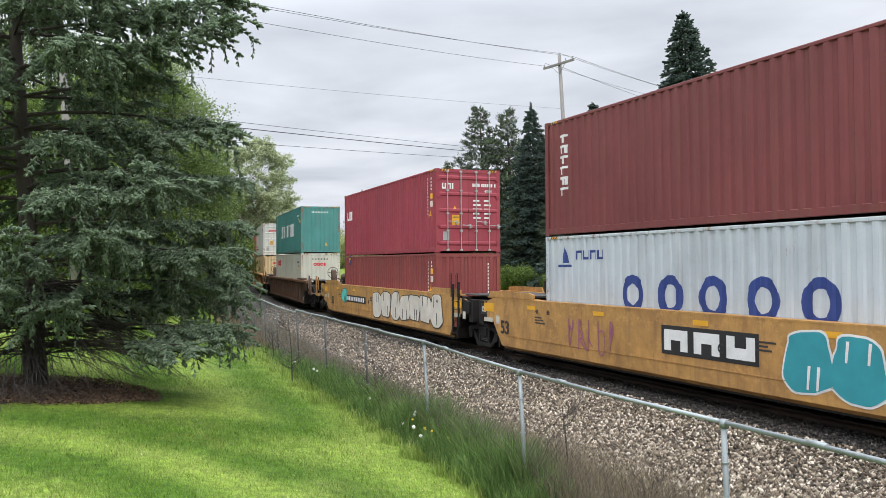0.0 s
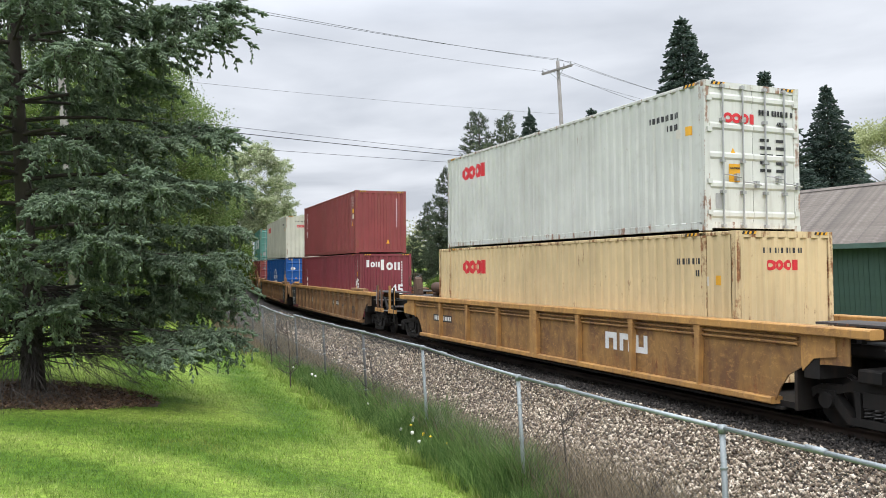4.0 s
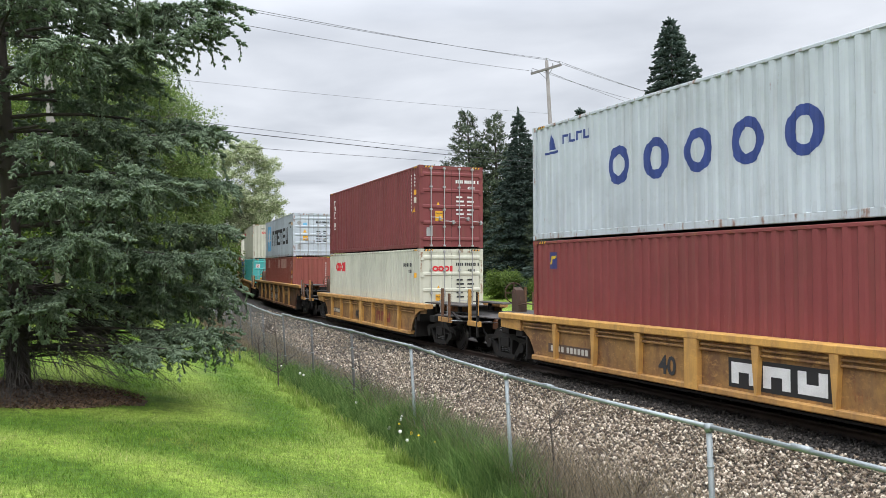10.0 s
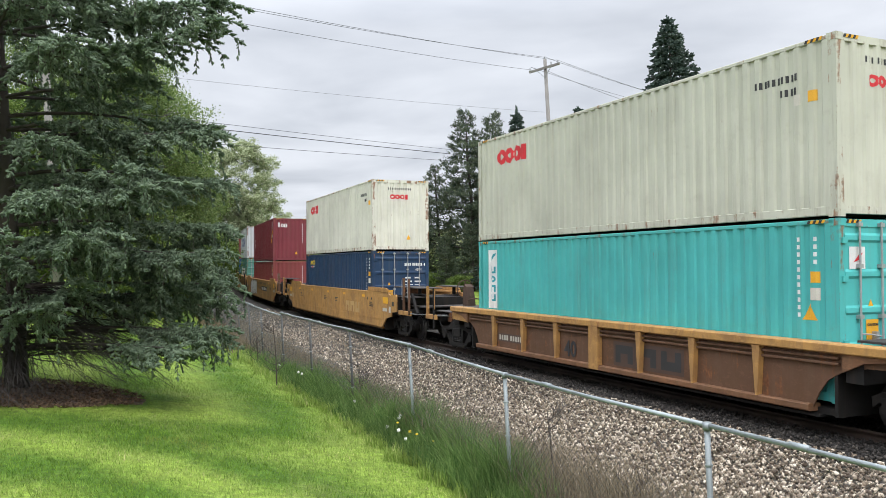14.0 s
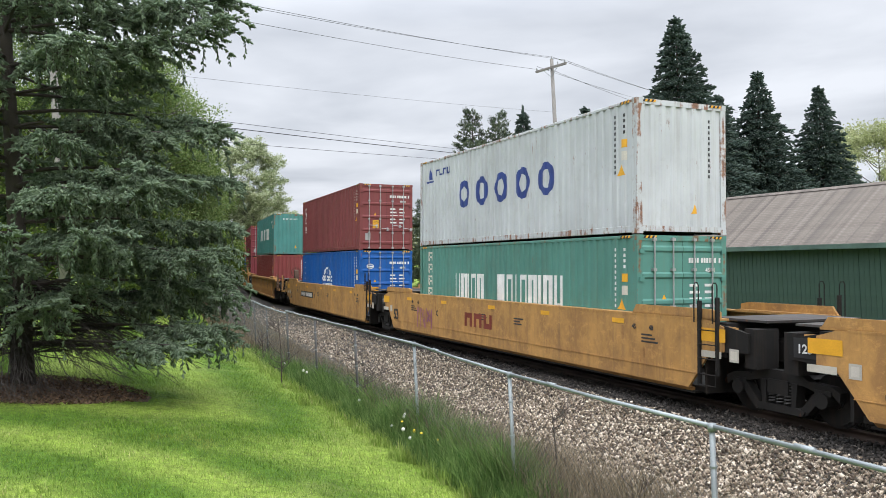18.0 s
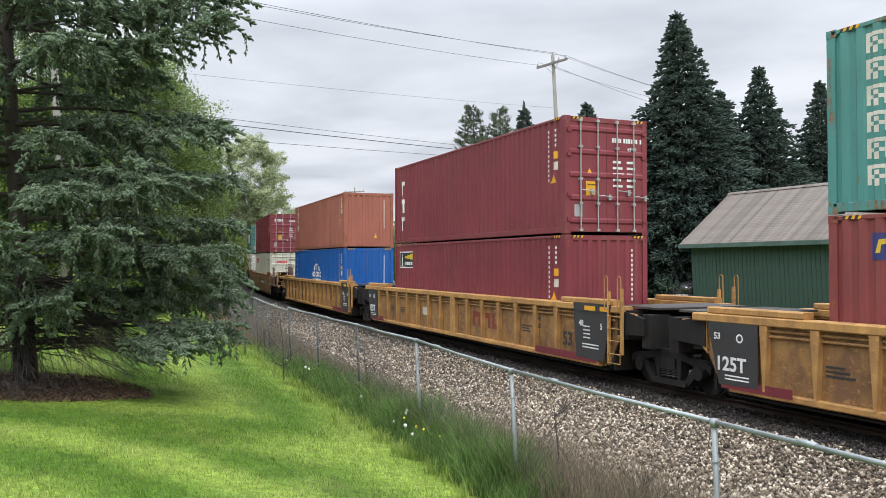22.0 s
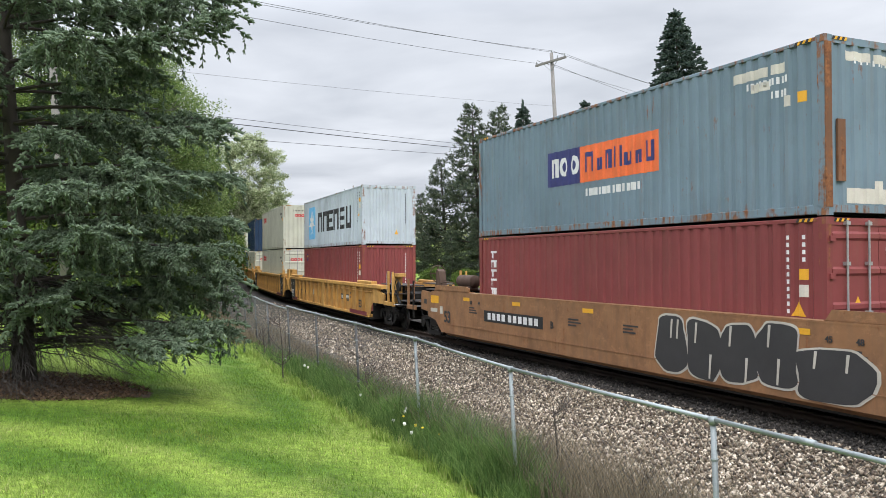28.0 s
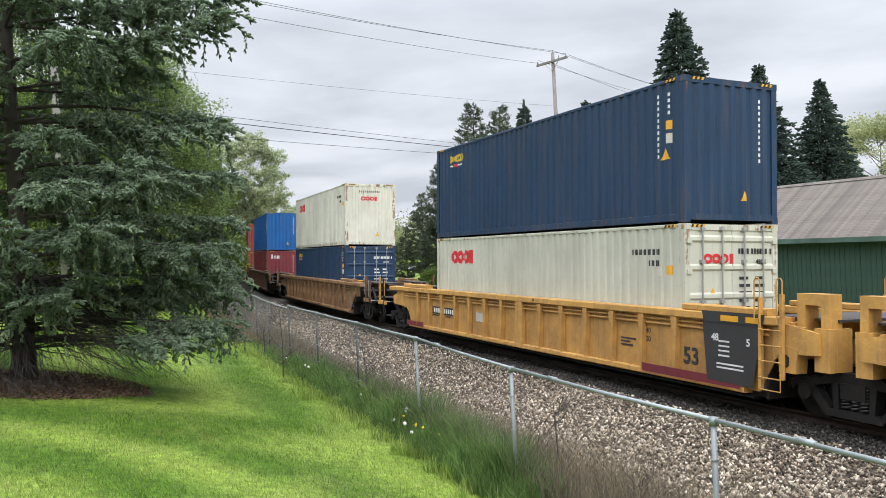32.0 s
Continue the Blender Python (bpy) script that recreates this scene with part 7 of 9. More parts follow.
def both_sides(name, me, car, m=None, label=""):
    m = m or Matrix()
    child(name, me, car, label, m)
    child(name, me, car, label, Matrix.Rotation(math.pi, 4, "Z") @ m)


def mirrored(name, me, car, label=""):
    child(name, me, car, label)
    child(name, me, car, label, Matrix.Diagonal((1, -1, 1, 1)))


def car_text(car, body, size, u, z, color="ink"):
    side_text(car, body, size, u, z, -SIDE_Y - 0.012, color)


def car_mark(car, name, polys, color, lift=0.006, at=None, label=""):
    at = -SIDE_Y if at is None else at
    put_marks(car, name, polys, label, lambda g: decal_mesh(name, g, flat(color), "side", at, False, lift, 0.06))


def hoop(x0, x1, z0, z1, y):
    return [(x0, y, z0), (x0, y, z1 - 0.05), (x0 + (x1 - x0) * 0.25, y, z1), (x0 + (x1 - x0) * 0.75, y, z1), (x1, y, z1 - 0.05), (x1, y, z0)]


def ladder_mesh(mat):
    s = Solid()
    s.box(-0.20, -0.14, -0.03, 0.03, 0.40, 1.95)
    s.box(0.26, 0.32, -0.03, 0.03, 0.62, 2.02)
    for z in (0.62, 0.90, 1.16, 1.42):
        s.tube([(-0.17, -0.05, z), (0.29, -0.05, z)], 0.012, 6)
    s.tube(hoop(-0.16, 0.28, 0.45, 0.72, -0.04)[:1] + [(-0.16, -0.04, 0.42), (0.28, -0.04, 0.42), (0.28, -0.04, 0.72)], 0.012, 6)
    s.tube(hoop(-0.24, -0.12, 1.55, 2.28, -0.07), 0.012, 6)
    s.tube(hoop(0.24, 0.36, 1.55, 2.28, -0.07), 0.012, 6)
    return s.mesh("ladder", mat)


def coupler_end(car, key, x0, x1, sgn, tall, brake, style):
    """Decks, centre sill, steps, posts and coupler between the well's end at x0 and the coupler plane at x1."""
    mat = paint(key)
    high = sgn > 0
    flip = Matrix() if high else Matrix.Rotation(math.pi, 4, "Z")
    swap = flip @ Matrix.Diagonal((1, -1, 1, 1))
    smooth, bright = style == "smooth", key == "ttx_bright"
    k = (key, round(x1 - x0, 2), tall, high, style)

    def put(name, make, label="", pair=False):
        me = cached((name, k), lambda: make())
        child(name.split("/")[0], me, car, label, flip)
        if pair:
            child(name.split("/")[0], me, car, label, swap)

    put("centre_sill", lambda: Solid().bevel_box(x0 - 0.3, x1 - 0.45, -0.38, 0.38, 0.70, 1.06, 0.04).mesh("centre_sill", steel_dark), "black centre sill")
    put("bolster", lambda: Solid().bevel_box(x0 + 0.9, x0 + 1.3, -1.30, 1.30, 0.80, 1.02, 0.03).mesh("bolster", steel_dark))
    put("end_wall", lambda: Solid().box(x0, x0 + 0.30, -1.42, 1.42, 0.80, tall - 0.14).mesh("end_wall", steel_dark))
    if high:
        top = tall + (0.20 if smooth else 0.02)
        mid, low = top - 0.31, top - 0.62 if smooth else max(top - 0.55, 1.10)
        put("deck/top", lambda: Solid().box(x0 - 0.05, x1 - 0.60, -1.10, -0.25, top - 0.035, top).mesh("deck", steel_grating), "dark steel grating platform")
        put("deck/mid", lambda: Solid().box(x1 - 1.80, x1 - 0.64, -1.47, -0.55, mid - 0.03, mid).mesh("deck", steel_grating), "dark steel grating platform")
        put("deck/low", lambda: Solid().box(x1 - 1.15, x1 - 0.12, -1.20, 0.70, low - 0.035, low).mesh("deck", steel_grating), "dark steel grating platform")
        put("deck/far", lambda: Solid().box(x0 + 0.3, x1 - 1.0, 0.55, 1.15, top - 0.02, top + 0.015).mesh("deck", steel_grating), "dark steel grating platform")
        put("support/a", lambda: Solid().box(x0 + 0.62, x0 + 0.72, -0.98, -0.88, mid, top - 0.035).box(x0 + 0.62, x0 + 0.72, 0.98, 1.08, mid, top - 0.035).mesh("support", steel_dark))
        put("support/b", lambda: Solid().box(x1 - 1.12, x1 - 1.02, -0.98, -0.88, mid, top - 0.035).box(x1 - 1.12, x1 - 1.02, 0.95, 1.05, mid, top - 0.035).mesh("support", steel_dark))
        put("air_reservoir", lambda: Solid().tube([(x0 + 0.42, -0.62, mid + 0.15), (x0 + 0.48, -0.62, mid + 0.15), (x1 - 1.36, -0.62, mid + 0.15), (x1 - 1.30, -0.62, mid + 0.15)], 0.125, 14).mesh("air_reservoir", rust_mat, True), "rust-brown air reservoir")
        put("equipment_box", lambda: Solid().bevel_box(x0 + 0.32, x1 - 0.95, -0.80, 0.80, low, mid - 0.03, 0.04).mesh("equipment_box", steel_dark))
        put("tie_beam", lambda: Solid().box(x1 - 1.5, x1 - 0.45, -1.25, 1.25, low - 0.24, low - 0.14).mesh("tie_beam", steel_dark))
        put("pipe", lambda: Solid().tube([(x1 - 1.9, -1.2, mid + 0.05), (x1 - 0.75, -0.9, mid + 0.07), (x1 - 0.4, -0.85, mid + 0.02)], 0.035, 7).mesh("pipe", steel_dark))
        put("brace", lambda: Solid().plate([(x1 - 0.82, mid + 0.12), (x1 - 0.74, mid + 0.12), (x1 - 0.22, 1.03), (x1 - 0.34, 1.03)], -1.36, -1.28).mesh("brace", steel_dark), "", True)
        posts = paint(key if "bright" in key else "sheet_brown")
        a, b = x1 - 1.20, x1 - 0.65
        za, zb, beam = (2.20, 2.18, x1 - 1.72) if smooth or bright else (1.95, 1.80, x1 - 1.5)
    else:
        low = tall - 0.02
        put("deck/low", lambda: Solid().box(x0 - 0.2, x0 + 1.50, -1.25, 1.25, low - 0.035, low).mesh("deck", steel_grating), "dark steel grating platform")
        put("deck/end", lambda: Solid().box(x1 - 1.30, x1 - 0.15, -1.40, 0.9, 1.10, 1.13).mesh("deck", steel_grating), "dark steel grating platform")
        put("equipment_box", lambda: Solid().bevel_box(x0 + 0.32, x0 + 1.42, -1.1, 1.1, 1.02, low - 0.06, 0.05).mesh("equipment_box", steel_dark))
        put("tool_box", lambda: Solid().plate([(x0 + 0.9, low - 0.20), (x0 + 1.42, low - 0.20), (x0 + 1.36, low - 0.06), (x0 + 0.98, low - 0.06)], -1.42, -1.12).mesh("tool_box", paint("ttx_bright")), "small orange box")
        if not smooth:
            put("cheek", lambda: Solid().plate([(x0, 0.95), (x0 + 1.05, 1.0), (x0 + 1.05, 1.30), (x0, tall - 0.14)], -1.46, -1.40).mesh("cheek", mat), "", True)
        posts = mat
        a, b = x1 - 0.72, x1 - 1.22
        za, zb, beam = 1.96, 1.90, x1 - 1.30
    put("step_beam", lambda: Solid().bevel_box(beam, x1 - 0.62, -1.50, -1.39, 0.90, 1.05, 0.012).mesh("step_beam", mat), "", True)
    put("post/a", lambda: Solid().box(a - 0.035, a + 0.035, -1.505, -1.43, 0.93, za).mesh("post", posts), "", True)
    put("post/b", lambda: Solid().box(b - 0.03, b + 0.03, -1.505, -1.44, 0.62 if not high else 0.92, zb).mesh("post", posts if high else steel_dark), "", True)
    iron = bar_zinc if high else mat
    if high and bright:
        put("upright_frame", lambda: Solid().plate([(x1 - 1.05, 1.0), (x1 - 0.95, 1.0), (x1 - 0.95, 2.0), (x1 - 0.50, 2.0), (x1 - 0.50, 2.12), (x1 - 1.05, 2.12)], -1.30, -1.0).mesh("upright_frame", mat))
        put("brake_wheel", lambda: Solid().tube([(x1 - 0.5 + 0.27 * math.cos(t), -1.36, 1.62 + 0.27 * math.sin(t)) for t in [i * math.pi / 8 for i in range(17)]], 0.016, 6).wheel(x1 - 0.5, -1.34, -1.25, 1.62, 0.17, 16).mesh("brake_wheel", steel_dark), "black hand-brake wheel")
        put("side_apron", lambda: Solid().plate([(x0, 0.92), (x0 + 1.5, 0.92), (x0 + 1.5, 1.30), (x0, tall - 0.14)], -1.47, -1.40).mesh("side_apron", mat), "", True)
    put("grab_iron/a", lambda: Solid().tube([(a - 0.03, -1.47, za - 0.03), (a - 0.11, -1.50, za - 0.03), (a - 0.12, -1.50, za - 0.10), (a - 0.11, -1.50, za - 0.75), (a - 0.03, -1.47, za - 0.78)], 0.011, 6).mesh("grab_iron", iron), "", True)
    put("grab_iron/b", lambda: Solid().tube([(b - 0.03, -1.47, zb - 0.02), (b - 0.10, -1.50, zb - 0.02), (b - 0.11, -1.50, zb - 0.10), (b - 0.10, -1.50, zb - 0.66), (b - 0.03, -1.47, zb - 0.68)], 0.011, 6).mesh("grab_iron", iron), "", True)
    lo, hi = min(a, b), max(a, b)
    put("stirrup", lambda: Solid().tube([(lo + 0.06, -1.46, 0.95), (lo + 0.06, -1.46, 0.60), (lo + 0.12, -1.47, 0.565), (hi - 0.04, -1.47, 0.565), (hi, -1.46, 0.60), (hi, -1.46, 0.95)], 0.014, 6).mesh("stirrup", steel_dark), "", True)
    put("uncoupling_lever", lambda: Solid().tube([(x1 - 0.55, -1.46, 0.98), (x1 - 0.35, -1.25, 0.97), (x1 - 0.30, -0.55, 0.93), (x1 - 0.15, -0.25, 0.92)], 0.014, 6).mesh("uncoupling_lever", bar_zinc), "", True)
    put("coupler", lambda: Solid().prism([(-0.14, 0.72), (0.14, 0.72), (0.14, 0.96), (-0.14, 0.96)], x1 - 0.9, x1 - 0.22).mesh("coupler", steel_dark))
    put("knuckle", lambda: Solid().prism([(-0.19, 0.70), (0.13, 0.66), (0.19, 0.74), (0.19, 0.96), (0.10, 1.02), (-0.16, 1.0)], x1 - 0.24, x1 + 0.06).mesh("knuckle", rust_mat))
    put("air_hose", lambda: Solid().tube([(x1 - 0.7, -0.35, 0.85), (x1 - 0.45, -0.38, 0.60), (x1 - 0.2, -0.36, 0.46), (x1 + 0.0, -0.30, 0.44)], 0.026, 7).mesh("air_hose", rubber_black), "black rubber air hose")
    if brake:
        z = low + 0.005
        w = x0 + 1.40
        put("hand_brake", lambda: Solid().tube([(w, 0.85 + 0.28 * math.cos(t), z + 0.50 + 0.28 * math.sin(t)) for t in [i * math.pi / 8 for i in range(17)]], 0.017, 6)
            .box(w - 0.012, w + 0.012, 0.58, 1.12, z + 0.485, z + 0.515).box(w - 0.012, w + 0.012, 0.835, 0.865, z + 0.23, z + 0.77).tube([(w - 0.30, 0.85, z + 0.50), (w + 0.03, 0.85, z + 0.50)], 0.035, 8).mesh("hand_brake", gear_rust), "rusty hand-brake wheel")
        put("brake_housing", lambda: Solid().plate([(w - 0.50, z), (w - 0.10, z), (w - 0.12, z + 0.52), (w - 0.20, z + 0.66), (w - 0.34, z + 0.58), (w - 0.44, z + 0.30)], 0.74, 0.98).mesh("brake_housing", gear_rust), "rust-brown brake gear housing")
        put("air_reservoir", lambda: Solid().tube([(x0 - 0.85, 0.55, z + 0.27), (x0 - 0.80, 0.55, z + 0.27), (x0 + 0.12, 0.55, z + 0.27), (x0 + 0.17, 0.55, z + 0.27)], 0.20, 14)
            .box(x0 - 0.72, x0 - 0.62, 0.38, 0.72, z - 0.02, z + 0.12).box(x0 - 0.06, x0 + 0.04, 0.38, 0.72, z - 0.02, z + 0.12).mesh("air_reservoir", gear_rust, True), "rust-brown air reservoir")
        put("pipe/brake", lambda: Solid().tube([(w - 0.40, 0.95, z + 0.18), (x0 + 0.5, 0.95, z + 0.24), (x0 + 0.2, 0.8, z + 0.20)], 0.02, 6).mesh("pipe", gear_rust))


def joint_end(car, key, x0, x1, sgn, tall, style):
    """The articulated end, which rests with its neighbour on one shared bogie."""
    mat = paint(key)
    flip = Matrix() if sgn > 0 else Matrix.Rotation(math.pi, 4, "Z")
    k = (key, round(x1 - x0, 2), tall)
    body = cached(("jbody", k), lambda: Solid().box(x0 - 0.05, x0 + 0.35, -1.42, 1.42, 0.95, tall - 0.1).bevel_box(x0, x1 - 0.12, -0.55, 0.55, 0.85, 1.28, 0.05).mesh("end_sill", steel_dark if style == "smooth" else mat))
    child("end_sill", body, car, "", flip)
    top = cached(("jtop", k), lambda: Solid().box(x0 - 0.3, x1 - 0.22, -1.15, 1.15, tall - 0.06, tall - 0.02).mesh("deck", steel_grating))
    child("deck", top, car, "grey grating platform", flip)
    cheek = cached(("cheek", k), lambda: Solid().plate([(x0, 1.02), (x1 - 0.35, 1.08), (x1 - 0.35, 1.42), (x0, tall - 0.08)], -1.46, -1.38).box(x1 - 0.48, x1 - 0.2, -1.40, -0.9, 0.82, 1.5).mesh("side_bearing", steel_dark if style == "smooth" else mat))
    child("side_bearing", cheek, car, "", flip)
    child("side_bearing", cheek, car, "", flip @ Matrix.Diagonal((1, -1, 1, 1)))
    if key == "ttx_bright":
        yoke = cached(("yoke", k), lambda: Solid().plate([(x0 + 0.40, 1.10), (x0 + 0.56, 1.10), (x0 + 0.56, 1.86), (x0 + 0.86, 1.86), (x0 + 0.86, 1.10), (x0 + 1.0, 1.10), (x0 + 1.0, 2.04), (x0 + 0.40, 2.04)], -1.36, -1.06).mesh("upright_frame", mat))
        shoe = cached(("shoe", k), lambda: Solid().plate([(x0 + 0.12, 0.74), (x0 + 0.46, 0.74), (x0 + 0.50, 1.14), (x0 + 0.10, 1.22)], -1.47, -1.22).mesh("end_shoe", mat))
        slot = cached(("slot", k), lambda: Solid().plate([(x0 + 0.22, 0.86), (x0 + 0.27, 0.82), (x0 + 0.33, 0.86), (x0 + 0.33, 1.0), (x0 + 0.27, 1.04), (x0 + 0.22, 1.0)], -1.478, -1.468).mesh("slot", flat("black")))
        for m in (flip, flip @ Matrix.Diagonal((1, -1, 1, 1))):
            child("upright_frame", yoke, car, "", m)
            child("slot", slot, child("end_shoe", shoe, car, "", m), "dark slotted hole")
    if sgn > 0:
        lad = cached(("ladder", key, style), lambda: ladder_mesh(steel_dark if style == "smooth" else mat))
        child("ladder", lad, car, "", pose(x0 - 0.05, -SIDE_Y - 0.02, 0))
        child("ladder", lad, car, "", pose(x0 - 0.05, SIDE_Y + 0.02, 0) @ Matrix.Diagonal((1, -1, 1, 1)))


def well_car(label, key, style, near, far, brake_far=False, chord_key=None):
    """style: smooth, ribbed, wide_ribs (all for 53-foot wells) or short (40-foot). near and far: joint or coupler."""
    car = tagged(empty("well_car"), label, "freight car", "well cars of the train")
    mat, chord = paint(key), paint(chord_key or key)
    short = style == "short"
    half, tall = (6.35, 1.40) if short else (8.55, 1.66)
    y = SIDE_Y
    # side sheet
    if style == "smooth":
        right = {"joint": [(half - 0.55, 0.32), (half, 1.0), (half + 0.35, 1.05), (half + 0.35, 1.50), (half, 1.60)],
                 "coupler": [(half - 0.32, 0.32), (half - 0.24, 0.37), (half + 0.15, 0.67), (half + 0.75, 0.77), (half + 0.75, 1.52), (half + 0.4, 1.60)]}
        out = right[near] + [(-u, z) for u, z in reversed(right[far])]
        me = cached(("side", key, style, near, far), lambda: Solid().plate(out, -y, -y + 0.05).prism([(-y + 0.002, 0.32), (-y + 0.10, 0.24), (-1.22, 0.24), (-1.22, 0.30), (-y + 0.1, 0.30)], -half + 0.6, half - 0.6)
                    .box(-half + 0.2, half - 0.2, -y - 0.004, -1.24, 1.585, 1.62).mesh("side_sheet", mat))
        child("side_sheet", me, car)
        child("side_sheet", me, car, "", Matrix.Diagonal((1, -1, 1, 1)))
        me = cached(("panel", key), lambda: Solid().plate([(half + 0.76, 0.92), (half + 1.34, 0.97), (half + 1.34, 1.52), (half + 1.26, 1.59), (half + 0.76, 1.57)], -y + 0.0, -y + 0.05).mesh("end_panel", mat))
        glass = cached(("placard", half), lambda: Solid().box(half + 0.86, half + 1.08, -y - 0.006, -y + 0.0, 1.16, 1.32).mesh("placard", flat("char")))
        for kind, sx in ((near, 1), (far, -1)):
            if kind == "coupler":
                for sy in (1, -1):
                    p = child("end_panel", me, car, "", Matrix.Diagonal((sx, sy, 1, 1)))
                child("placard", glass, car, "small black placard", Matrix.Diagonal((sx, 1, 1, 1)))
        me = cached(("guard", key, style), lambda: Solid().plate([(-1.3, 1.60), (1.25, 1.60), (1.25, 1.76), (1.0, 1.80), (-1.15, 1.80)], -y + 0.02, -y + 0.07).box(-1.3, 1.25, -y + 0.02, -1.26, 1.60, 1.64).mesh("container_guide", mat))
        for x in (-half + 1.0, half - 1.0):
            both_sides("container_guide", me, car, pose(x, 0, 0))
        me = cached(("seam", key), lambda: Solid().box(-half + 0.3, half - 0.3, -y - 0.012, -y + 0.01, 0.60, 0.615).mesh("seam", mat))
        both_sides("seam", me, car)
    else:
        z0 = 0.34
        right = {"joint": [(half - 0.35, z0), (half, 0.95), (half, tall - 0.14)],
                 "coupler": [(half - 0.62, z0), (half - 0.50, 0.58), (half - 0.33, 0.80), (half - 0.05, 0.96), (half + 0.35, 1.04), (half + 0.85, 1.06), (half + 0.85, tall - 0.14)]}
        out = right[near] + [(-u, z) for u, z in reversed(right[far])]
        # darker, rustier copy of the car paint: dirt plus recess shade in the colour
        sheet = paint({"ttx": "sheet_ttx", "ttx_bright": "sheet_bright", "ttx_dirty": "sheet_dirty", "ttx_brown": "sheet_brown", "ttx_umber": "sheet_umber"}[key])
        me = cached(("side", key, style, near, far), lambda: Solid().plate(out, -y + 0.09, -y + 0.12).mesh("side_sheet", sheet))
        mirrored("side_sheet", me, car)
        me = cached(("low", key, style), lambda: Solid().bevel_box(-half + 0.62, half - 0.62, -y - 0.01, -1.24, 0.28, 0.40, 0.02).mesh("bottom_chord", mat))
        both_sides("bottom_chord", me, car)
        ext = {"joint": 0.25, "coupler": 1.05 if short else 1.30}
        en, ef = half + ext[near], half + ext[far]
        me = cached(("top", chord_key or key, style, near, far), lambda: Solid().bevel_box(-ef, en, -y - 0.035, -1.24, tall - 0.17, tall - 0.02, 0.02).mesh("top_chord", chord))
        mirrored("top_chord", me, car)
        for i in (0, 1):
            # rub rails share the sheet's darkened recess colour
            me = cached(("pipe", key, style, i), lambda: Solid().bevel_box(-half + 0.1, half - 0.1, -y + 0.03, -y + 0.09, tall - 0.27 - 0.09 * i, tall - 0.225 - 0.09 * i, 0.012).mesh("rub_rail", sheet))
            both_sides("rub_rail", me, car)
        pitch = {"ribbed": 1.02, "wide_ribs": 2.05, "short": 1.56}[style]
        rib = cached(("rib", key, style), lambda: Solid().plate([(-0.022, z0 + 0.05), (0.022, z0 + 0.05), (0.085, tall - 0.17), (-0.085, tall - 0.17)], -y - 0.025, -y + 0.10).mesh("rib", chord if style != "ribbed" else mat))
        n = int((half - 0.45) / pitch)
        for i in range(-n, n + 1):
            both_sides("rib", rib, car, pose(i * pitch, 0, 0))
        mid = cached(("mid", key, style), lambda: Solid().box(-0.17, 0.17, -y - 0.03, -y + 0.10, 0.30, tall - 0.15).mesh("centre_post", chord if style != "ribbed" else mat))
        both_sides("centre_post", mid, car, pose(0, 0, 0))
        if style == "ribbed":
            me = cached(("guide", key), lambda: Solid().bevel_box(-1.05, 1.05, -y + 0.0, -1.26, tall - 0.02, tall + 0.10, 0.02).mesh("container_guide", mat))
            for x in (-half + 1.15, half - 1.15):
                both_sides("container_guide", me, car, pose(x, 0, 0))
    # well floor and end bulkheads
    me = cached(("floor", half), lambda: Solid().box(-half + 0.5, half - 0.5, -1.40, 1.40, 0.20, 0.24).box(-half + 0.3, -half + 1.0, -1.30, 1.30, 0.24, 0.34).box(half - 1.0, half - 0.3, -1.30, 1.30, 0.24, 0.34)
                .box(-6.0, -5.2, -1.25, 1.25, 0.24, 0.345).box(5.2, 6.0, -1.25, 1.25, 0.24, 0.345).mesh("well_floor", steel_dark))
    child("well_floor", me, car, "black cross-braced well floor")
    me = cached(("bulk", key, half, tall), lambda: Solid().box(half - 0.06, half + 0.06, -1.42, 1.42, 0.98, tall - 0.14).box(half - 0.5, half, -1.42, -1.26, tall - 0.2, tall - 0.06).box(half - 0.5, half, 1.26, 1.42, tall - 0.2, tall - 0.06).mesh("bulkhead", mat))
    both_sides("bulkhead", me, car)
    me = cached(("lower_bulk", half), lambda: Solid().box(half - 0.22, half - 0.16, -1.40, 1.40, 0.24, 1.0).mesh("lower_bulkhead", steel_dark))
    both_sides("lower_bulkhead", me, car)
    cpl = 9.97 if short else 11.84
    bog = 7.75 if short else 9.62
    for sgn, kind in ((1, near), (-1, far)):
        if kind == "coupler":
            coupler_end(car, chord_key or key, half, cpl, sgn, tall, brake_far and sgn < 0, style)
            add_bogie(car, sgn * bog)
        else:
            joint_end(car, key, half, 9.80, sgn, tall, style)
            if sgn > 0:
                add_bogie(car, 9.80)
    if style == "short":
        arch = cached(("arch", key), lambda: Solid().plate([(half - 0.02, 0.95), (half + 0.35, 1.12), (half + 1.05, 1.22), (half + 1.05, 1.36), (half - 0.02, 1.30)], -y + 0.02, -y + 0.07).mesh("end_bracket", mat))
    else:
        arch = cached(("arch", key, style), lambda: Solid().plate([(half - 0.02, 0.9), (half + 0.2, 1.12), (half + 0.62, 1.18), (half + 0.62, 1.50), (half - 0.02, 1.52)], -y + 0.06, -y + 0.11).mesh("end_bracket", mat))
    for m in (Matrix(), Matrix.Diagonal((1, -1, 1, 1)), Matrix.Diagonal((-1, 1, 1, 1)), Matrix.Diagonal((-1, -1, 1, 1))):
        child("end_bracket", arch, car, "", m)
    return car


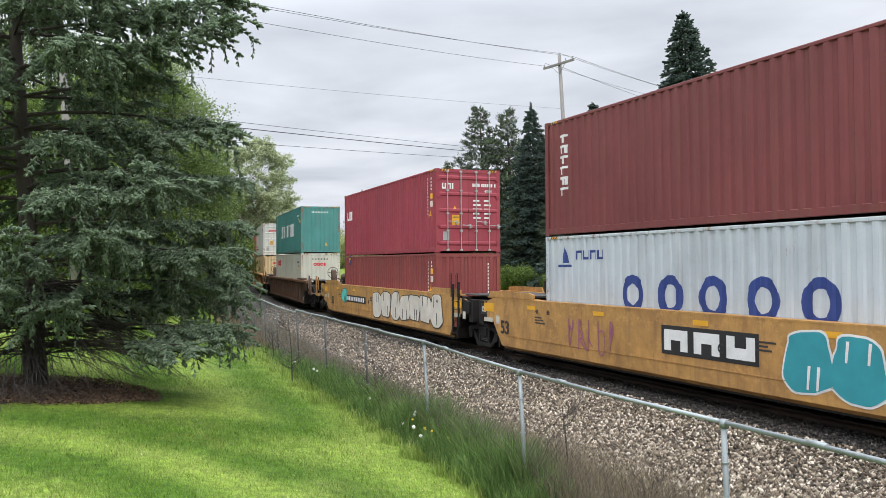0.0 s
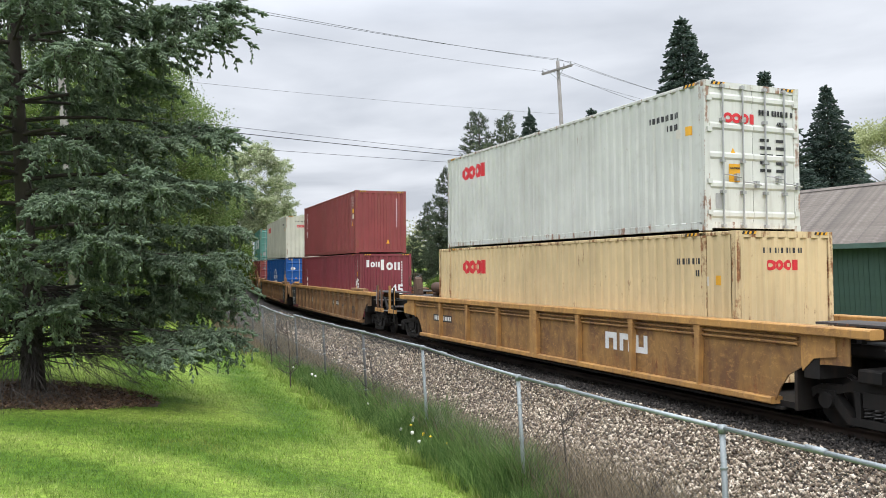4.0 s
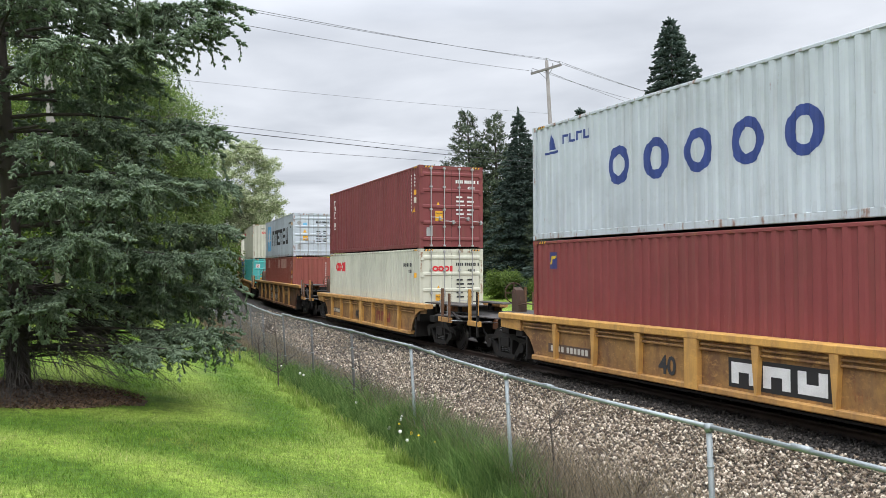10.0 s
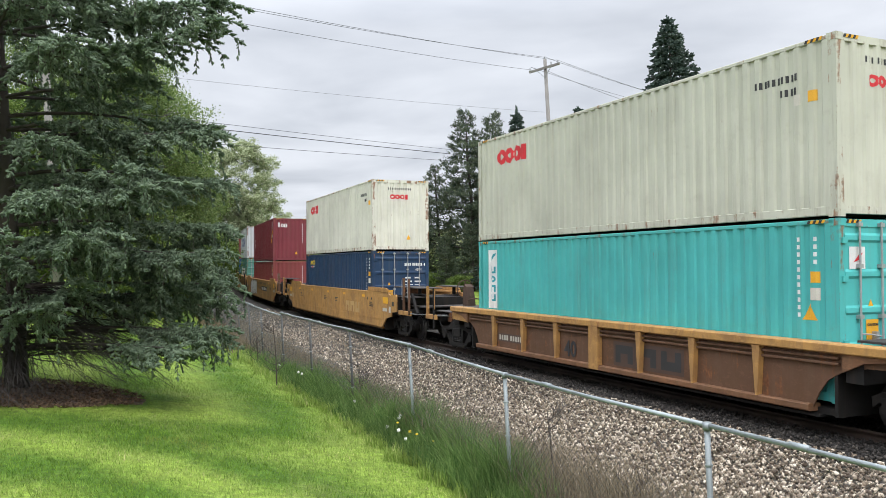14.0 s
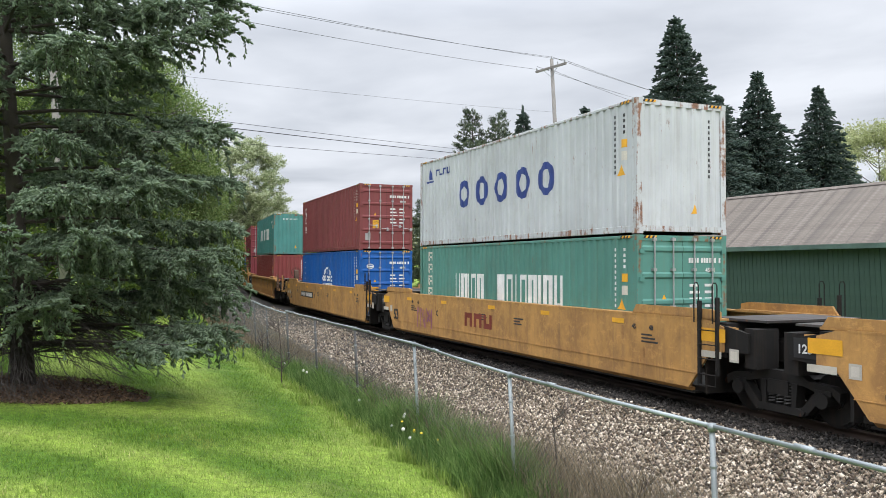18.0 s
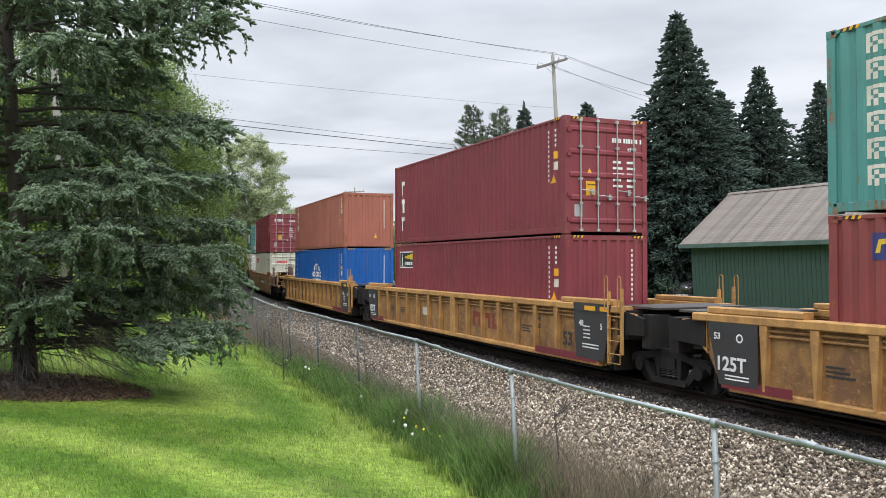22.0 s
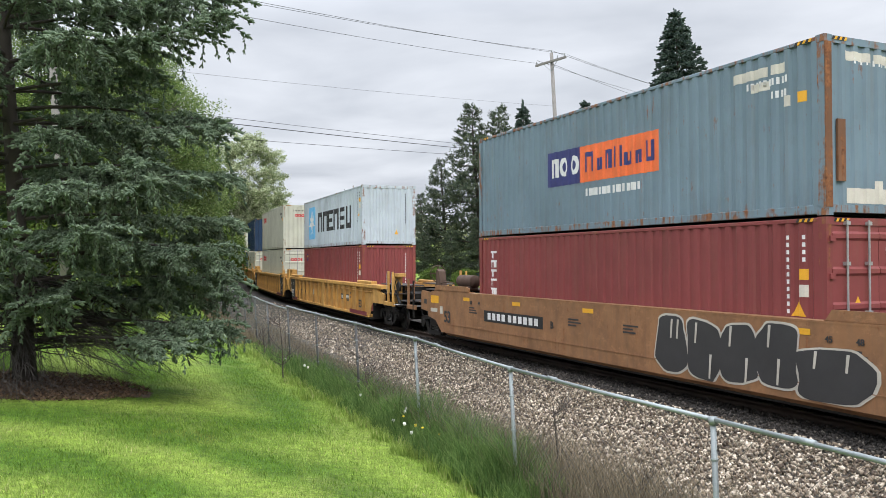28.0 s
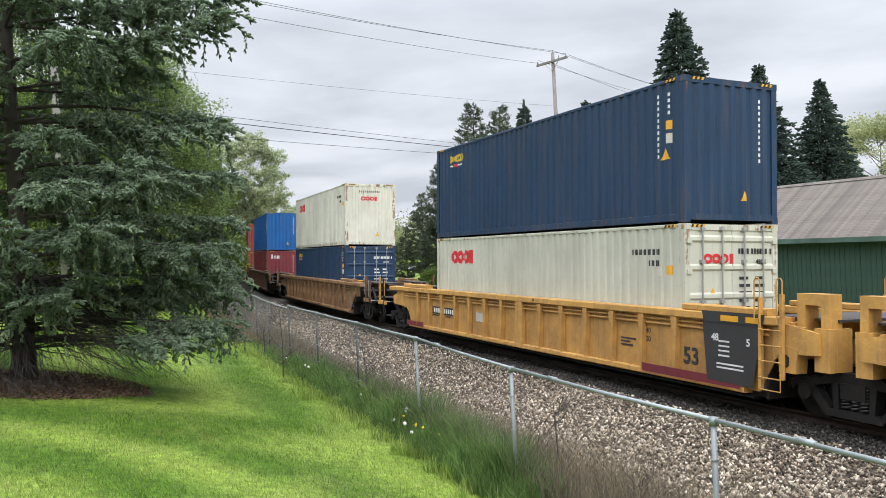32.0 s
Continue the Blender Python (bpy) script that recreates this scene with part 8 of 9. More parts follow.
# ---- stencils on the cars ----
def plate_number(car, u, z, w=3.2, h=0.31, ground="black", ink="white", at=None):
    car_mark(car, "number_board", [rect(u, u + w, z, z + h)], ground, 0.006, at, "black board with white numerals")
    n = 10
    a = w * 0.86 / n
    car_mark(car, "stencil", [rect(u + w * 0.07 + i * a + (0.08 if i > 3 else 0), u + w * 0.07 + i * a + (0.08 if i > 3 else 0) + a * 0.68, z + h * 0.2, z + h * 0.8) for i in range(n)], ink, 0.010, at)


def owner_block(car, u, z, w, h, ground, ink, at=None):
    if ground:
        car_mark(car, "owner_mark", [rect(u, u + w, z, z + h)], ground, 0.006, at)
    a = w / 3
    for i, cut in enumerate(("down", "down", "up")):
        for p in slab(u + i * a + a * 0.1, z + h * 0.14, a * 0.8, h * 0.72, a * 0.24, cut):
            car_mark(car, "owner_mark", [p], ink, 0.010, at)


def yellow_tabs(car, us, z=1.38):
    car_mark(car, "reflector", [rect(u, u + 0.42, z, z + 0.10) for u in us], "yellow", 0.008, None, "yellow reflective tab")


def small_stencils(car, us, z, color="ink", at=None):
    polys = []
    for i, u in enumerate(us):
        for r in range(3):
            polys.append(rect(u, u + 0.34 + 0.09 * ((i + r) % 3), z - r * 0.07, z - r * 0.07 + 0.035))
    car_mark(car, "stencil", polys, color, 0.007, at)


INSET = -SIDE_Y + 0.09


def dress_smooth(car, plate_u=None, letter="", fifty_three=(-8.05,), owner=None, joint_far=False):
    if plate_u is not None:
        plate_number(car, plate_u, 0.86)
    if letter:
        side_text(car, letter, 0.24, (plate_u if plate_u is not None else -3.2) + 3.55, 0.92, -SIDE_Y - 0.006, "ink")
    for u in fifty_three:
        car_text(car, "53", 0.50, u, 0.66)
    yellow_tabs(car, (-6.6, -3.6, -0.3, 2.6, 5.6))
    small_stencils(car, (-6.2, -0.9, 1.2, 6.6), 1.18)
    for i, n in enumerate(("45", "48")):
        car_text(car, n, 0.14, -5.6 - i * 0.55, 1.30)
        car_text(car, n, 0.14, 6.3 + i * 0.55, 1.30)
    for u in (-9.05, 8.35):
        car_mark(car, "reflector", [rect(u, u + 0.62, 1.22, 1.46)], "yellow", 0.008, None, "large yellow reflective panel")
        car_mark(car, "placard", [rect(u - 0.02, u + 0.52, 0.93, 1.05), rect(u + 0.72, u + 0.94, 0.90, 1.13)], "chalk", 0.008, None, "pale repainted patch")
        car_mark(car, "placard", [rect(u + 0.76, u + 0.90, 0.94, 1.09)], "silver_ink", 0.012)
    if owner:
        owner_block(car, *owner)
    if joint_far:
        car_mark(car, "load_board", [rect(-9.35, -8.62, 1.12, 1.44)], "black", 0.006, -SIDE_Y + 0.035)
        side_text(car, "125 T", 0.20, -9.28, 1.20, -SIDE_Y + 0.025, "white")


def dress_ribbed(car, plate_u, letter="", boards=True, owner=None, far_board=True, bright=False):
    at = -SIDE_Y + 0.085
    if plate_u is not None:
        plate_number(car, plate_u, 0.84, 1.75, 0.24, "black", "white", at)
    if boards:
        car_mark(car, "load_board", [[(7.05, 0.42), (8.15, 0.40), (8.42, 1.66), (6.92, 1.66)]], "char", 0.03, None, "black end board with white stencils")
        car_mark(car, "stencil", [rect(7.35, 7.62, 1.12 - r * 0.085, 1.15 - r * 0.085) for r in range(4)] + [rect(7.3, 7.95, 0.72 - r * 0.07, 0.75 - r * 0.07) for r in range(2)], "white", 0.036)
        car_mark(car, "load_board", [[(6.98, 1.47), (8.40, 1.47), (8.44, 1.655), (6.94, 1.655)]], "char", 0.043, None, "black end board with white stencils")
        car_mark(car, "reflector", [rect(7.42, 7.85, 1.50, 1.60), rect(8.02, 8.34, 1.50, 1.60)], "yellow", 0.050, None, "yellow reflective tab")
        side_text(car, "48", 0.18, 7.18, 1.14, -SIDE_Y - 0.035, "white")
        side_text(car, "5", 0.18, 8.02, 1.10, -SIDE_Y - 0.035, "white")
    if far_board:
        car_mark(car, "load_board", [[(-8.42, 1.50), (-8.15, 0.40), (-7.25, 0.42), (-7.25, 1.50)]], "char", 0.03, None, "black end board with white stencils")
        side_text(car, "125T", 0.34, -8.22, 0.66, -SIDE_Y - 0.035, "white")
        side_text(car, "53", 0.16, -8.25, 1.20, -SIDE_Y - 0.035, "white")
        car_mark(car, "stencil", [rect(-8.0, -7.45, 0.56 - r * 0.06, 0.585 - r * 0.06) for r in range(2)] + ring(-7.65, 1.24, 0.16, 0.16, 0.03), "white", 0.036)
    side_text(car, "53", 0.44, 6.28, 0.62, at - 0.002, "ink")
    side_text(car, "20", 0.15, 5.30, 0.95, -SIDE_Y - 0.03, "ink")
    side_text(car, "40", 0.15, 5.30, 1.12, -SIDE_Y - 0.03, "ink")
    if letter:
        side_text(car, letter, 0.14, 0.75, 1.54, -SIDE_Y - 0.04, "ink")
    if bright or boards:
        car_mark(car, "placard", [rect(5.15, 7.85, 0.34, 0.50)], "maroon_ink", 0.026, None, "dark red instruction strip")
    if bright or far_board:
        car_mark(car, "placard", [rect(-8.1, -6.55, 0.34, 0.50)], "maroon_ink", 0.024, None, "dark red instruction strip")
    car_mark(car, "placard", [rect(-2.75, -2.28, 0.80, 1.06)], "chalk", 0.004, at)
    small_stencils(car, (-6.0, -4.9, 4.3), 0.92, "ink", at)
    yellow_tabs(car, (-4.6, -0.9, 3.2), 1.55)
    if owner:
        owner_block(car, *owner)


def blob(u, z, w, h, seed, wob=0.10, n=30):
    rnd = random.Random(seed)
    ph = [rnd.uniform(0, 6.28) for _ in range(4)]
    rr = lambda c: math.copysign(abs(c) ** 0.55, c)
    return [(u + w / 2 * rr(math.cos(a)) * (1 + wob * math.sin(3 * a + ph[0]) + wob * 0.5 * math.sin(5 * a + ph[1])),
             z + h / 2 * rr(math.sin(a)) * (1 + wob * 0.6 * math.sin(2 * a + ph[2]) + wob * 0.4 * math.sin(4 * a + ph[3]))) for a in [2 * math.pi * i / n for i in range(n)]]


def clamp_polys(polys, lo=0.36, hi=1.57):
    return [[(u, min(hi, max(lo, z))) for u, z in p] for p in polys]


def graffiti(car, u0, u1, n, fill, edge, seed, z0=0.42, z1=1.5):
    """Bubble shapes with an outline and a few strokes."""
    w = (u1 - u0) / n
    rnd = random.Random(seed)
    for i in range(n):
        cu, cz, h = u0 + w * (i + 0.5), (z0 + z1) / 2 + rnd.uniform(-0.06, 0.06), (z1 - z0) * rnd.uniform(0.85, 1.0)
        car_mark(car, "graffiti", clamp_polys([blob(cu, cz, w * 1.08, h, seed + i)]), edge, 0.010 + 0.0006 * i)
        car_mark(car, "graffiti", clamp_polys([blob(cu, cz, w * 1.0, h * 0.93, seed + i)]), fill, 0.016 + 0.0006 * i)
        for side in rnd.sample((-0.22, 0.0, 0.20), 2):
            a0, a1 = (0.1, 0.43) if rnd.random() < 0.5 else (-0.43, -0.05)
            c, t = cu + w * side, 0.022
            car_mark(car, "graffiti", clamp_polys([[(c - t, cz + h * a0), (c + t, cz + h * a0), (c + t * 1.6 + 0.03, cz + h * a1), (c - t + 0.03, cz + h * a1)]]), edge, 0.022 + 0.0006 * i)


def scrawl(car, u0, u1, z, h, color, seed, at=None, thick=0.03, lift=0.012):
    """Thin hand-sprayed letters, each one bent ribbon of paint."""
    rnd = random.Random(seed)
    u, k = u0, 0
    base = (-SIDE_Y if at is None else at)
    while u < u1:
        w = h * rnd.uniform(0.32, 0.62)
        key = [Vector((u + w * rnd.uniform(-0.1, 1.1), z + h * rnd.uniform(0, 1))) for _ in range(rnd.choice((4, 5, 6)))]
        key[0] = Vector((u, z + h * rnd.choice((0.0, 0.95))))
        key[1] = Vector((u + w * 0.1, z + h * (0.95 if key[0].y < z + h * 0.5 else 0.05)))
        pts = []
        for i in range(len(key) - 1):
            p0, p1, p2, p3 = key[max(0, i - 1)], key[i], key[i + 1], key[min(len(key) - 1, i + 2)]
            for j in range(5):
                t = j / 5
                pts.append(0.5 * ((2 * p1) + (p2 - p0) * t + (2 * p0 - 5 * p1 + 4 * p2 - p3) * t * t + (3 * p1 - p0 - 3 * p2 + p3) * t ** 3))
        pts.append(key[-1])
        v, f = [], []
        for i, p in enumerate(pts):
            d = pts[min(i + 1, len(pts) - 1)] - pts[max(i - 1, 0)]
            nrm = Vector((-d.y, d.x)).normalized() * thick / 2 * rnd.uniform(0.75, 1.2)
            o = base - lift - 0.00015 * i - 0.0002 * (k % 3)
            v += [(p.x + nrm.x, o, min(1.57, max(0.36, p.y + nrm.y))), (p.x - nrm.x, o, min(1.57, max(0.36, p.y - nrm.y)))]
        f = [(2 * i, 2 * i + 1, 2 * i + 3, 2 * i + 2) for i in range(len(pts) - 1)]
        child("graffiti", mesh_from("graffiti", v, f, flat(color)), car)
        u += w * rnd.uniform(1.05, 1.4)
        k += 1


# ---- the consist, from the head end: place on the line at 16 s, lower and upper load ----
HC, STD = 2.896, 2.591
CONSIST = []


def unit(s16, car, lower, upper, lift=0.0):
    CONSIST.append((s16, car, lower, upper, lift))


TRI = upright_marks(6)


def make_train():
    box = loaded
    # 0
    c = well_car("ochre smooth-sided well car with black owner panel and teal graffiti", "ttx", "smooth", "coupler", "joint")
    dress_smooth(c, None, "C", (-8.05,), (-1.22, 0.76, 2.56, 0.57, "black", "white"), True)
    graffiti(c, 1.9, 5.6, 4, "teal", "white", 11)
    scrawl(c, -4.6, -2.9, 0.55, 0.75, "lilac", 3, thick=0.04)
    unit(-242.07, c, box("pale grey corrugated container with large blue ring letters", "pale_grey", (big_rings(),), True, ink=True),
         box("dark maroon corrugated container with upright white lettering", "maroon_dark", (TRI,), True))
    # 1
    c = well_car("ochre smooth-sided well car with silver bubble graffiti", "ttx", "smooth", "joint", "coupler", True)
    dress_smooth(c, -4.75, "B", (-7.55,), None, False)
    graffiti(c, -0.5, 1.9, 2, "silver_ink", "ink", 21)
    graffiti(c, 2.0, 7.4, 5, "silver_ink", "ink", 29, 0.40, 1.56)
    graffiti(c, -5.5, -4.6, 1, "mint", "ink", 33, 0.8, 1.45)
    unit(-222.49, c, box("maroon corrugated container, half hidden in the well", "maroon", (small_square,), False, STD, caution=False),
         box("crimson corrugated container with white owner mark and closed doors", "crimson", (white_word(),), True))
    # 2
    c = well_car("dark brown ribbed well car with yellow tabs", "ttx_umber", "ribbed", "coupler", "coupler", True, "ttx_brown")
    dress_ribbed(c, -5.7, "", False, None, False)
    unit(-198.74, c, box("cream corrugated container with red ring mark", "cream", (red_rings(),), False, ink=True, upright=False),
         box("sea-green corrugated container with rust streaks and white block letters", "teal_green", (white_blocks(),), False, upright=False))
    # 3
    c = well_car("bright ochre ribbed well car with white block marks", "ttx", "wide_ribs", "coupler", "coupler", True)
    plate_number(c, -6.9, 0.86, 1.5, 0.22, "black", "white", INSET)
    owner_block(c, 3.0, 0.72, 1.6, 0.52, None, "white", INSET)
    unit(-175.08, c, box("long beige rust-stained container with faded red mark", "beige", (red_rings(2.25),), False, HC, 13.716, ink=True, upright=False),
         box("pale cream container with red ring mark and closed doors", "off_white", (red_rings(),), True, ink=True, upright=False))
    # 4 to 6
    c = well_car("grimy ochre ribbed well car with numerals", "ttx_dirty", "ribbed", "coupler", "joint", False, "ttx")
    dress_ribbed(c, 2.3, "A", False, None, True)
    unit(-151.83, c, box("long maroon container with white numerals on its end", "plum", (upright_tex, forty_five), False, HC, 13.716),
         box("maroon corrugated container with upright white lettering", "maroon", (TRI,), False), 0.04)
    c = well_car("grimy ochre ribbed well car with dark red owner mark", "ttx_dirty", "ribbed", "joint", "joint", False, "ttx")
    dress_ribbed(c, None, "C", True, (1.2, 0.62, 2.0, 0.62, None, "brown_red", INSET), True)
    unit(-132.14, c, box("bright blue corrugated container with white globe mark and doors", "blue", (globe,), True),
         box("cream corrugated container with red ring mark", "cream", (red_rings(),), False, ink=True, upright=False), 0.06)
    c = well_car("grimy ochre ribbed well car with black end board", "ttx_dirty", "ribbed", "joint", "coupler", True, "ttx")
    dress_ribbed(c, -6.0, "", True, None, False)
    unit(-112.48, c, box("maroon corrugated container with small blue and yellow badge", "maroon", (small_square,), True),
         box("sea-green container with white block letters and closed doors", "jade", (white_blocks(),), True, upright=False), 0.05)
    # 7
    c = well_car("short ochre well car with black owner panel", "ttx", "short", "coupler", "coupler", True, "ttx_bright")
    plate_number(c, -5.1, 0.52, 1.75, 0.22, "ghost", "chalk", INSET)
    side_text(c, "40", 0.5, -1.02, 0.48, INSET - 0.006, "ink")
    owner_block(c, 0.85, 0.45, 2.15, 0.52, "black", "white", INSET)
    unit(-90.44, c, box("maroon corrugated container with small blue and yellow badge", "maroon", (small_square,), True),
         box("pale grey container with large blue ring letters and doors", "pale_grey", (big_rings(),), True, ink=True))
    # 8
    c = well_car("short ochre well car with faded red owner mark", "ttx", "short", "coupler", "coupler", True)
    plate_number(c, -5.1, 0.55, 1.75, 0.22, "ghost", "chalk", INSET)
    side_text(c, "40", 0.5, -1.02, 0.48, INSET - 0.006, "ink")
    owner_block(c, 1.8, 0.48, 1.8, 0.52, None, "brown_red", INSET)
    unit(-70.49, c, box("cream corrugated container with red ring mark and doors", "cream", (red_rings(),), True, ink=True, upright=False),
         box("dark maroon container with upright white lettering and doors", "maroon_dark", (TRI,), True))
    # 9
    c = well_car("rusty brown well car with ochre top rail and white scrawls", "ttx_brown", "wide_ribs", "coupler", "coupler", True, "ttx")
    plate_number(c, -5.9, 0.86, 1.7, 0.24, "ghost", "chalk", INSET)
    scrawl(c, -1.8, -0.35, 1.0, 0.42, "white", 5, INSET, 0.05)
    scrawl(c, -1.75, -0.4, 0.5, 0.42, "white", 6, INSET, 0.05)
    scrawl(c, 0.25, 1.7, 1.0, 0.40, "white", 7, INSET, 0.045)
    scrawl(c, 0.3, 1.65, 0.5, 0.42, "white", 8, INSET, 0.05)
    owner_block(c, 4.4, 0.9, 1.4, 0.34, None, "tan", INSET)
    side_text(c, "53", 0.44, 6.28, 0.62, INSET - 0.006, "ink")
    unit(-48.88, c, box("brick red corrugated container with pale painted-over patches", "brick", (lambda t, L, H, d: mark_side(t, "patch", [rect(-4.5, -3.65, 2.2, 2.76), rect(0.15, 0.9, 2.2, 2.76), rect(1.5, 3.6, 2.2, 2.78)], "pale_patch"),), False),
         box("silver-grey container with white star on blue and black letters", "silver", (star_square,), True, STD, ink=True, upright=False))
    # 10
    c = well_car("short rusty brown well car with ochre top rail", "ttx_brown", "short", "coupler", "coupler", True, "ttx")
    plate_number(c, -4.6, 0.56, 1.5, 0.22, "ghost", "chalk", INSET)
    side_text(c, "40", 0.5, -1.3, 0.48, INSET - 0.006, "ink")
    owner_block(c, 0.6, 0.45, 2.2, 0.52, "ghost", "char", INSET)
    unit(-26.97, c, box("turquoise container with white name column and doors", "turquoise", (white_column,), True),
         box("cream corrugated container with red ring mark", "cream", (red_rings(),), False, ink=True, upright=False), 0.05)
    # 11
    c = well_car("ochre smooth-sided well car with faint owner mark", "ttx", "smooth", "coupler", "coupler", False)
    dress_smooth(c, None, "", (), (3.0, 0.62, 2.3, 0.6, None, "tan"), False)
    unit(-5.02, c, box("navy container with gold lettering and closed doors", "navy", (gold_word,), True),
         box("cream container with rusty edges and a faded red mark", "cream_rusty", (red_rings(),), False, ink=True, upright=False), -0.03)
    # 12 to 14
    c = well_car("ochre smooth-sided well car with white bubble graffiti", "ttx", "smooth", "coupler", "joint", False)
    dress_smooth(c, 1.79, "", (-7.75,), None, True)
    graffiti(c, -5.5, -1.3, 6, "white", "ink", 51, 0.36, 1.56)
    scrawl(c, -0.6, 4.4, 1.26, 0.24, "ink", 9, None, 0.03)
    scrawl(c, -0.1, 1.5, 0.92, 0.24, "ink", 10, None, 0.03)
    scrawl(c, 5.1, 6.2, 0.62, 0.75, "green_ink", 12, None, 0.035)
    unit(18.67, c, box("maroon corrugated container, half hidden in the well", "maroon", (small_square,), False, STD),
         box("maroon corrugated container with white lettering and caution label", "plum", (upright_tex,), False, caution=True))
    c = well_car("ochre smooth-sided well car with dark red owner mark", "ttx", "smooth", "joint", "joint", False)
    dress_smooth(c, None, "", (-7.95,), (-1.9, 0.72, 1.9, 0.56, None, "brown_red"), True)
    side_text(c, "C", 0.24, -4.0, 0.98, -SIDE_Y - 0.006, "ink")
    scrawl(c, -5.6, -4.4, 0.5, 0.7, "lilac", 31, None, 0.05)
    unit(38.39, c, box("sea-green container with white block letters and doors", "jade", (white_blocks(1.17),), True),
         box("pale grey rust-stained container with large blue ring letters", "grey_rusty", (big_rings(),), False, ink=True))
    c = well_car("ochre smooth-sided well car with black number board", "ttx", "smooth", "joint", "coupler", True)
    dress_smooth(c, -5.1, "B", (-8.05,), None, False)
    unit(57.93, c, box("bright blue container with white globe mark and doors", "blue", (globe,), True),
         box("dark maroon container with upright white lettering and doors", "maroon_dark", (TRI,), True))
    # 15 to 17
    c = well_car("ochre ribbed well car with black number board", "ttx", "ribbed", "coupler", "joint", False)
    dress_ribbed(c, 3.2, "", False, None, True)
    unit(81.71, c, box("maroon corrugated container with small badge", "maroon", (small_square,), False, caution=False),
         box("sea-green corrugated container with white block letters", "teal_green", (white_blocks(),), False, upright=False), 0.04)
    c = well_car("ochre ribbed well car with faded red owner mark", "ttx", "ribbed", "joint", "joint", False)
    dress_ribbed(c, None, "", True, (1.2, 0.62, 1.9, 0.6, None, "brown_red", INSET), True)
    unit(101.4, c, box("plum container with a small lighthouse-coloured badge", "plum", (lamp_square,), False),
         box("plum container with slanted white letters and doors", "plum", (upright_marks(3, "white", 0.3, 2.45, 0.66),), True))
    c = well_car("ochre ribbed well car with scratched panels", "ttx", "ribbed", "joint", "coupler", True)
    dress_ribbed(c, -6.0, "B", True, None, False)
    scrawl(c, -2.9, -2.2, 0.6, 0.6, "ghost", 41, INSET, 0.025)
    scrawl(c, -1.9, -1.2, 0.6, 0.6, "ghost", 42, INSET, 0.025)
    unit(121.02, c, box("bright blue corrugated container with white globe mark", "blue", (globe,), False),
         box("terracotta corrugated container with upright white lettering", "terracotta", (TRI,), False, STD))
    # 18 to 20
    c = well_car("rusty orange smooth-sided well car with tan sprayed shapes", "ttx_orange", "smooth", "coupler", "joint", False)
    dress_smooth(c, 1.76, "", (), None, True)
    scrawl(c, -5.0, 0.9, 0.52, 0.95, "tan", 61, None, 0.085)
    scrawl(c, -7.6, -5.0, 0.8, 0.6, "chalk", 62, None, 0.03)
    scrawl(c, 5.2, 6.6, 0.5, 0.8, "tan", 63, None, 0.05)
    unit(144.81, c, box("cream container with red ring mark and closed doors", "cream", (red_rings(),), True, ink=True, upright=False),
         box("plum container with white lettering and closed doors", "plum", (upright_tex,), True, caution=True), -0.02)
    c = well_car("rusty smooth-sided well car with turquoise and blue mural", "ttx_orange", "smooth", "joint", "joint", False)
    dress_smooth(c, None, "", (-8.2,), None, True)
    graffiti(c, -6.4, 0.0, 5, "mint", "white", 71, 0.4, 1.56)
    graffiti(c, 0.1, 2.0, 2, "orange", "ink", 77, 0.5, 1.5)
    graffiti(c, 2.1, 6.4, 4, "teal", "indigo", 79, 0.4, 1.56)
    scrawl(c, -7.9, -6.6, 0.9, 0.5, "white", 72, None, 0.03)
    unit(164.46, c, box("white container with faded red mark and closed doors", "off_white", (red_rings(),), True, ink=True, upright=False),
         box("deep green container with white block letters and doors", "deep_green", (white_blocks(),), True, upright=False), -0.02)
    c = well_car("rusty smooth-sided well car with black outlined graffiti", "ttx_orange", "smooth", "joint", "coupler", True)
    dress_smooth(c, -5.24, "B", (-8.0,), None, False)
    graffiti(c, 2.3, 5.8, 4, "char", "chalk", 81, 0.34, 1.56)
    graffiti(c, 5.7, 7.1, 1, "char", "chalk", 87, 0.34, 1.3)
    unit(183.92, c, box("maroon container with upright white lettering and doors", "maroon", (TRI,), True),
         box("slate blue container with rusted corner and two-tone panel", "slate", (two_tone_panel,), False, upright=False))
    # 21 to 23
    c = well_car("bright yellow ribbed well car with hand brake", "ttx_bright", "ribbed", "coupler", "joint", False)
    dress_ribbed(c, 3.2, "A", False, None, True, True)
    unit(207.8, c, box("maroon corrugated container with small badge", "maroon", (small_square,), False),
         box("silver-grey container with white star on blue and black letters", "silver", (star_square,), False, STD, ink=True))
    c = well_car("bright yellow ribbed well car with dark red owner mark", "ttx_bright", "ribbed", "joint", "joint", False)
    dress_ribbed(c, None, "C", True, (1.2, 0.64, 1.95, 0.62, None, "brown_red", INSET), True, True)
    unit(227.46, c, box("cream container with red ring mark and closed doors", "cream", (red_rings(),), True, ink=True, upright=False),
         box("cream corrugated container with red ring mark", "cream", (red_rings(),), False, ink=True, upright=False), 0.07)
    c = well_car("bright yellow ribbed well car with black end board", "ttx_bright", "ribbed", "joint", "coupler", False)
    dress_ribbed(c, -6.0, "A", True, None, False, True)
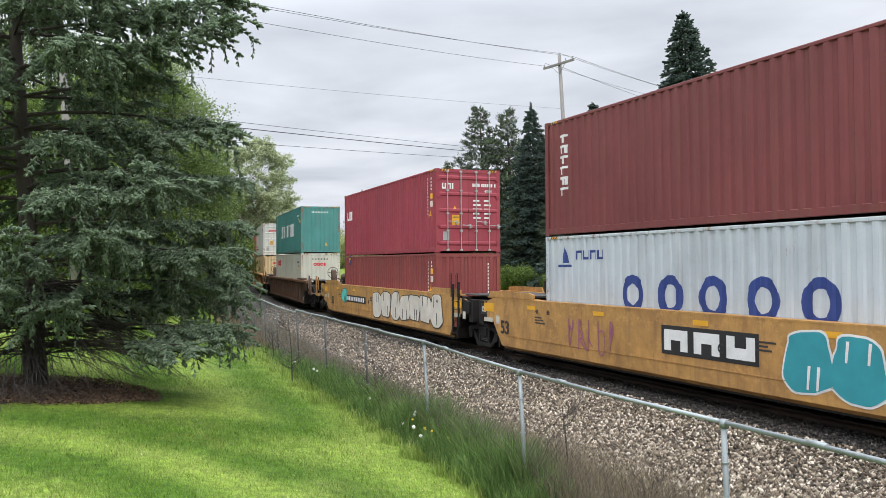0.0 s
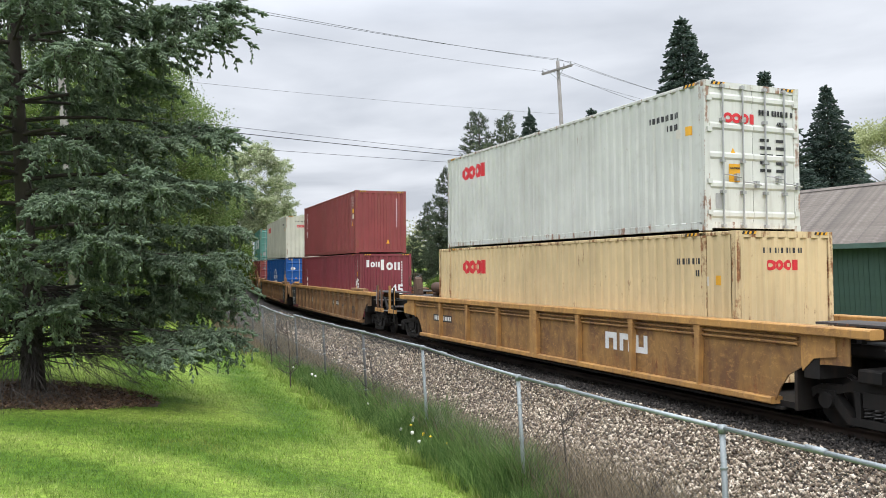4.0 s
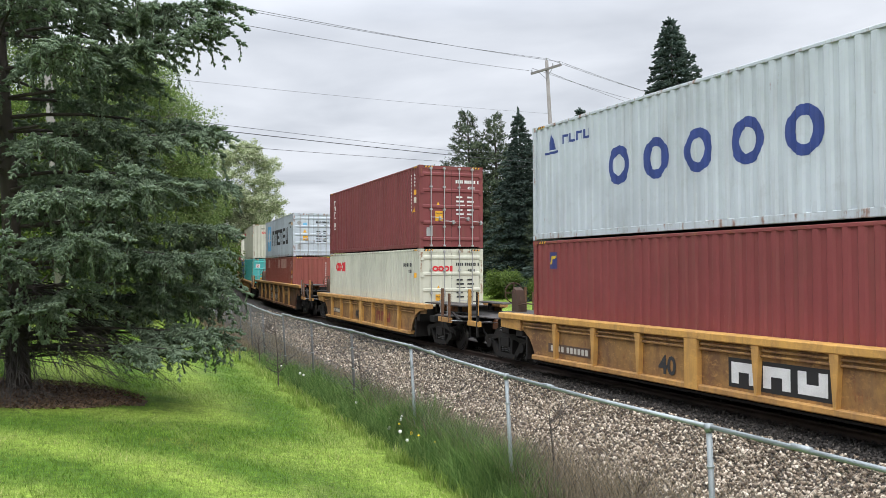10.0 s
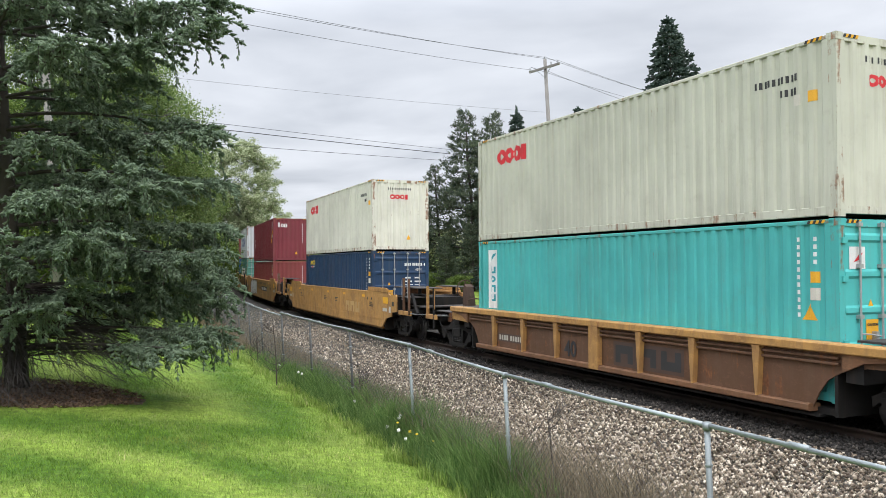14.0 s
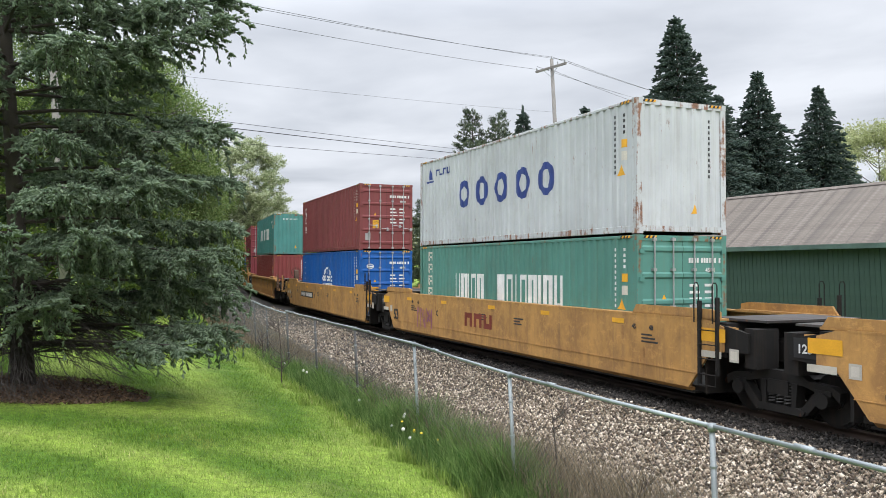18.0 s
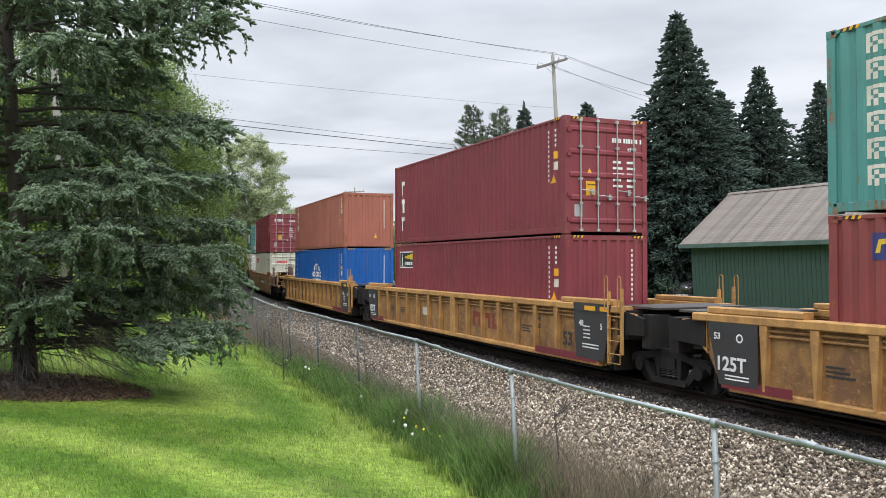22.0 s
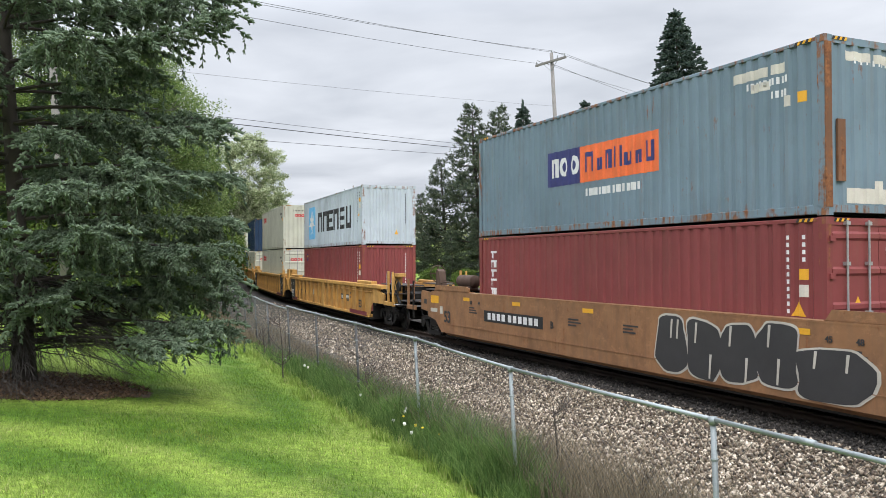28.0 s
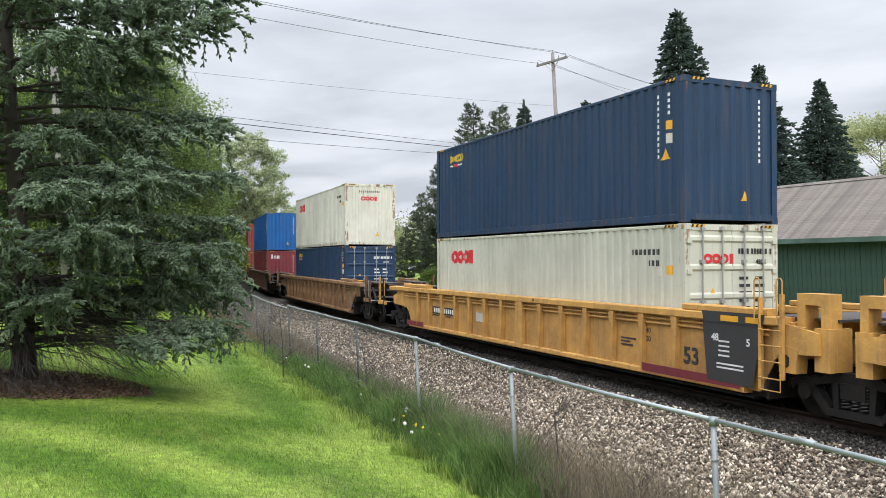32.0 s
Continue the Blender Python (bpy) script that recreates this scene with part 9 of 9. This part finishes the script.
    unit(247.06, c, box("cream container with red ring mark and closed doors", "cream", (red_rings(),), True, ink=True, upright=False),
         box("navy corrugated container with gold lettering", "navy", (gold_word,), False), 0.05)
    # 24 to 26
    c = well_car("grimy ochre ribbed well car", "ttx_dirty", "ribbed", "coupler", "coupler", False)
    dress_ribbed(c, None, "", False, None, False)
    unit(270.59, c, box("navy container with gold lettering and closed doors", "navy", (gold_word,), True),
         box("cream container with rusty corner post and red ring mark", "cream_rusty", (red_rings(),), False, ink=True, upright=False))
    c = well_car("dark grimy brown ribbed well car", "ttx_umber", "ribbed", "coupler", "coupler", False)
    unit(296.5, c, box("plum container with white lettering", "plum", (upright_tex,), False),
         box("plain bright blue corrugated container", "sky_blue", (), False))
    c = well_car("bright yellow ribbed well car", "ttx_bright", "ribbed", "coupler", "coupler", False)
    unit(320.2, c, box("plain maroon corrugated container", "maroon", (), False), box("maroon corrugated container with upright lettering", "maroon", (TRI,), False))


make_train()

FLOOR_Z = 0.36


def place_on_line(s_near, t):
    """Pose of a car whose 40-foot load begins at s_near at 16 s."""
    s = s_near + 6.096 - 15.078 * (t - 16) + 0.004 * (t - 16) ** 2
    a, b = along(s - 6.0), along(s + 6.0)
    x, y = (a[0] + b[0]) / 2, (a[1] + b[1]) / 2
    h = math.atan2(a[0] - b[0], b[1] - a[1])
    return pose(x, y, 0.0, -CANT, 0, math.degrees(h) - 90)


def motions():
    """The train rolls past at about 15 m/s; each car and each container is keyed along the line."""
    times = [i * 0.5 for i in range(65)]
    for s_near, car, lower, upper, lift in CONSIST:
        low_high = LOW_HIGH[lower.name]
        path = [(t, place_on_line(s_near, t)) for t in times]
        walk(car, path)
        walk(lower, [(t, m @ pose(0, 0, FLOOR_Z + lift)) for t, m in path])
        walk(upper, [(t, m @ pose(0, 0, FLOOR_Z + lift + low_high + 0.024)) for t, m in path])


LOW_HIGH = {}
for _, _, _lower, _, _ in CONSIST:
    LOW_HIGH[_lower.name] = max(v[2] for c in _lower.children if c.name.startswith("frame") for v in c.bound_box) + 0.012


motions()
